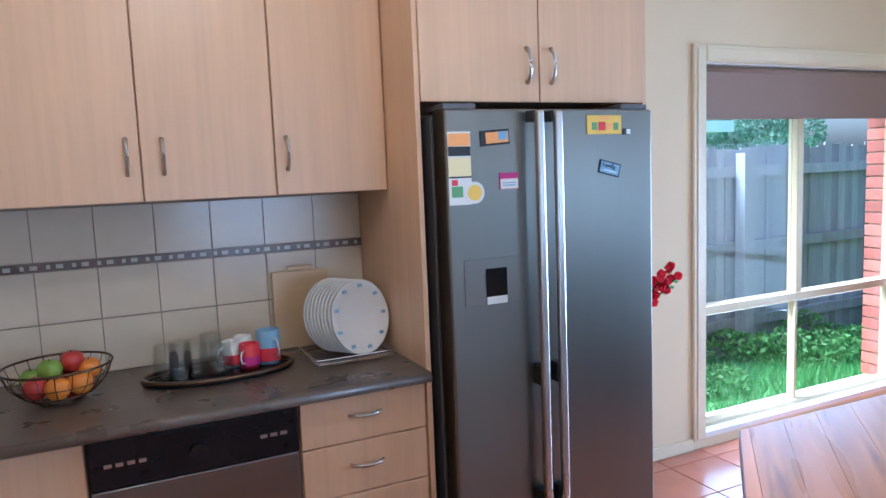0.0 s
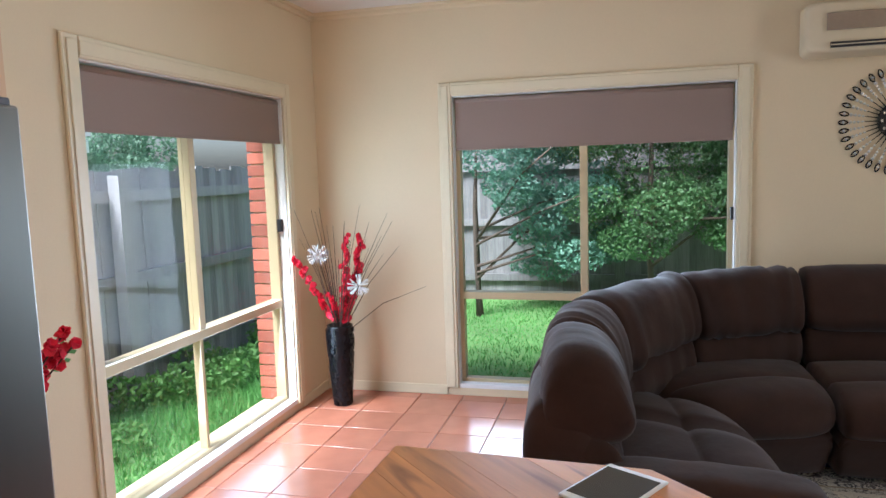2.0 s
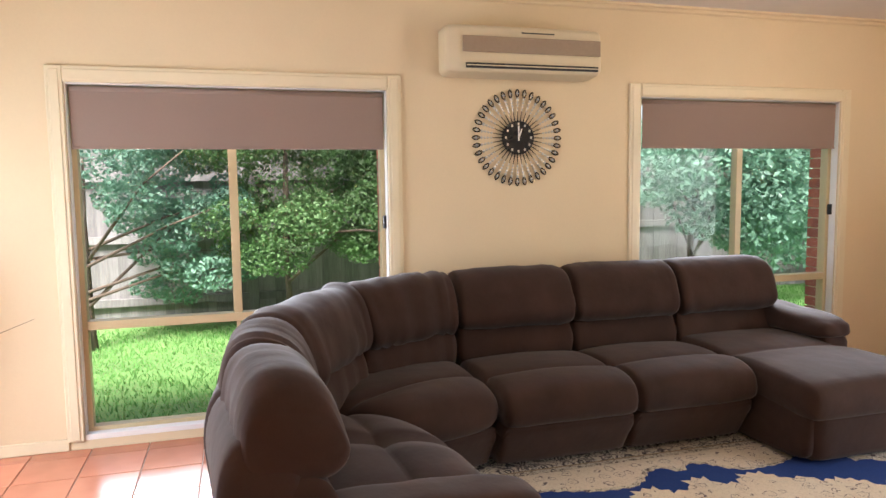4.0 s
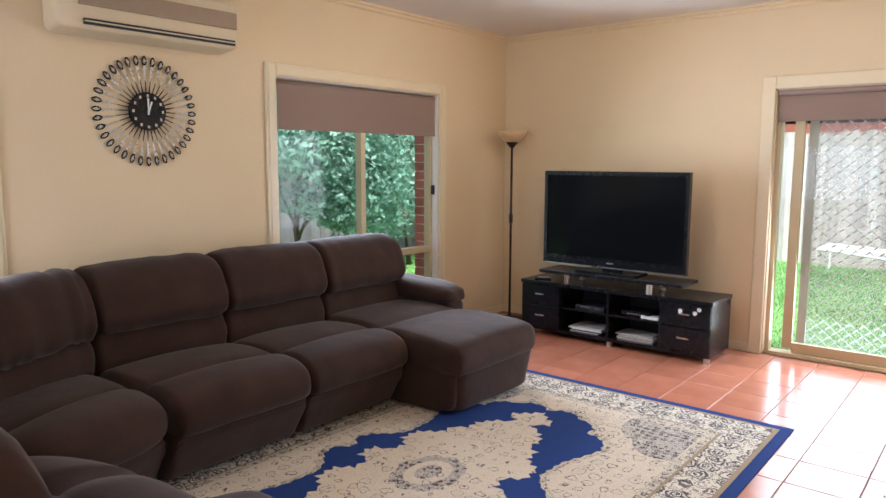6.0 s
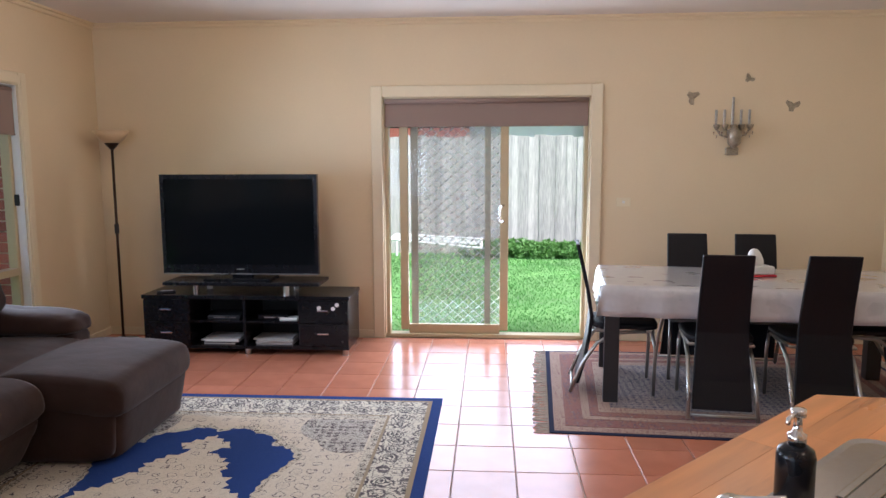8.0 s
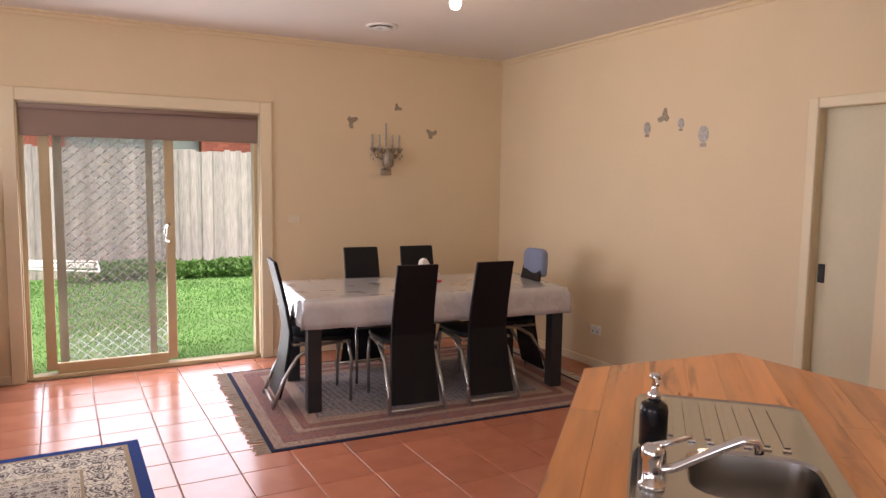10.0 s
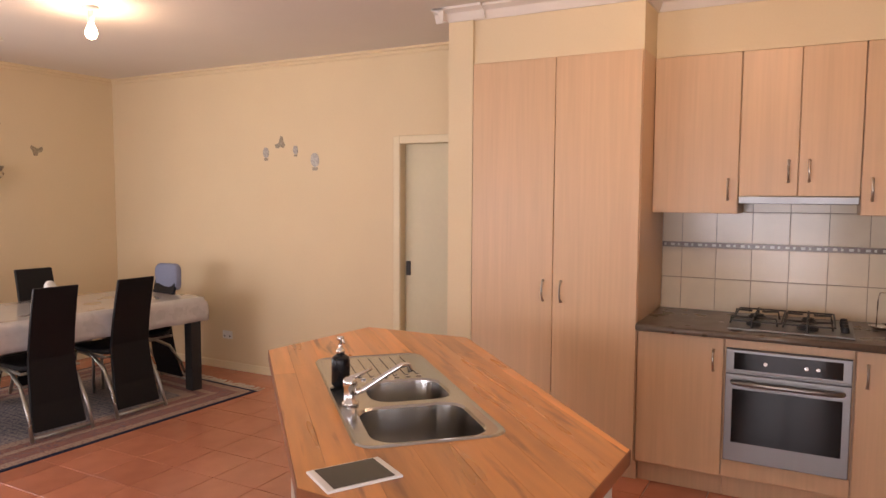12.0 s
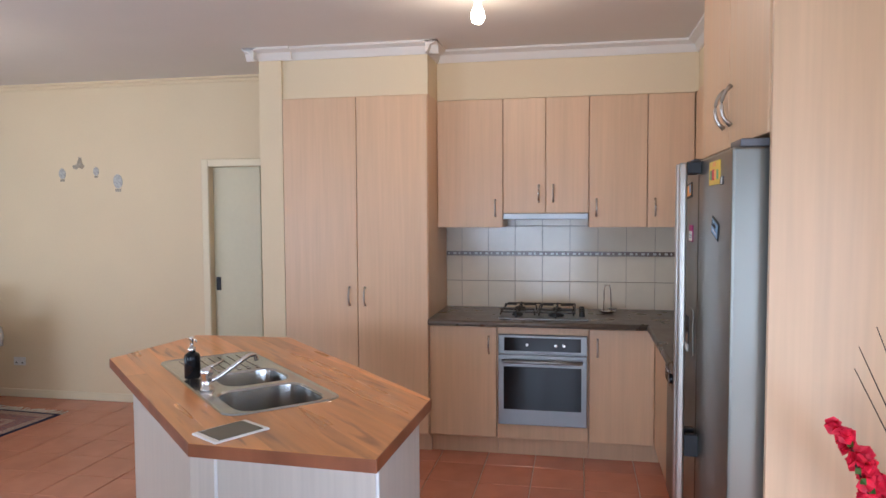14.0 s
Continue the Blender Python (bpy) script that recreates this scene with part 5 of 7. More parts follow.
def dining_chair(label):
    """Faces +y; the back panel runs from the floor to the top behind the seat."""
    c = thing("dining_chair", label=label, category="dining chair", group="chairs round the dining table")
    prof = [(0.0, 0.06), (0.045, 0.22), (0.075, 0.40), (0.085, 0.50), (0.06, 0.66), (0.02, 0.84), (-0.012, 0.965)]
    wid = [0.165, 0.158, 0.15, 0.146, 0.142, 0.14, 0.138]
    bm = bmesh.new()
    rows = []
    for (y, z), w in zip(prof, wid):
        rows.append([bm.verts.new(p) for p in ((-w, y - 0.012, z), (w, y - 0.012, z), (w, y + 0.012, z), (-w, y + 0.012, z))])
    for a, b_ in zip(rows, rows[1:]):
        for i in range(4):
            bm.faces.new((a[i], a[(i + 1) % 4], b_[(i + 1) % 4], b_[i]))
    bm.faces.new(rows[0])
    bm.faces.new(rows[-1])
    bmesh.ops.bevel(bm, geom=list(bm.edges), offset=0.004, segments=1, affect="EDGES")
    part("backrest", bm, M_LEATH, c, "tall black leatherette back reaching down to the floor")
    part("seat", pillow([(-0.19, 0.085, 0.43), (0.19, 0.085, 0.43), (0.2, 0.5, 0.43), (-0.2, 0.5, 0.43), (-0.19, 0.085, 0.475), (0.19, 0.085, 0.475), (0.2, 0.5, 0.47), (-0.2, 0.5, 0.47)], 8, 6), M_LEATH, c, "black padded seat", True)
    for s in (-1, 1):
        part("rear_leg", tube(bmesh.new(), [(s * 0.19, -0.045, 0.012), (s * 0.185, 0.03, 0.2), (s * 0.18, 0.12, 0.34), (s * 0.18, 0.24, 0.41), (s * 0.18, 0.42, 0.425)], 0.0125, 8), M_CFRAME, c, "curved silver tube leg", True)
        part("front_leg", tube(bmesh.new(), [(s * 0.18, 0.455, 0.428), (s * 0.185, 0.48, 0.30), (s * 0.185, 0.475, 0.012)], 0.011, 8), M_CFRAME, c, "", True)
    part("crossbar", tube(bmesh.new(), [(-0.19, -0.035, 0.035), (0.19, -0.035, 0.035)], 0.009, 8), M_CFRAME, c, "", True)
    part("seat_frame", tube(bmesh.new(), [(-0.18, 0.1, 0.42), (0.18, 0.1, 0.42), (0.18, 0.47, 0.42), (-0.18, 0.47, 0.42)], 0.01, 6, closed=True), M_CFRAME, c)
    return c


ch = dining_chair("black high-backed dining chair with silver tube legs, pushed in")
ch.matrix_basis = pose(2.765, -0.415, 0.012, 0, 0, 173)
copy_thing(ch, pose(2.20, -0.385, 0.012, 0, 0, 176))
c3 = copy_thing(ch, pose(2.67, -1.60, 0.012, 0, 0, -4))
tagged(c3, "black high-backed dining chair on the wall side of the table")
c4 = copy_thing(ch, pose(2.20, -1.56, 0.012, 0, 0, -6))
tagged(c4, "black high-backed dining chair on the wall side of the table")
c5 = copy_thing(ch, pose(3.52, -1.03, 0.012, 0, 0, 84))
tagged(c5, "black high-backed dining chair at the table's end by the sliding door")
c6 = copy_thing(ch, pose(1.50, -0.88, 0.012, 0, 0, -97))
tagged(c6, "black high-backed dining chair with a towel over its back")
towel = thing("towel", at=(1.50, -0.88, 0.012), rz=-97, label="blue-grey towel folded over a chair back", category="towel")
part("cloth", pillow([(-0.15, -0.035, 0.76), (0.15, -0.035, 0.76), (0.15, 0.045, 0.78), (-0.15, 0.045, 0.78), (-0.155, -0.035, 0.985), (0.15, -0.035, 0.985), (0.15, 0.03, 0.985), (-0.155, 0.03, 0.985)], 12, 5, 0.008, 3), mat("towel_blue", (0.2, 0.23, 0.33), 0.95, scale=140, vary=0.15, bump=0.4, bscale=220), towel, "thick terry towel", True)

# ---- television corner ----
tvc = thing("tv_cabinet", at=(6.01, -1.88, 0), label="black low television cabinet with open shelves and drawers", category="tv cabinet")
W2_, D2_ = 0.825, 0.22
part("top", boxb(-W2_, W2_, -D2_, D2_ + 0.01, 0.445, 0.475, bevel=0.003), M_BLACK, tvc, "glossy black top")
part("bottom", boxb(-W2_ + 0.01, W2_ - 0.01, -D2_, D2_, 0.05, 0.075), M_BLACK, tvc)
part("back", boxb(-W2_ + 0.01, W2_ - 0.01, -D2_, -D2_ + 0.012, 0.075, 0.445), M_BLACKM, tvc)
for x in (-W2_ + 0.01, -0.44, 0.0, 0.44, W2_ - 0.03):
    part("panel", boxb(x, x + 0.02, -D2_ + 0.012, D2_ - 0.012, 0.075, 0.445), M_BLACK, tvc)
for a, b_ in ((-0.42, 0.0), (0.02, 0.44)):
    part("shelf", boxb(a, b_, -D2_ + 0.012, D2_ - 0.02, 0.255, 0.27), M_BLACK, tvc)
for a, b_ in ((-W2_ + 0.012, -0.425), (0.445, W2_ - 0.012)):
    for z0, z1 in ((0.08, 0.255), (0.262, 0.44)):
        d = part("drawer_front", boxb(a, b_, D2_ - 0.01, D2_ + 0.008, z0, z1, bevel=0.003, seg=1), M_BLACK, tvc, "black gloss drawer front")
        part("handle", boxb((a + b_) / 2 - 0.045, (a + b_) / 2 + 0.045, D2_ + 0.012, D2_ + 0.022, (z0 + z1) / 2 + 0.006, (z0 + z1) / 2 + 0.018, bevel=0.003), M_CHROME, d, "short chrome bar handle")
for x in (-0.78, 0.0, 0.78):
    for y in (-0.17, 0.17):
        part("foot", cyl(bmesh.new(), (x, y, 0), (x, y, 0.05), 0.025, n=12), M_NICKEL, tvc, "silver foot")
# paper greyed in its base colour to stand for the shadow inside the shelves
M_PAPER = mat("shelf_shaded_paper", (0.4, 0.38, 0.35), 0.7, scale=20, vary=0.1)
riser = thing("tv_riser_shelf", at=(6.04, -1.83, 0.475), label="thin black raised shelf on silver legs", category="shelf")
part("shelf", boxb(-0.62, 0.62, -0.17, 0.17, 0.075, 0.1, bevel=0.003), M_BLACK, riser)
for x in (-0.36, 0.36):
    for y in (-0.12, 0.15):
        part("leg", cyl(bmesh.new(), (x, y, 0), (x, y, 0.075), 0.022, n=14), M_NICKEL, riser, "short silver leg")
tv = thing("television", at=(6.10, -1.87, 0.575), label="large flat black television with a glossy screen", category="television")
part("bezel", box(box(box(box(bmesh.new(), -0.635, 0.635, -0.03, 0.02, 0.80, 0.835), -0.635, 0.635, -0.03, 0.02, 0.04, 0.115), -0.635, -0.605, -0.03, 0.02, 0.115, 0.80), 0.605, 0.635, -0.03, 0.02, 0.115, 0.80), M_BLACK, tv, "glossy black bezel")
part("screen", boxb(-0.606, 0.606, -0.02, 0.012, 0.114, 0.801), mat("tv_screen", (0.004, 0.005, 0.006), 0.09, scale=3, vary=0.02, spec=0.16), tv, "dark reflective screen")
part("back", boxb(-0.55, 0.55, -0.09, -0.03, 0.1, 0.75, bevel=0.02), M_BLACKM, tv)
part("strip", boxb(-0.63, 0.63, 0.012, 0.022, 0.036, 0.045), M_NICKEL, tv, "thin silver lower strip")
part("badge", boxb(-0.03, 0.03, 0.02, 0.022, 0.075, 0.083), M_NICKEL, tv)
part("neck", boxb(-0.08, 0.08, -0.05, -0.01, 0.01, 0.1), M_BLACK, tv)
part("stand", boxb(-0.27, 0.27, -0.12, 0.12, 0, 0.014, bevel=0.004), M_BLACK, tv, "black glass stand")
for i, (x, z, w, h, m, nm, lb) in enumerate(((-0.21, 0.075, 0.34, 0.05, M_PLW, "magazine_stack", "stack of pale papers and magazines on a shelf"), (0.23, 0.075, 0.32, 0.045, M_PLW, "magazine_stack", "stack of pale papers and magazines on a shelf"), (-0.2, 0.27, 0.24, 0.04, M_BLACK, "media_player", "slim black media player on a shelf"), (0.2, 0.27, 0.26, 0.03, M_BLACKM, "media_player", "slim black media player on a shelf"))):
    s = thing(nm, at=(6.01 + x, -1.83, z), label=lb, category="papers" if nm[0:3] == "mag" else "media player")
    if nm == "magazine_stack":
        for k in range(5):
            part("magazine", boxb(-w / 2 + rnd.uniform(0, 0.04), w / 2 - rnd.uniform(0, 0.06), -0.1, 0.11 + rnd.uniform(0, 0.03), k * 0.009, k * 0.009 + 0.0085), (M_PAPER, M_PLW, M_PAPER, M_BLACKM)[rnd.choice((0, 0, 1, 3, 2))], s)
    else:
        part("body", boxb(-w / 2, w / 2, -0.1, 0.1, 0, h, bevel=0.004), m, s)
        part("display", boxb(-w / 2 + 0.03, w / 2 - 0.05, 0.1, 0.102, h * 0.4, h * 0.6), M_NICKEL, s)
s = thing("white_router", at=(6.30 - 0.62, -1.75, 0.27), label="small white plastic box on the shelf", category="router")
part("body", boxb(-0.07, 0.07, -0.05, 0.05, 0, 0.02, bevel=0.004), M_PLW, s)
s = thing("remote_control", at=(6.68, -1.76, 0.475), rz=25, label="small black remote control on the cabinet", category="remote control")
part("body", boxb(-0.07, 0.07, -0.022, 0.022, 0, 0.016, bevel=0.005), M_BLACKM, s)
part("buttons", boxb(-0.05, 0.04, -0.012, 0.012, 0.016, 0.018), M_PLW, s)
for i, (dx, dz) in enumerate(((0.05, 0.0), (0.16, 0.005), (0.02, 0.03))):
    s = thing("toy_sticker", at=(5.17 + 0.06 + dx + 0.03, -1.88 + D2_ + 0.011, 0.38 + dz), label="small white star-shaped sticker on the drawer", category="sticker", group="stickers on the tv cabinet")
    part("shape", cyl(bmesh.new(), (0, 0, 0), (0, 0.004, 0), 0.018, n=5), M_PLW, s)

# floor lamp
lamp = thing("floor_lamp", at=(7.20, -2.02, 0), label="slender dark floor lamp with a frosted uplighter bowl", category="floor lamp")
M_BRONZE = mat("dark_bronze", (0.06, 0.04, 0.03), 0.35, 0.8, scale=30, vary=0.1)
part("base", lathe(bmesh.new(), [(0.13, 0), (0.13, 0.012), (0.12, 0.022), (0.02, 0.035), (0.012, 0.06)], n=32), M_BRONZE, lamp, "round weighted base", True)
part("pole", cyl(bmesh.new(), (0, 0, 0.05), (0, 0, 1.63), 0.011, n=12), M_BRONZE, lamp, "thin dark pole", True)
part("switch", cyl(bmesh.new(), (0, 0, 0.92), (0, 0, 1.0), 0.018, n=12), M_BLACKM, lamp)
part("cup", lathe(bmesh.new(), [(0.012, 1.61), (0.03, 1.63), (0.055, 1.66), (0.058, 1.665)], n=20), M_BRONZE, lamp, "", True)
M_FROST = mat("frosted_glass", (0.6, 0.44, 0.26), 0.3, scale=20, vary=0.03)
part("shade", lathe(bmesh.new(), [(0.058, 1.665), (0.10, 1.70), (0.14, 1.765), (0.136, 1.765), (0.097, 1.705), (0.052, 1.67)], n=32), M_FROST, lamp, "frosted glass bowl", True)

# air conditioner
ac = thing("air_conditioner", label="cream split-system air conditioner with a grey front grille", category="air conditioner")
M_AC = mat("aged_cream_plastic", (0.68, 0.58, 0.4), 0.45, scale=20, vary=0.02)
part("body", pillow([(7.25, 0.86, 2.15), (7.25, 1.90, 2.15), (XE, 1.90, 2.13), (XE, 0.86, 2.13), (7.27, 0.86, 2.43), (7.27, 1.90, 2.43), (XE, 1.90, 2.44), (XE, 0.86, 2.44)], 10, 16), M_AC, ac, "aged cream plastic casing", True)
M_GRILLE = mat("grey_beige_grille", (0.36, 0.27, 0.19), 0.6, scale=60, vary=0.05)
part("grille", boxb(7.243, 7.252, 0.88, 1.80, 2.265, 2.36, bevel=0.002, seg=1), M_GRILLE, ac, "flat grey-beige front grille")
for i in range(9):
    part("slat", boxb(7.240, 7.244, 0.885, 1.795, 2.27 + i * 0.0102, 2.275 + i * 0.0102), M_GRILLE, ac)
part("outlet", boxb(7.238, 7.26, 0.90, 1.78, 2.17, 2.20), M_BLACKM, ac, "dark air outlet")
part("louvre", boxb(7.225, 7.24, 0.90, 1.78, 2.182, 2.187), M_AC, ac, "air louvre")
part("badge", boxb(7.246, 7.249, 1.2, 1.42, 2.385, 2.392), M_BLACKM, ac)

# sunburst clock
clock = thing("wall_clock", at=(XE, 1.37, 1.765), label="sunburst wall clock with black petal rim and mirrored beads", category="clock")
part("face", cyl(bmesh.new(), (-0.03, 0, 0), (-0.01, 0, 0), 0.108, n=40), M_BLACK, clock, "round black face")
M_BEAD = mat("crystal_bead", (0.85, 0.84, 0.8), 0.1, 0.3, scale=30, vary=0.02)
for i in range(36):
    a = 2 * math.pi * i / 36
    c_, s_ = math.cos(a), math.sin(a)
    part("ray", tube(bmesh.new(), [(-0.015, 0.09 * c_, 0.09 * s_), (-0.012, 0.172 * c_, 0.172 * s_)], [0.0042, 0.0022], 5), M_BLACK, clock)
    part("wire", tube(bmesh.new(), [(-0.008, 0.165 * c_, 0.165 * s_), (-0.008, 0.262 * c_, 0.262 * s_)], 0.0018, 4), M_NICKEL, clock)
    pet = []
    for k in range(10):
        b_ = 2 * math.pi * k / 10
        u, v = 0.284 + 0.026 * math.cos(b_), 0.012 * math.sin(b_) * abs(math.sin(b_)) ** 0.5
        pet.append((-0.01, u * c_ - v * s_, u * s_ + v * c_))
    part("petal", tube(bmesh.new(), pet, 0.0045, 5, closed=True), M_BLACK, clock, "black petal loop", True)
    for r_, sz in ((0.183, 0.0075), (0.205, 0.0088), (0.226, 0.010), (0.248, 0.0115), (0.284, 0.010)):
        cc = (-0.014, r_ * c_, r_ * s_)
        part("bead", lathe(bmesh.new(), [(0.001, -sz), (sz, 0), (0.001, sz)], cc, 6), M_BEAD, clock)
for i in range(12):
    a = 2 * math.pi * i / 12
    part("numeral", boxb(-0.032, -0.03, 0.088 * math.sin(a) - 0.006, 0.088 * math.sin(a) + 0.006, 0.088 * math.cos(a) - 0.008, 0.088 * math.cos(a) + 0.008), M_NICKEL, clock)
part("minute_hand", boxb(-0.036, -0.034, -0.005, 0.005, -0.02, 0.075), M_WHITE, clock)
part("hour_hand", tube(bmesh.new(), [(-0.038, 0, 0), (-0.038, -0.02, 0.055)], 0.005, 5), M_WHITE, clock)

# ---- bench-top things ----
M_FRUITO = mat("orange_peel", (0.75, 0.25, 0.02), 0.45, scale=60, vary=0.06, bump=0.15, bscale=250)
M_FRUITR = mat("apple_red", (0.45, 0.04, 0.03), 0.3, scale=12, vary=0.2)
M_FRUITG = mat("apple_green", (0.25, 0.4, 0.05), 0.35, scale=12, vary=0.15)
M_WIRE = mat("bronze_wire", (0.12, 0.08, 0.05), 0.35, 0.9, scale=20, vary=0.05)
bowl = thing("fruit_basket", at=(2.24, 4.70, CT), label="round open wire basket for fruit", category="basket")
def ring(r, z, rad=0.003, n=28):
    return tube(bmesh.new(), [(r * math.cos(2 * math.pi * i / n), r * math.sin(2 * math.pi * i / n), z) for i in range(n)], rad, 5, closed=True)
for r, z, w in ((0.055, 0.004, 0.003), (0.10, 0.03, 0.002), (0.135, 0.065, 0.002), (0.155, 0.115, 0.004)):
    part("ring", ring(r, z, w), M_WIRE, bowl, "thin bronze wire ring", True)
for i in range(20):
    a = 2 * math.pi * i / 20
    part("rib", tube(bmesh.new(), [(r * math.cos(a), r * math.sin(a), z) for r, z in ((0.055, 0.004), (0.10, 0.03), (0.135, 0.065), (0.155, 0.115))], 0.0016, 4), M_WIRE, bowl)
for i, (x, y, z, r, m, nm) in enumerate(((0.06, -0.04, 0.06, 0.038, M_FRUITO, "orange"), (0.0, -0.07, 0.058, 0.036, M_FRUITO, "orange"), (0.085, 0.03, 0.085, 0.036, M_FRUITO, "orange"), (-0.06, -0.045, 0.062, 0.037, M_FRUITR, "apple"), (-0.02, 0.01, 0.1, 0.035, M_FRUITG, "apple"), (0.04, 0.03, 0.115, 0.036, M_FRUITR, "apple"), (-0.075, 0.04, 0.07, 0.036, M_FRUITG, "apple"), (0.02, 0.08, 0.07, 0.036, M_FRUITR, "apple"), (0.03, -0.02, 0.045, 0.034, M_FRUITR, "apple"), (-0.03, 0.065, 0.09, 0.033, M_FRUITG, "apple"))):
    f = thing(nm, at=(2.24 + x, 4.70 + y, CT + z), rz=i * 40, label=("ripe orange" if nm == "orange" else "red apple" if m is M_FRUITR else "green apple") + " lying in the wire basket", category="fruit", group="fruit in the basket")
    part("flesh", lathe(bmesh.new(), [(0.004, -r * 0.86), (r * 0.5, -r * 0.9), (r * 0.9, -r * 0.45), (r, 0), (r * 0.9, r * 0.5), (r * 0.5, r * 0.85), (0.006, r * 0.78)], n=16), m, f, "", True)
    part("stalk", cyl(bmesh.new(), (0, 0, r * 0.76), (0.003, 0, r * 1.0), 0.0018, n=5), M_WIRE, f)

tray = thing("serving_tray", at=(2.72, 4.72, CT), label="oval dark serving tray with a raised silver rim", category="tray")
def oval(rx, ry, z, n=36):
    return [(rx * math.cos(2 * math.pi * i / n), ry * math.sin(2 * math.pi * i / n), z) for i in range(n)]
part("plate", prism(bmesh.new(), [(x, y) for x, y, _ in oval(0.24, 0.12, 0)], 0.004, 0.010), M_BLACK, tray)
part("rim", tube(bmesh.new(), oval(0.245, 0.125, 0.018), 0.008, 6, closed=True), M_WIRE, tray, "beaded dark metal rim", True)
M_CLEAR = glass_mat("drinking_glass", (0.95, 0.97, 0.97), thin=0.07)
for i, (x, y, h, r) in enumerate(((-0.17, 0.0, 0.115, 0.042), (-0.12, 0.05, 0.11, 0.04), (-0.075, -0.01, 0.12, 0.042), (-0.02, 0.05, 0.125, 0.042), (0.0, -0.035, 0.11, 0.04), (-0.13, -0.06, 0.1, 0.038))):
    g = thing("glass", at=(2.72 + x, 4.72 + y, CT + 0.011), label="clear upturned drinking glass on the tray", category="glass", group="glasses on the tray")
    part("body", lathe(bmesh.new(), [(r, 0.0), (r * 0.98, h * 0.5), (r * 0.85, h), (r * 0.75, h), (r * 0.9, h * 0.5), (r * 0.93, 0.002)], n=20), M_CLEAR, g, "", True)
M_PAT = mat("pink_patterned_china", (0.62, 0.4, 0.42), 0.25, scale=30, vary=0.4, big=40, bigvary=0.2)
for i, (x, y, h, r, m, lb) in enumerate(((0.05, 0.05, 0.09, 0.034, M_PLW, "white china mug on the tray"), (0.10, 0.0, 0.085, 0.034, M_RED, "red and white mug on the tray"), (0.09, 0.065, 0.1, 0.03, M_PLW, "white china mug on the tray"), (0.17, 0.02, 0.12, 0.04, M_BLU, "tall blue and red mug on the tray"))):
    g = thing("mug", at=(2.72 + x, 4.72 + y, CT + 0.011), rz=200 + 30 * i, label=lb, category="mug", group="mugs on the tray")
    part("body", lathe(bmesh.new(), [(r * 0.9, 0), (r, h * 0.2), (r, h), (r * 0.9, h), (r * 0.88, 0.01)], n=20), m, g, "", True)
    part("band", lathe(bmesh.new(), [(r * 1.005, h * 0.12), (r * 1.012, h * 0.15), (r * 1.012, h * 0.48), (r * 1.005, h * 0.5)], n=20), M_RED if m is not M_RED else M_MAG, g, "printed red band", True)
    part("handle", tube(bmesh.new(), [(r * 0.98, 0, h * 0.25), (r * 1.5, 0, h * 0.3), (r * 1.7, 0, h * 0.5), (r * 1.5, 0, h * 0.72), (r * 0.98, 0, h * 0.78)], 0.004, 6), M_PLW, g, "", True)
rack = thing("dish_rack", at=(3.16, 4.70, CT), label="low silver wire dish rack", category="dish rack")
for i in range(12):
    part("wire", tube(bmesh.new(), [(-0.14, -0.12 + i * 0.02, 0.03), (-0.135, -0.12 + i * 0.02, 0.012), (0.135, -0.12 + i * 0.02, 0.012), (0.14, -0.12 + i * 0.02, 0.03)], 0.0018, 4), M_CHROME, rack)
part("rim", tube(bmesh.new(), [(-0.145, -0.125, 0.032), (0.145, -0.125, 0.032), (0.145, 0.115, 0.032), (-0.145, 0.115, 0.032)], 0.003, 6, closed=True), M_CHROME, rack)
for x, y in ((-0.14, -0.12), (0.14, -0.12), (0.14, 0.11), (-0.14, 0.11)):
    part("foot", cyl(bmesh.new(), (x, y, 0), (x, y, 0.03), 0.003, n=6), M_CHROME, rack)
M_CHINA = mat("white_china", (0.78, 0.77, 0.74), 0.15, scale=20, vary=0.02)
for i in range(9):
    p = new("dinner_plate")
    tagged(p, "white dinner plate with a faint blue rim, stood in the rack", "plate", "plates in the dish rack")
    p.matrix_basis = pose(3.20 - i * 0.009, 4.66 + i * 0.013, CT + 0.150, 0, 0, 24) @ pose(0, 0, 0, 80, 0, 0)
    part("plate", lathe(bmesh.new(), [(0.004, 0.0), (0.085, 0.0), (0.095, 0.006), (0.13, 0.016), (0.135, 0.018), (0.134, 0.014), (0.095, 0.001), (0.085, -0.004), (0.004, -0.004)], n=40), M_CHINA, p, "", True)
    if i == 0:
        for k in range(9):
            a = 2 * math.pi * k / 9
            part("motif", boxb(0.113 * math.cos(a) - 0.009, 0.113 * math.cos(a) + 0.009, 0.113 * math.sin(a) - 0.006, 0.113 * math.sin(a) + 0.006, 0.0125, 0.0155), M_BLU, p, "small blue flower print")
cbd = thing("chopping_board", at=(3.07, 4.955, CT), label="pale plastic chopping board leaning on the tiles", category="chopping board")
part("board", boxb(-0.11, 0.11, -0.006, 0.006, 0, 0.30, bevel=0.004), M_FROST, cbd)
part("grip", boxb(-0.05, 0.05, -0.005, 0.005, 0.302, 0.318, bevel=0.003), M_FROST, cbd)

# ---- vases with artificial flowers ----
M_PETAL = mat("crimson_petal", (0.75, 0.012, 0.05), 0.6, scale=40, vary=0.25)
M_STEM = mat("dark_twig", (0.06, 0.03, 0.02), 0.7, scale=30, vary=0.1)
M_WSPIKE = mat("white_spike", (0.75, 0.73, 0.7), 0.5, scale=30, vary=0.05)
M_LEAFG = mat("artificial_leaf", (0.1, 0.3, 0.06), 0.5, scale=30, vary=0.2)


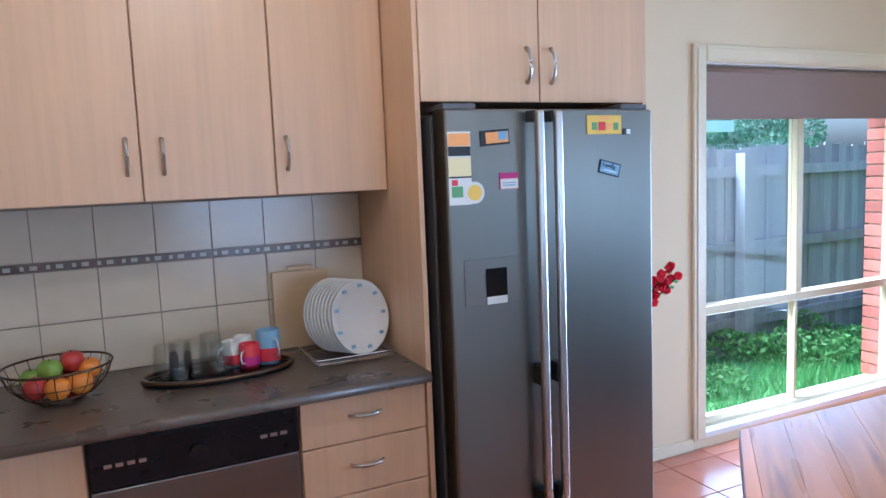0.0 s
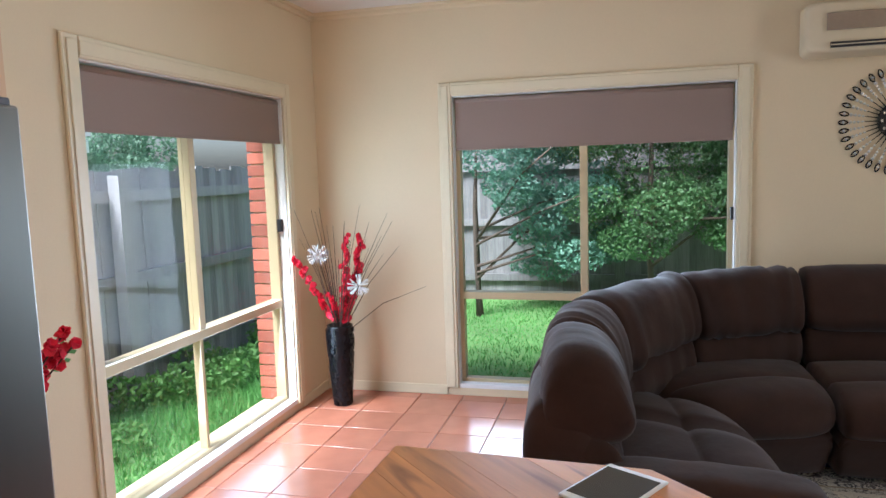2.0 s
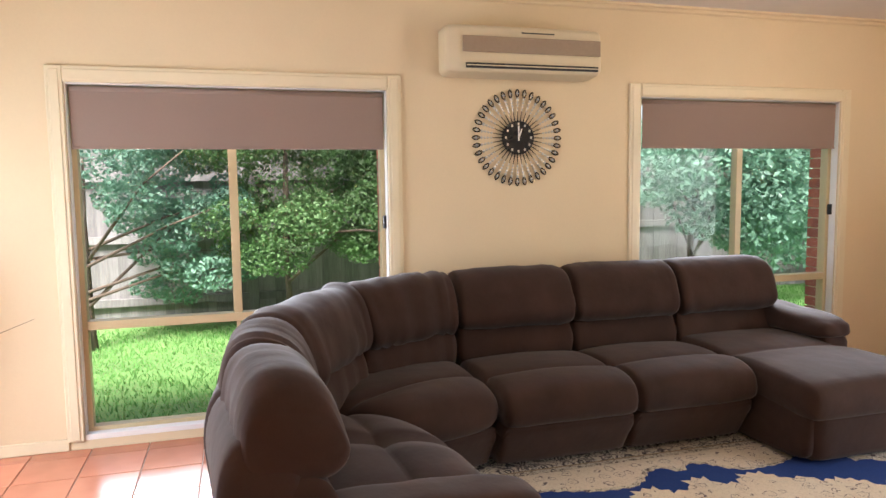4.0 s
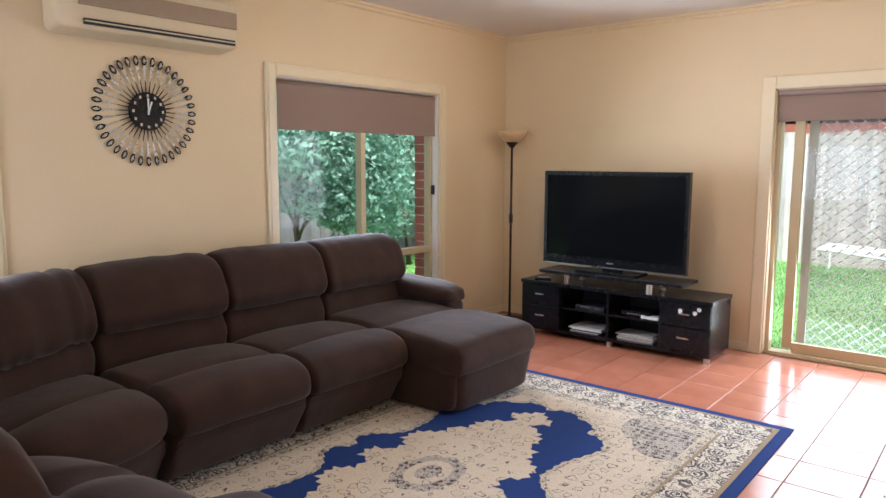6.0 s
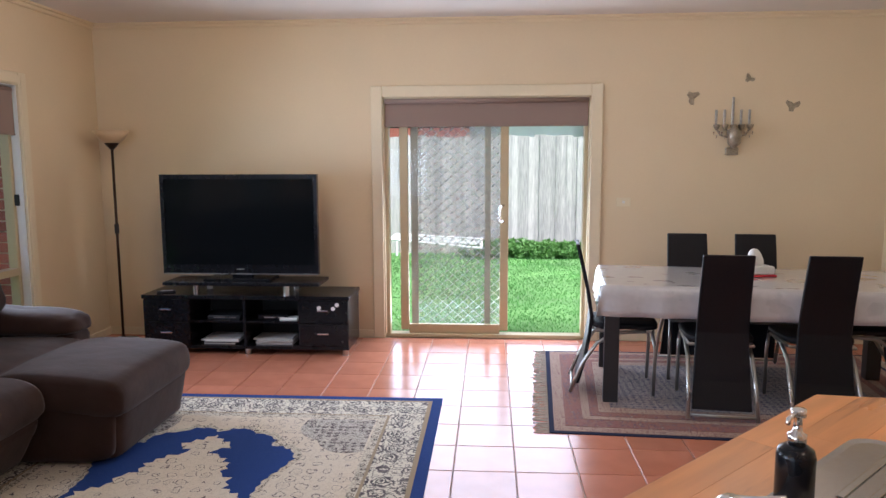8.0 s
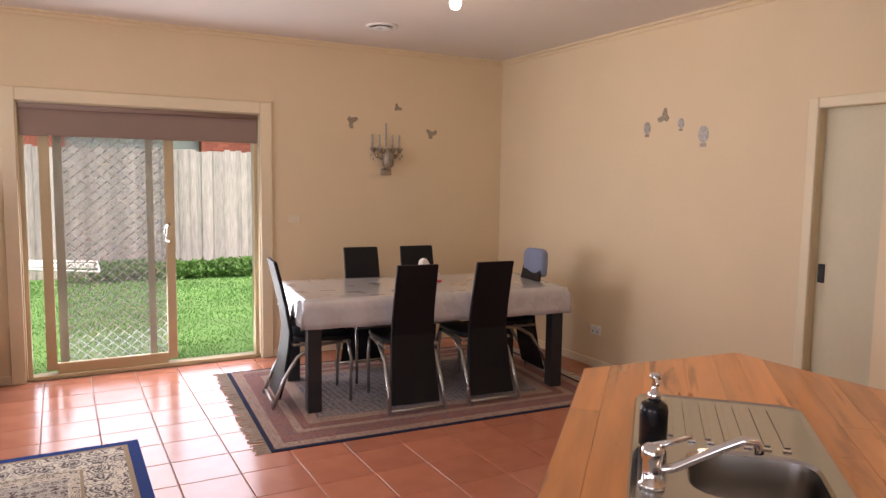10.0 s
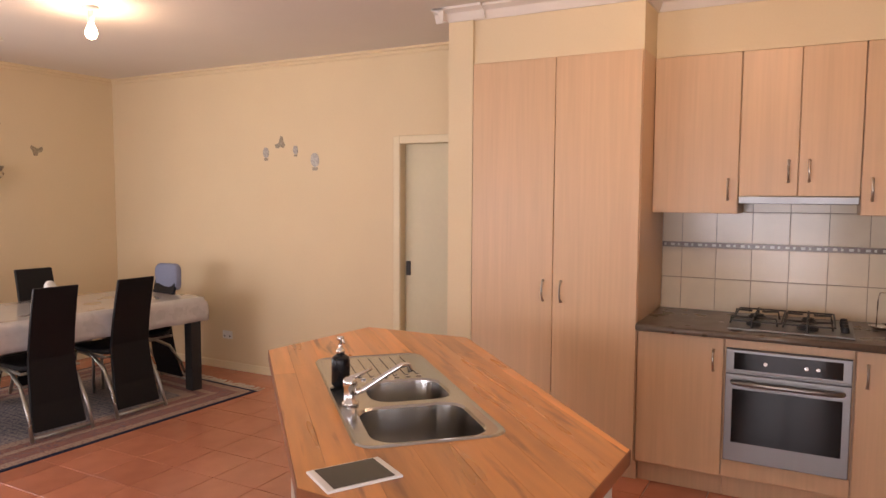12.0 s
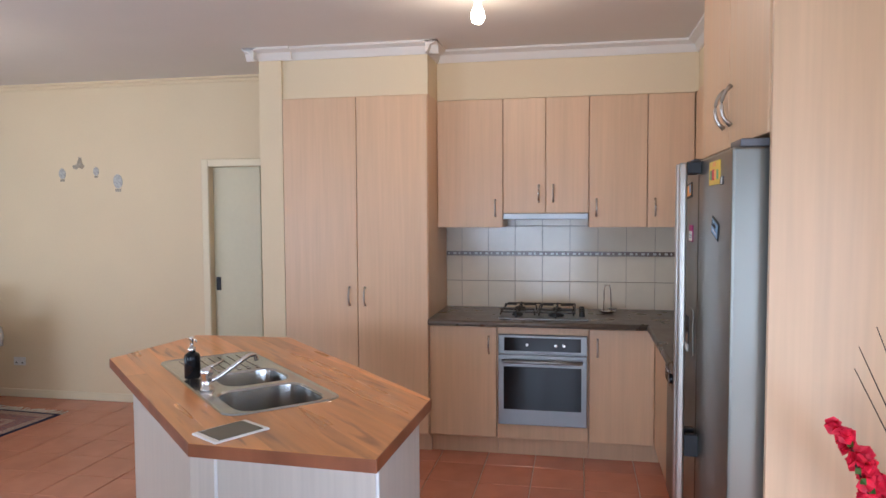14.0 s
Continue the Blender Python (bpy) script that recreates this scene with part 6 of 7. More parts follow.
def blossom(bm, c, r, rnd_):
    for k in range(5):
        ax = Vector((rnd_.uniform(-1, 1), rnd_.uniform(-1, 1), rnd_.uniform(-0.3, 1))).normalized()
        u = ax.orthogonal().normalized()
        v = ax.cross(u)
        a0 = rnd_.uniform(0, 6.28)
        pts = [bm.verts.new(c)]
        for j in range(5):
            a = a0 + 2 * math.pi * j / 5
            pts.append(bm.verts.new(c + (u * math.cos(a) + v * math.sin(a)) * r * 0.75 + ax * r * 0.45 * rnd_.uniform(0.6, 1.2)))
        for j in range(5):
            bm.faces.new((pts[0], pts[1 + j], pts[1 + (j + 1) % 5]))


def vase(x, y, label, stems, twigs, spikes, seed):
    rv = random.Random(seed)
    v = thing("floor_vase", at=(x, y, 0), label=label, category="vase")
    prof = [(0.055, 0.0), (0.062, 0.04), (0.072, 0.18), (0.082, 0.34), (0.088, 0.46), (0.086, 0.54), (0.088, 0.55), (0.078, 0.55), (0.07, 0.5)]
    part("body", lathe(bmesh.new(), prof, n=28), M_BLACK, v, "glossy black body", True)
    # raised mosaic chips all over the vase
    rows = 16
    for i in range(rows):
        z0 = 0.02 + i * 0.033
        for k in range(12):
            if rv.random() < 0.25:
                continue
            a = 2 * math.pi * (k + 0.5 * (i % 2)) / 12 + rv.uniform(-0.05, 0.05)
            r = 0.058 + 0.032 * min(1, z0 / 0.45)
            c_, s_ = math.cos(a), math.sin(a)
            w, h = rv.uniform(0.01, 0.019), rv.uniform(0.010, 0.015)
            bm = bmesh.new()
            vs = []
            for dr in (-0.006, 0.005):
                for du, dz in ((-w, -h), (w, -h), (w, h), (-w, h)):
                    rr = r + dr
                    vs.append(bm.verts.new((rr * c_ - du * s_, rr * s_ + du * c_, z0 + dz)))
            for q in ((0, 1, 2, 3), (4, 5, 6, 7), (0, 1, 5, 4), (1, 2, 6, 5), (2, 3, 7, 6), (3, 0, 4, 7)):
                bm.faces.new([vs[j] for j in q])
            part("chip", bm, M_BLACK, v)
    for st in stems:
        s = thing("flower_stem", at=(x, y, 0.42), label="artificial stem of crimson blossoms in the vase", category="artificial flowers", group="flowers in the vases")
        P = [Vector(p) - Vector((x, y, 0.42)) for p in st]
        P = [Vector((0, 0, -0.35))] + P
        pts = []
        for a, b_ in zip(P, P[1:]):
            for t in range(4):
                pts.append(a.lerp(b_, t / 4))
        pts.append(P[-1])
        part("stem", tube(bmesh.new(), pts, 0.003, 5), M_STEM, s)
        bm = bmesh.new()
        n = max(6, int((P[-1] - P[1]).length / 0.022))
        for i in range(n):
            t = i / (n - 1)
            f = t * (len(P) - 2)
            k = min(int(f), len(P) - 3)
            c = P[1 + k].lerp(P[2 + k], f - k) + Vector((rv.uniform(-0.018, 0.018), rv.uniform(-0.018, 0.018), 0.01))
            blossom(bm, c, 0.037 * (1 - 0.35 * t), rv)
        part("blossoms", bm, M_PETAL, s, "crimson cloth blossoms", True)
        bm = bmesh.new()
        for i in range(3):
            c = P[-1].lerp(P[-2], 0.15 + 0.25 * i) + Vector((rv.uniform(-0.008, 0.008), rv.uniform(-0.008, 0.008), 0))
            vs = [bm.verts.new(c + Vector(o)) for o in ((0, 0, 0), (0.02, 0.004, 0.008), (0.035, 0, 0), (0.018, -0.006, -0.006))]
            bm.faces.new(vs)
        part("leaf", bm, M_LEAFG, s)
    for (ex, ey, ez) in twigs:
        t = thing("twig", at=(x, y, 0.42), label="thin dark decorative twig in the vase", category="artificial flowers", group="twigs in the vases")
        e = Vector((ex - x, ey - y, ez - 0.42))
        mid = e * 0.5 + Vector((0, 0, 0.08))
        part("stem", tube(bmesh.new(), [Vector((0, 0, -0.35)), Vector((0, 0, 0.05)) + e * 0.08, mid, e], [0.003, 0.003, 0.0022, 0.001], 4), M_STEM, t)
    for (ex, ey, ez) in spikes:
        t = thing("spike_flower", at=(x, y, 0.42), label="white starburst decorative flower in the vase", category="artificial flowers", group="starbursts in the vase")
        e = Vector((ex - x, ey - y, ez - 0.42))
        part("stem", tube(bmesh.new(), [Vector((0, 0, -0.3)), e * 0.5 + Vector((0, 0, 0.03)), e], 0.003, 5), M_STEM, t)
        bm = bmesh.new()
        for i in range(60):
            d = Vector((rv.gauss(0, 1), rv.gauss(0, 1), rv.gauss(0, 1))).normalized()
            tube(bm, [e + d * 0.012, e + d * 0.075], [0.002, 0.0045], 4)
        part("burst", bm, M_WSPIKE, t, "white plastic spikes")


_rt = random.Random(12)
V1 = (7.13, 4.75)
vase(*V1, "tall black mosaic floor vase in the corner", [
    [(7.12, 4.76, 0.58), (7.08, 4.84, 0.68), (7.02, 4.90, 0.84), (6.95, 4.92, 0.97), (6.88, 4.94, 1.02)],
    [(7.12, 4.72, 0.58), (7.08, 4.68, 0.80), (7.05, 4.66, 0.98), (7.04, 4.63, 1.15)],
    [(7.14, 4.71, 0.58), (7.10, 4.62, 0.84), (7.06, 4.56, 1.02), (7.05, 4.54, 1.15)],
    [(7.13, 4.72, 0.58), (7.08, 4.66, 0.74), (7.05, 4.64, 0.88)],
    [(7.12, 4.75, 0.58), (7.08, 4.76, 0.68), (7.05, 4.78, 0.76)],
], [(V1[0] + _rt.uniform(-0.28, 0.28), min(4.95, V1[1] + _rt.uniform(-0.32, 0.18)), _rt.uniform(0.95, 1.36)) for _ in range(34)] + [(7.35, 4.2, 0.78), (7.42, 4.45, 1.22), (7.4, 4.4, 1.05)], [(7.05, 4.845, 1.033), (7.05, 4.57, 0.831)], 3)
V2 = (4.50, 4.84)
vase(*V2, "tall black mosaic floor vase beside the fridge panel", [
    [(4.49, 4.78, 0.56), (4.44, 4.68, 0.80), (4.45, 4.58, 0.96), (4.51, 4.49, 1.11)],
    [(4.50, 4.79, 0.56), (4.44, 4.66, 0.82), (4.48, 4.56, 0.96), (4.55, 4.50, 1.06)],
], [(4.38, 4.60, 1.32), (4.40, 4.64, 1.36), (4.37, 4.56, 1.22), (4.42, 4.55, 1.28), (4.46, 4.62, 1.18)], [], 5)

# ---- wall decoration ----
M_DECO = mat("bronze_foil", (0.34, 0.29, 0.22), 0.35, 0.5, scale=60, vary=0.3)
M_DECOL = mat("grey_foil", (0.42, 0.4, 0.37), 0.35, 0.4, scale=60, vary=0.3)


def shape_on_wall(name, at, wall, outline, label, group, thick=0.004, m=None):
    s = thing(name, at=at, label=label, category="wall decoration", group=group)
    bm = bmesh.new()
    if wall == "y":
        a = [bm.verts.new((x, 0.001, z)) for x, z in outline]
        b_ = [bm.verts.new((x, thick, z)) for x, z in outline]
    else:
        a = [bm.verts.new((0.001, x, z)) for x, z in outline]
        b_ = [bm.verts.new((thick, x, z)) for x, z in outline]
    bm.faces.new(a)
    bm.faces.new(b_)
    for i in range(len(a)):
        bm.faces.new((a[i], a[(i + 1) % len(a)], b_[(i + 1) % len(a)], b_[i]))
    part("shape", bm, m or M_DECO, s)
    return s


BFLY = [(0, -0.02), (0.02, -0.045), (0.05, -0.035), (0.045, -0.005), (0.06, 0.04), (0.045, 0.055), (0.015, 0.03), (0, 0.015), (-0.02, 0.02), (-0.045, 0.025), (-0.05, 0.0), (-0.03, -0.02)]
OVAL = [(0.033 * math.cos(a), 0.045 * math.sin(a)) for a in [2 * math.pi * i / 14 for i in range(14)]]


def turned(o, deg, s=1.0):
    c, n = math.cos(radians(deg)) * s, math.sin(radians(deg)) * s
    return [(x * c - z * n, x * n + z * c) for x, z in o]


shape_on_wall("butterfly_ornament", (2.49, YS, 2.0), "y", turned(BFLY, 100), "small bronze butterfly ornament on the wall", "butterflies on the wall")
shape_on_wall("butterfly_ornament", (2.04, YS, 2.15), "y", turned(BFLY, 20, 0.7), "small bronze butterfly ornament on the wall", "butterflies on the wall")
shape_on_wall("butterfly_ornament", (1.69, YS, 1.94), "y", turned(BFLY, -15), "small bronze butterfly ornament on the wall", "butterflies on the wall")
shape_on_wall("butterfly_ornament", (XW, -0.17, 1.98), "x", turned(BFLY, 30), "small bronze butterfly ornament on the wall", "butterflies on the wall")
for (y, z, s_) in ((-0.32, 1.915, 1.0), (0.0, 1.93, 0.8), (0.20, 1.845, 1.3)):
    o = shape_on_wall("medallion_ornament", (XW, y, z), "x", turned(OVAL, 5, s_), "small oval foil ornament on the wall", "ornaments on the wall", m=M_DECOL)
    part("tab", boxb(0.001, 0.0035, -0.02 * s_, 0.02 * s_, -0.065 * s_, -0.046 * s_), M_DECO, o)

sc_ = thing("wall_candelabra", at=(2.165, YS, 1.79), label="flat five-candle candelabra ornament fixed on the wall", category="wall decoration")
for x, h in ((-0.13, 0.12), (-0.065, 0.12), (0.0, 0.22), (0.065, 0.12), (0.13, 0.12)):
    part("candle", boxb(x - 0.009, x + 0.009, 0.001, 0.012, 0.0, h, bevel=0.002, seg=1), M_DECOL, sc_, "slim candle shape")
    part("cup", lathe(bmesh.new(), [(0.006, -0.045), (0.022, -0.02), (0.028, 0.0), (0.01, 0.003)], (x, 0.028, 0.0), 12), M_DECO, sc_)
    for k in range(3):
        part("drop", lathe(bmesh.new(), [(0.001, -0.03), (0.007, -0.008), (0.001, 0.0)], (x - 0.022 + k * 0.022, 0.03, -0.05 - 0.03 * (k % 2)), 8), M_CHROME, sc_, "glass drop")
part("arms", tube(bmesh.new(), [(-0.13, 0.02, -0.03), (-0.10, 0.02, -0.08), (0, 0.02, -0.11), (0.10, 0.02, -0.08), (0.13, 0.02, -0.03)], 0.007, 6), M_DECO, sc_, "", True)
part("arms", tube(bmesh.new(), [(-0.065, 0.02, -0.03), (0, 0.02, -0.07), (0.065, 0.02, -0.03)], 0.007, 6), M_DECO, sc_, "", True)
part("body", lathe(bmesh.new(), [(0.01, -0.19), (0.05, -0.15), (0.05, -0.10), (0.06, -0.06), (0.02, -0.02), (0.01, 0.0)], (0, 0.061, 0), 14), M_DECO, sc_, "", True)
part("base", boxb(-0.05, 0.05, 0.001, 0.03, -0.24, -0.18, bevel=0.008), M_DECO, sc_)
part("stem", boxb(-0.01, 0.01, 0.001, 0.02, -0.2, 0.0), M_DECO, sc_)

s = thing("light_switch", at=(3.01, YS, 1.17), label="small horizontal cream switch plate", category="switch")
part("plate", boxb(-0.058, 0.058, 0, 0.008, -0.036, 0.036, bevel=0.003), M_TRIM, s)
part("rocker", boxb(-0.01, 0.01, 0.008, 0.012, -0.012, 0.012, bevel=0.001, seg=1), M_PLW, s)
s = thing("power_socket", at=(XW, -0.80, 0.31), label="white double power socket low on the wall", category="socket")
part("plate", boxb(0, 0.008, -0.058, 0.058, -0.036, 0.036, bevel=0.003), M_PLW, s)
for y in (-0.03, 0.03):
    part("switch", boxb(0.008, 0.012, y - 0.006, y + 0.006, 0.012, 0.026), M_WHITE, s)
    part("pin_hole", boxb(0.0081, 0.0085, y - 0.008, y + 0.008, -0.018, -0.006), M_BLACKM, s)

for (x, y) in ((2.58, -1.42), (6.75, -0.25)):
    v = thing("ceiling_vent", at=(x, y, ZC), label="round white ceiling heating vent", category="vent", group="ceiling vents")
    part("ring", lathe(bmesh.new(), [(0.12, 0.0), (0.12, -0.008), (0.10, -0.014), (0.085, -0.010), (0.085, 0.0)], n=28), M_WHITE, v, "", True)
    part("cone", lathe(bmesh.new(), [(0.02, -0.001), (0.03, -0.02), (0.065, -0.024), (0.07, -0.02), (0.03, -0.004)], n=28), M_WHITE, v, "", True)

M_BULB = bpy.data.materials.new("bulb_glow")
M_BULB.use_nodes = True
_p = M_BULB.node_tree.nodes["Principled BSDF"]
_p.inputs["Emission Color"].default_value = (1.0, 0.78, 0.5, 1)
_p.inputs["Emission Strength"].default_value = 14
for (x, y) in BULBS:
    v = thing("bulb_pendant", at=(x, y, ZC), label="bare glowing bulb in a short white ceiling holder", category="ceiling light", group="ceiling bulbs")
    part("rose", lathe(bmesh.new(), [(0.045, 0.0), (0.045, -0.012), (0.03, -0.022), (0.016, -0.025)], n=20), M_WHITE, v, "white ceiling rose", True)
    part("holder", cyl(bmesh.new(), (0, 0, -0.02), (0, 0, -0.09), 0.017, n=14), M_WHITE, v, "", True)
    g = part("bulb", lathe(bmesh.new(), [(0.012, -0.09), (0.018, -0.105), (0.03, -0.13), (0.034, -0.155), (0.025, -0.18), (0.003, -0.19)], n=18), M_BULB, v, "lit glass bulb", True)
    g.visible_shadow = False

# ---- outside ----
M_SOIL = mat("lawn_base", (0.11, 0.23, 0.06), 0.95, scale=30, vary=0.3, big=1.2, bigvary=0.25)
M_GRASS = mat("grass_blade", (0.13, 0.32, 0.08), 0.7, scale=3, vary=0.15, big=0.8, bigvary=0.2)
M_LEAFD = mat("garden_leaf", (0.085, 0.18, 0.06), 0.55, scale=2, vary=0.3, big=1.0, bigvary=0.25)
M_LEAFB = mat("blue_green_leaf", (0.15, 0.3, 0.21), 0.5, scale=2, vary=0.3, big=1.0, bigvary=0.2)
M_LEAFP = mat("pale_leaf", (0.14, 0.24, 0.15), 0.6, scale=2, vary=0.3)
M_WEED = mat("weed_leaf", (0.12, 0.26, 0.06), 0.6, scale=4, vary=0.25)
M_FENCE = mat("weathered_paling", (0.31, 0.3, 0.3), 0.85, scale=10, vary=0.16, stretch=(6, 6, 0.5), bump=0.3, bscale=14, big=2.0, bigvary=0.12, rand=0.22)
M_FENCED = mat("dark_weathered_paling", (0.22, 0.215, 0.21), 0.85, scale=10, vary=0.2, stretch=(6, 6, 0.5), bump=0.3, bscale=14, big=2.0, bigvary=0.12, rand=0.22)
M_FENCEG = mat("grey_paling", (0.5, 0.46, 0.42), 0.85, scale=10, vary=0.26, stretch=(6, 6, 0.5), bump=0.3, bscale=14, big=2.0, bigvary=0.14, rand=0.2)
M_BARK = mat("bark", (0.1, 0.075, 0.055), 0.9, scale=14, vary=0.2, stretch=(1, 1, 0.3), bump=0.4)
M_BRICK = mat("red_brick", (0.38, 0.115, 0.07), 0.8, scale=40, vary=0.15, bump=0.3, bscale=60, rand=0.25)


def see_through(m, share):
    """Thin leaves pass some of the light that falls on their far side."""
    N, L = m.node_tree.nodes, m.node_tree.links
    p = N["Principled BSDF"]
    t = N.new("ShaderNodeBsdfTranslucent")
    L.new(p.inputs["Base Color"].links[0].from_socket, t.inputs[0])
    mx = N.new("ShaderNodeMixShader")
    mx.inputs[0].default_value = share
    L.new(p.outputs[0], mx.inputs[1])
    L.new(t.outputs[0], mx.inputs[2])
    L.new(mx.outputs[0], N["Material Output"].inputs[0])


for _m in (M_GRASS, M_LEAFD, M_LEAFB, M_LEAFP, M_WEED):
    see_through(_m, 0.4)
GZ = -0.2
tagged(put(boxb(-120, 140, -120, 120, GZ - 0.3, GZ), "ground", M_SOIL), "green lawn round the house", kind="structure")


def paling_fence(label, along, fixed, lo, hi, top, m, rail_side, posts):
    f = thing("fence", label=label, category="fence")
    rv = random.Random(int(abs(fixed) * 10))
    x = lo
    while x < hi:
        w = rv.uniform(0.095, 0.105)
        h = top + rv.uniform(-0.03, 0.02)
        off = rv.uniform(-0.006, 0.006)
        if along == "x":
            bm = boxb(x, x + w + 0.003, fixed + off, fixed + off + 0.015, GZ, h)
        else:
            bm = boxb(fixed + off, fixed + off + 0.015, x, x + w + 0.003, GZ, h)
        part("paling", bm, m, f)
        x += w
    s = rail_side
    for z in (GZ + 0.3, (GZ + top) / 2 + 0.05, top - 0.22):
        a0, a1 = (fixed - 0.06, fixed - 0.008) if s < 0 else (fixed + 0.024, fixed + 0.075)
        bm = boxb(lo, hi, a0, a1, z - 0.045, z + 0.045) if along == "x" else boxb(a0, a1, lo, hi, z - 0.045, z + 0.045)
        part("rail", bm, m, f)
    for p in posts:
        a0, a1 = (fixed - 0.16, fixed - 0.061) if s < 0 else (fixed + 0.076, fixed + 0.17)
        bm = boxb(p, p + 0.13, a0, a1, GZ, top - 0.06) if along == "x" else boxb(a0, a1, p, p + 0.13, GZ, top - 0.06)
        part("post", bm, m, f)
    return f


paling_fence("weathered timber paling fence with rails and posts along the side", "x", 6.75, 3.5, 12.0, 1.66, M_FENCE, -1, (7.35, 9.9))
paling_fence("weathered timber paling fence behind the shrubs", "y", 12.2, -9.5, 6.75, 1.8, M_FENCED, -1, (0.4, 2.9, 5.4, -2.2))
paling_fence("grey timber paling fence across the back lawn", "x", -9.5, -2.0, 12.2, 1.98, M_FENCEG, -1, ())


def leaf_mass(name, blobs, count, size, m, parent, seed, kind="stuff", label=""):
    """Many small leaves scattered through a set of overlapping uneven clumps (x, y, z, rx, ry, rz)."""
    rv = np.random.RandomState(seed)
    vol = np.array([b[3] * b[4] * b[5] for b in blobs]) ** 0.7
    pick = rv.choice(len(blobs), count, p=vol / vol.sum())
    B = np.array(blobs)[pick]
    d = rv.normal(size=(count, 3))
    d /= np.linalg.norm(d, axis=1)[:, None]
    r = rv.uniform(0.45, 1.0, count) ** 0.5
    c = B[:, :3] + d * B[:, 3:] * r[:, None]
    n = rv.normal(size=(count, 3))
    n /= np.linalg.norm(n, axis=1)[:, None]
    u = np.cross(n, rv.normal(size=(count, 3)))
    u /= np.linalg.norm(u, axis=1)[:, None]
    v = np.cross(n, u)
    s = size * rv.uniform(0.6, 1.3, count)[:, None]
    V = np.stack([c - u * s, c + v * s * 0.5 + n * s * 0.1, c + u * s, c - v * s * 0.5 + n * s * 0.1], 1).reshape(-1, 3)
    F = np.arange(count * 4).reshape(-1, 4)
    me = bpy.data.meshes.new(name)
    me.from_pydata(V.tolist(), [], F.tolist())
    me.materials.append(m)
    ob = new(name, me)
    if parent:
        ob.parent = parent
        ob.matrix_parent_inverse = parent.matrix_basis.inverted()
    return tagged(ob, label, kind=kind)


def tree(name, label, x, y, h, blobs, count, size, m, seed, category="tree"):
    t = thing(name, at=(x, y, GZ), label=label, category=category)
    rv = random.Random(seed)
    bm = bmesh.new()
    tube(bm, [(0, 0, 0), (0.05, 0.03, h * 0.3), (-0.04, 0.02, h * 0.6), (0.02, 0, h * 0.95)], [0.05, 0.04, 0.03, 0.01], 8)
    part("trunk", bm, M_BARK, t, "grey-brown trunk", True)
    for i, b_ in enumerate(blobs[:7]):
        e = Vector((b_[0] - x, b_[1] - y, b_[2] - GZ))
        k = Vector((0.0, 0.02, h * rv.uniform(0.2, 0.5)))
        part("limb", tube(bmesh.new(), [k, k.lerp(e, 0.5) + Vector((rv.uniform(-0.1, 0.1), rv.uniform(-0.1, 0.1), 0.08)), e], [0.02, 0.013, 0.005], 6), M_BARK, t, "", True)
    leaf_mass("crown", blobs, count, size, m, t, seed, kind="stuff", label="uneven crown of small leaves")
    return t


rb = random.Random(21)


def hedge(x, y0, y1, z0, z1, n, r0, r1):
    """Clumps strung evenly along a stretch of fence, the upper ones wider."""
    out = []
    for i in range(n):
        z = rb.uniform(z0, z1)
        r = rb.uniform(r0, r1) * (0.75 + 0.5 * (z - z0) / (z1 - z0))
        out.append((x + rb.uniform(-0.45, 0.45), y0 + (y1 - y0) * (i + rb.uniform(0, 1)) / n, z, r, r * 1.2, r * 0.8))
    return out


def blobs_at(x, y, z0, z1, spread, n, r0, r1):
    return [(x + rb.uniform(-spread, spread), y + rb.uniform(-spread, spread), rb.uniform(z0, z1), rb.uniform(r0, r1), rb.uniform(r0, r1), rb.uniform(r0, r1) * 0.8) for _ in range(n)]


tree("shrub_tree", "blue-green leafy shrub in front of the fence", 11.0, 4.6, 2.2, hedge(11.3, 3.1, 4.35, 0.2, 2.4, 34, 0.16, 0.34), 17000, 0.03, M_LEAFB, 1)
tree("garden_tree", "broad dark green garden tree by the fence", 10.9, 2.6, 2.8, hedge(11.1, 0.9, 3.4, 0.7, 2.5, 56, 0.25, 0.42), 62000, 0.024, M_LEAFD, 2)
tree("garden_tree", "broad dark green garden tree by the fence", 11.2, 0.8, 2.8, hedge(11.3, -0.6, 1.6, 0.5, 2.5, 30, 0.25, 0.45), 26000, 0.028, M_LEAFD, 3)
tree("shrub_tree", "pale green leafy tree seen through the rear window", 11.0, -2.6, 2.6, blobs_at(11.0, -2.5, 0.7, 2.8, 1.0, 18, 0.4, 0.75), 16000, 0.045, M_LEAFB, 4)
tree("shrub_tree", "pale green leafy tree seen through the rear window", 11.2, -5.0, 2.8, blobs_at(11.2, -5.0, 0.6, 3.0, 1.2, 20, 0.45, 0.8), 16000, 0.05, M_LEAFB, 5)
tree("shrub_tree", "pale green leafy tree in the garden corner", 10.6, -7.6, 3.0, blobs_at(10.6, -7.6, 0.5, 3.2, 1.2, 16, 0.4, 0.8), 9000, 0.055, M_LEAFB, 6)
tree("street_tree", "round green tree beyond the side fence", 16.0, 14.0, 4.0, blobs_at(15.5, 14.0, 1.0, 2.5, 1.9, 22, 0.45, 0.75), 26000, 0.05, M_LEAFP, 7)
leaf_mass("climber", [(11.9, 5.9, z, 0.25, 0.35, 0.3) for z in (0.5, 0.9, 1.3, 1.6)], 900, 0.04, mat("orange_leaf", (0.4, 0.14, 0.05), 0.6, scale=4, vary=0.3), None, 9, label="climber with orange autumn leaves on the fence")


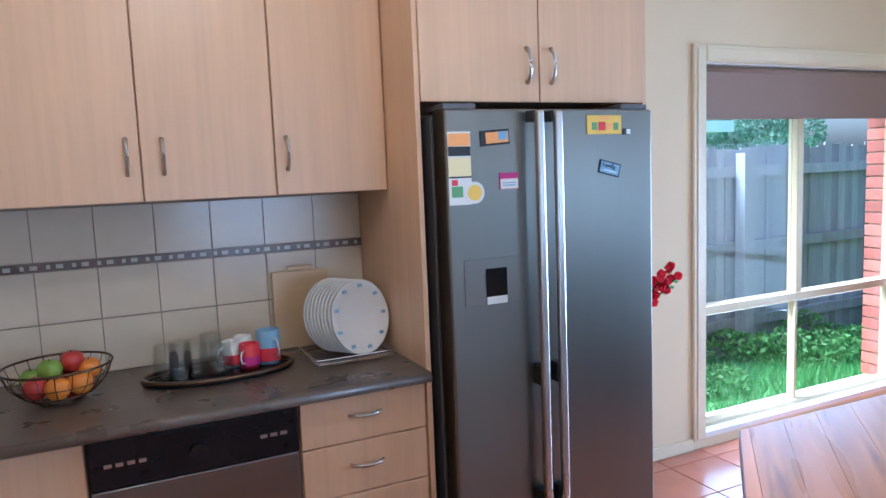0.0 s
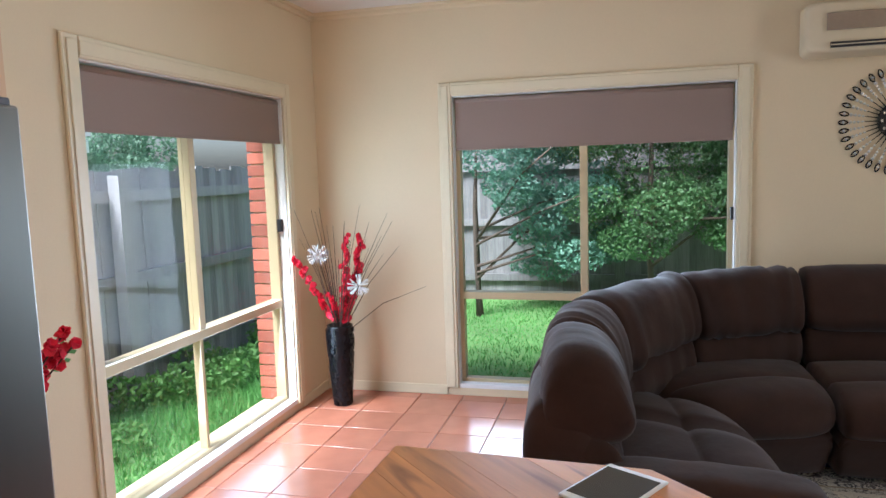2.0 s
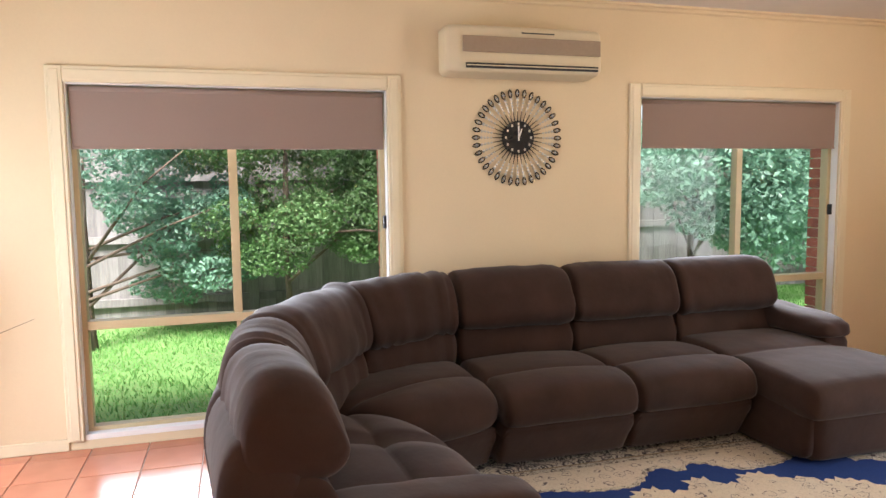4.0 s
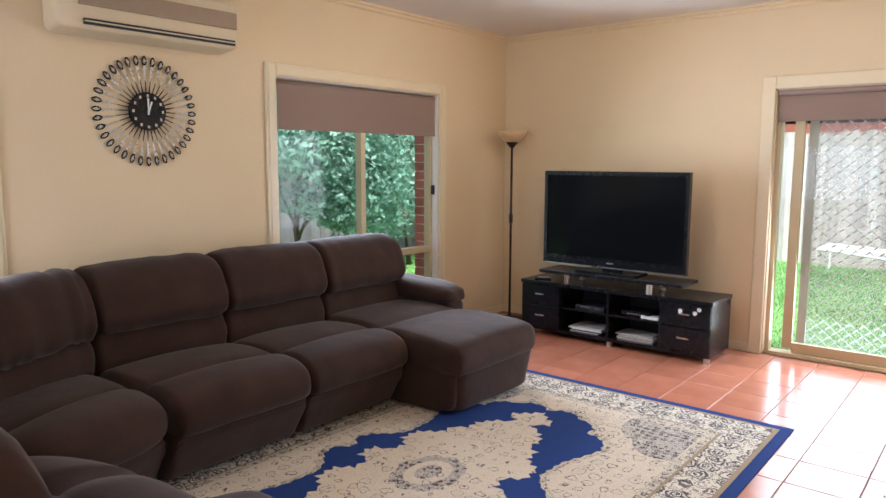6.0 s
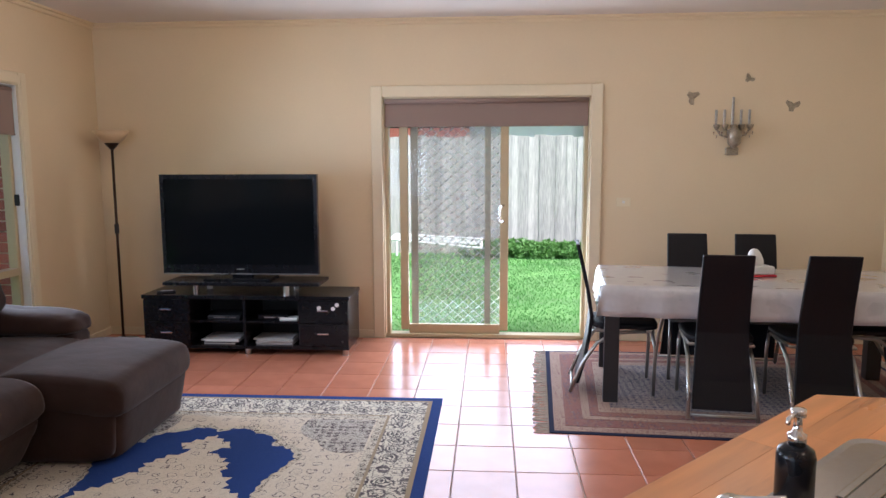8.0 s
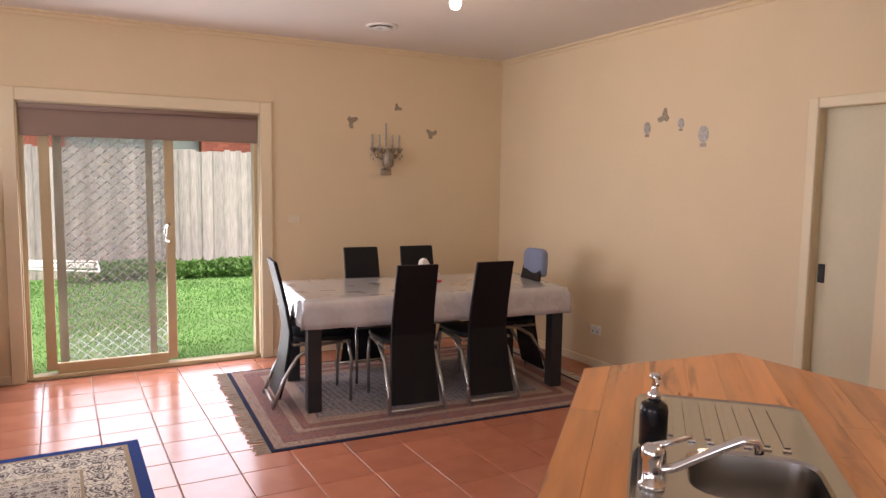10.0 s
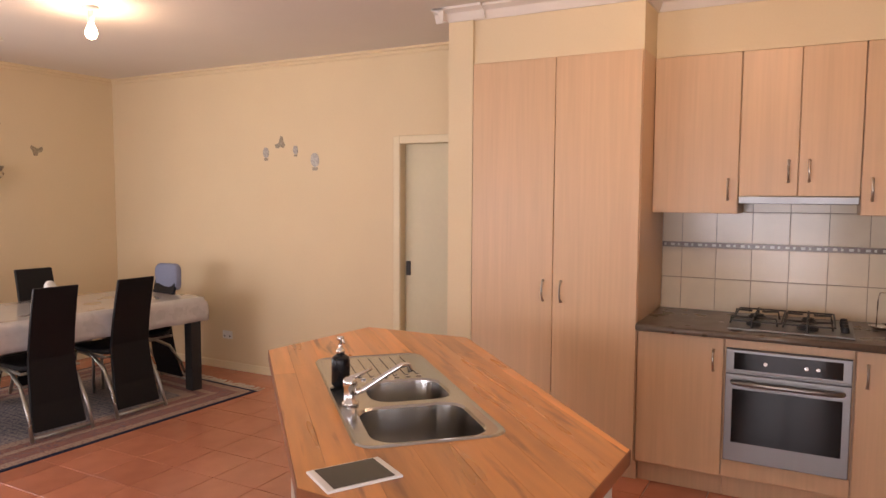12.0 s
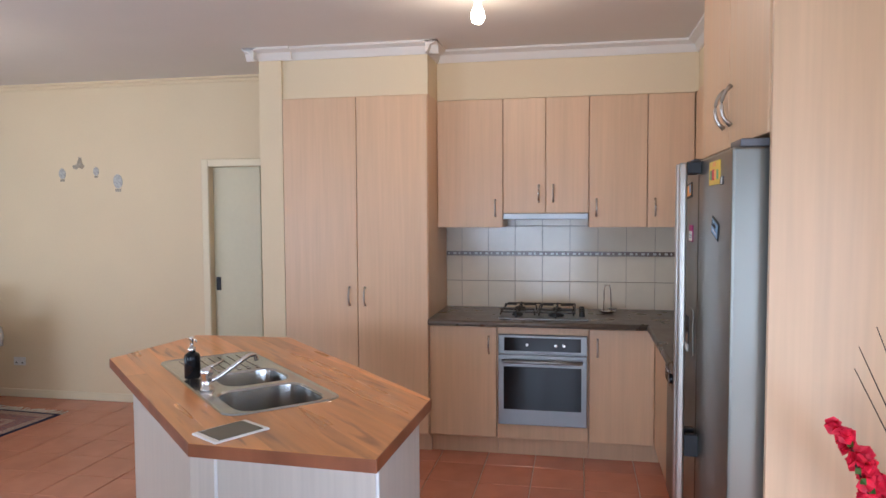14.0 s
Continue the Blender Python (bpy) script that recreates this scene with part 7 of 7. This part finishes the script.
def tufts(name, x0, x1, y0, y1, count, h, m, seed, label, z=GZ, wide=0.004):
    rv = np.random.RandomState(seed)
    c = np.stack([rv.uniform(x0, x1, count), rv.uniform(y0, y1, count), np.full(count, z)], 1)
    clump = 0.5 + 0.5 * np.sin(c[:, 0] * 3.1 + 1.7 * np.sin(c[:, 1] * 2.3)) * np.cos(c[:, 1] * 2.7)
    hh = h * rv.uniform(0.5, 1.2, count) * (0.6 + 0.8 * clump)
    a = rv.uniform(0, 6.28, count)
    w = np.stack([np.cos(a), np.sin(a), np.zeros(count)], 1) * wide
    lean = np.stack([rv.normal(0, 0.4, count), rv.normal(0, 0.4, count), np.ones(count)], 1) * hh[:, None]
    V = np.stack([c - w, c + w, c + lean], 1).reshape(-1, 3)
    me = bpy.data.meshes.new(name)
    me.from_pydata(V.tolist(), [], np.arange(count * 3).reshape(-1, 3).tolist())
    me.materials.append(m)
    return tagged(new(name, me), label, kind="stuff")


tufts("grass", 5.0, 10.5, 5.35, 6.7, 16000, 0.10, M_GRASS, 1, "long rough grass by the side fence", wide=0.006)
tufts("grass", 7.8, 12.0, -7.0, 6.0, 42000, 0.045, M_GRASS, 2, "lawn grass", wide=0.007)
tufts("grass", 1.0, 8.5, -9.4, -2.6, 60000, 0.03, M_GRASS, 3, "lawn grass", wide=0.007)
rw = random.Random(5)
leaf_mass("weeds", [(rw.uniform(5.4, 11.5), rw.uniform(6.0, 6.6), GZ + rw.uniform(0.05, 0.22), 0.25, 0.2, 0.13) for _ in range(46)], 9000, 0.03, M_WEED, None, 4, label="leafy weeds along the foot of the fence")
leaf_mass("weeds", [(rw.uniform(1.0, 4.5), rw.uniform(-9.3, -8.7), GZ + rw.uniform(0.05, 0.2), 0.35, 0.25, 0.16) for _ in range(26)], 6000, 0.045, M_WEED, None, 6, label="leafy weeds along the foot of the back fence")

# neighbouring house beyond the back fence
hs = thing("neighbour_house", at=(0, -13.0, GZ), label="red brick neighbouring house with pale eaves", category="house")
part("wall", boxb(-6, 1.9, -6, 0, 0, 2.62), M_BRICK, hs, "red brick wall")
part("wall", boxb(1.9, 4.6, -6, -0.3, 0, 2.62), M_WHITE, hs, "pale rendered wall")
part("wall", boxb(4.6, 12, -6, 0, 0, 2.5), M_BRICK, hs)
part("roof", prism(bmesh.new(), [(-6.5, -6.5), (12.5, -6.5), (12.5, 0.08), (-6.5, 0.08)], 2.75, 2.95), mat("grey_roof", (0.3, 0.29, 0.3), 0.8), hs, "grey eave and roof edge")
for r in range(8):
    for k in range(12):
        x = 1.9 - 0.24 * (k + 1) + (0.12 if r % 2 else 0)
        if x < -1.2:
            continue
        part("brick", boxb(x, min(x + 0.23, 1.9), 0.0, 0.01, 2.0 + r * 0.078, 2.0 + r * 0.078 + 0.068), M_BRICK, hs)
side = thing("neighbour_shed", at=(9.5, 12.0, GZ), label="pale house side with a white roof edge beyond the fence", category="house")
part("wall", boxb(-4, 3, 0, 5, 0, 2.25), M_WHITE, side)
part("roof", boxb(-4.3, 3.3, -0.4, 5.4, 2.25, 2.45), M_WHITE, side, "white roof edge")

# folded washing line frame on the back fence
wl = thing("washing_line", at=(5.0, -9.2, 0), label="white fold-down washing line frame with wires", category="washing line")
for (a, b_) in (((-0.75, 0.2, 0.12), (-0.75, 1.0, 0.05)), ((0.8, 0.2, 0.2), (0.8, 1.0, 0.2)), ((-0.75, 1.0, 0.05), (0.8, 1.0, 0.2)), ((-0.75, 0.2, 0.12), (0.8, 0.2, 0.2)), ((-0.75, 0.2, -0.2), (-0.75, 0.2, 0.12)), ((0.8, 0.2, -0.2), (0.8, 0.2, 0.2))):
    part("bar", tube(bmesh.new(), [a, b_], 0.022, 6), M_WHITE, wl, "white painted tube")
for i in range(6):
    part("wire", tube(bmesh.new(), [(-0.75, 0.3 + i * 0.12, 0.1), (0.8, 0.3 + i * 0.12, 0.2)], 0.006, 4), M_WHITE, wl)
bl = thing("toy_ball", at=(10.2, -1.45, GZ + 0.12), label="yellow ball lying on the lawn", category="ball")
part("ball", lathe(bmesh.new(), [(0.005, -0.12), (0.07, -0.1), (0.11, -0.04), (0.12, 0.01), (0.1, 0.07), (0.06, 0.105), (0.005, 0.12)], n=20), M_YEL, bl, "", True)

# ---- bricks seen in the window returns ----
def brick_return(plane, out, at, z0, z1, d0=0.135, d1=0.245):
    w = thing("brick_return", label="red brick edge outside the window")
    tagged(w, kind="structure")
    z = z0
    while z < z1:
        if out == "y":
            part("brick", boxb(at - 0.018, at - 0.002, plane + d0, plane + d1 + 0.01, z, z + 0.068, bevel=0.002, seg=1), M_BRICK, w)
        else:
            part("brick", boxb(plane + d0, plane + d1 + 0.01, at + 0.002, at + 0.018, z, z + 0.068, bevel=0.002, seg=1), M_BRICK, w)
        z += 0.078
    return w


brick_return(YN, "y", W1[1], 0.08, 2.03)
brick_return(XE, "x", W2[0], 0.08, 2.03)
brick_return(XE, "x", W3[0], 0.08, 2.03)

# ---- splashback tiles ----
M_STILE = mat("cream_wall_tile", (0.66, 0.58, 0.45), 0.16, scale=14, vary=0.03, bump=0.02, rand=0.03, spec=0.35)
M_BAND = mat("brown_border_tile", (0.16, 0.12, 0.1), 0.25, scale=60, vary=0.15)
M_BANDL = mat("border_inlay", (0.5, 0.47, 0.4), 0.3, scale=40, vary=0.1)
M_SGROUT = mat("wall_grout", (0.32, 0.26, 0.2), 0.8, scale=60, vary=0.1)
spw = tagged(put(boxb(XK, XK + 0.004, 2.987, YN, CT, 1.57), "splashback_grout", M_SGROUT), "dark joints behind the cream wall tiles", kind="structure")
spn = tagged(put(boxb(XK + 0.004, 3.34, YN - 0.004, YN, CT, 1.49), "splashback_grout", M_SGROUT), "dark joints behind the cream wall tiles", kind="structure")
rows = ((CT, 1.080), (1.083, 1.263), (1.295, 1.475), (1.478, 1.565))
ys = [2.989] + [3.103 + 0.1935 * i for i in range(10)]
for a, b_ in zip(ys, ys[1:]):
    for z0, z1 in rows:
        if z0 > 1.47 and not (3.3 < (a + b_) / 2 < 4.05):
            continue
        part("wall_tile", boxb(XK + 0.003, XK + 0.009, a + 0.0015, min(b_, YN - 0.01) - 0.0015, z0 + 0.001, z1 - 0.001, bevel=0.001, seg=1), M_STILE, spw)
xs = [3.338 - 0.1935 * i for i in range(12)]
for b_, a in zip(xs, xs[1:]):
    for z0, z1 in rows[:3]:
        part("wall_tile", boxb(a + 0.0015, b_ - 0.0015, YN - 0.009, YN - 0.003, z0 + 0.001, min(z1, 1.489) - 0.001, bevel=0.001, seg=1), M_STILE, spn)
part("border_strip", boxb(XK + 0.003, XK + 0.010, 2.989, YN - 0.01, 1.265, 1.293), M_BAND, spw, "brown patterned border tiles")
part("border_strip", boxb(XK + 0.02, 3.338, YN - 0.010, YN - 0.003, 1.265, 1.293), M_BAND, spn, "brown patterned border tiles")
for i in range(50):
    y = 3.0 + i * 0.039
    part("border_inlay", boxb(XK + 0.010, XK + 0.0112, y, y + (0.022 if i % 2 else 0.012), 1.272, 1.286), M_BANDL, spw)
for i in range(56):
    x = 3.32 - i * 0.039
    part("border_inlay", boxb(x - (0.022 if i % 2 else 0.012), x, YN - 0.0112, YN - 0.010, 1.272, 1.286), M_BANDL, spn)

# ---- floor tiles ----
floor = bpy.data.objects["floor"]
P, X0, Y0 = 0.305, 3.67, 0.01
tiles = []
i0, i1 = int((XW - X0) / P) - 1, int((XE - X0) / P) + 1
j0, j1 = int((YS - Y0) / P) - 1, int((YN - Y0) / P) + 1
for i in range(i0, i1 + 1):
    for j in range(j0, j1 + 1):
        a, b_, c, d = max(X0 + i * P, XW), min(X0 + (i + 1) * P, XE), max(Y0 + j * P, YS), min(Y0 + (j + 1) * P, YN)
        if b_ - a > 0.02 and d - c > 0.02:
            tiles.append((a, b_, c, d))
open_floor = lambda t: min(abs((t[0] + t[1]) / 2 - 4.2) + abs((t[2] + t[3]) / 2 + 0.6), abs((t[0] + t[1]) / 2 - 5.9) + abs((t[2] + t[3]) / 2 - 4.1) * 1.3, abs((t[0] + t[1]) / 2 - 2.4) * 0.8 + abs((t[2] + t[3]) / 2 - 3.2) * 1.3)
tiles.sort(key=open_floor)
shared = {}
G = 0.0028
for t in tiles[:300]:
    w, h = round(t[1] - t[0], 4), round(t[3] - t[2], 4)
    if (w, h) not in shared:
        me = bpy.data.meshes.new("floor_tile")
        bm = boxb(-w / 2 + G, w / 2 - G, -h / 2 + G, h / 2 - G, -0.012, 0.0, bevel=0.0018, seg=1)
        bm.to_mesh(me)
        bm.free()
        me.materials.append(M_TILE)
        shared[w, h] = me
    ob = new("floor_tile", shared[w, h])
    ob.parent = floor
    ob.matrix_basis = pose((t[0] + t[1]) / 2, (t[2] + t[3]) / 2, 0)
V, Fc = [], []
for t in tiles[300:]:
    k = len(V)
    a, b_, c, d = t[0] + G, t[1] - G, t[2] + G, t[3] - G
    e = 0.0018
    V += [(a, c, -0.012), (b_, c, -0.012), (b_, d, -0.012), (a, d, -0.012), (a, c, -e), (b_, c, -e), (b_, d, -e), (a, d, -e), (a + e, c + e, 0), (b_ - e, c + e, 0), (b_ - e, d - e, 0), (a + e, d - e, 0)]
    for lo in (0, 4):
        for q in range(4):
            Fc.append((k + lo + q, k + lo + (q + 1) % 4, k + lo + 4 + (q + 1) % 4, k + lo + 4 + q))
    Fc.append((k + 8, k + 9, k + 10, k + 11))
me = bpy.data.meshes.new("floor_tiles_far")
me.from_pydata(V, [], Fc)
me.materials.append(M_TILE)
ob = new("floor_tiles_far", me)
ob.parent = floor
tagged(ob, "terracotta floor tiles under the furniture", kind="stuff")
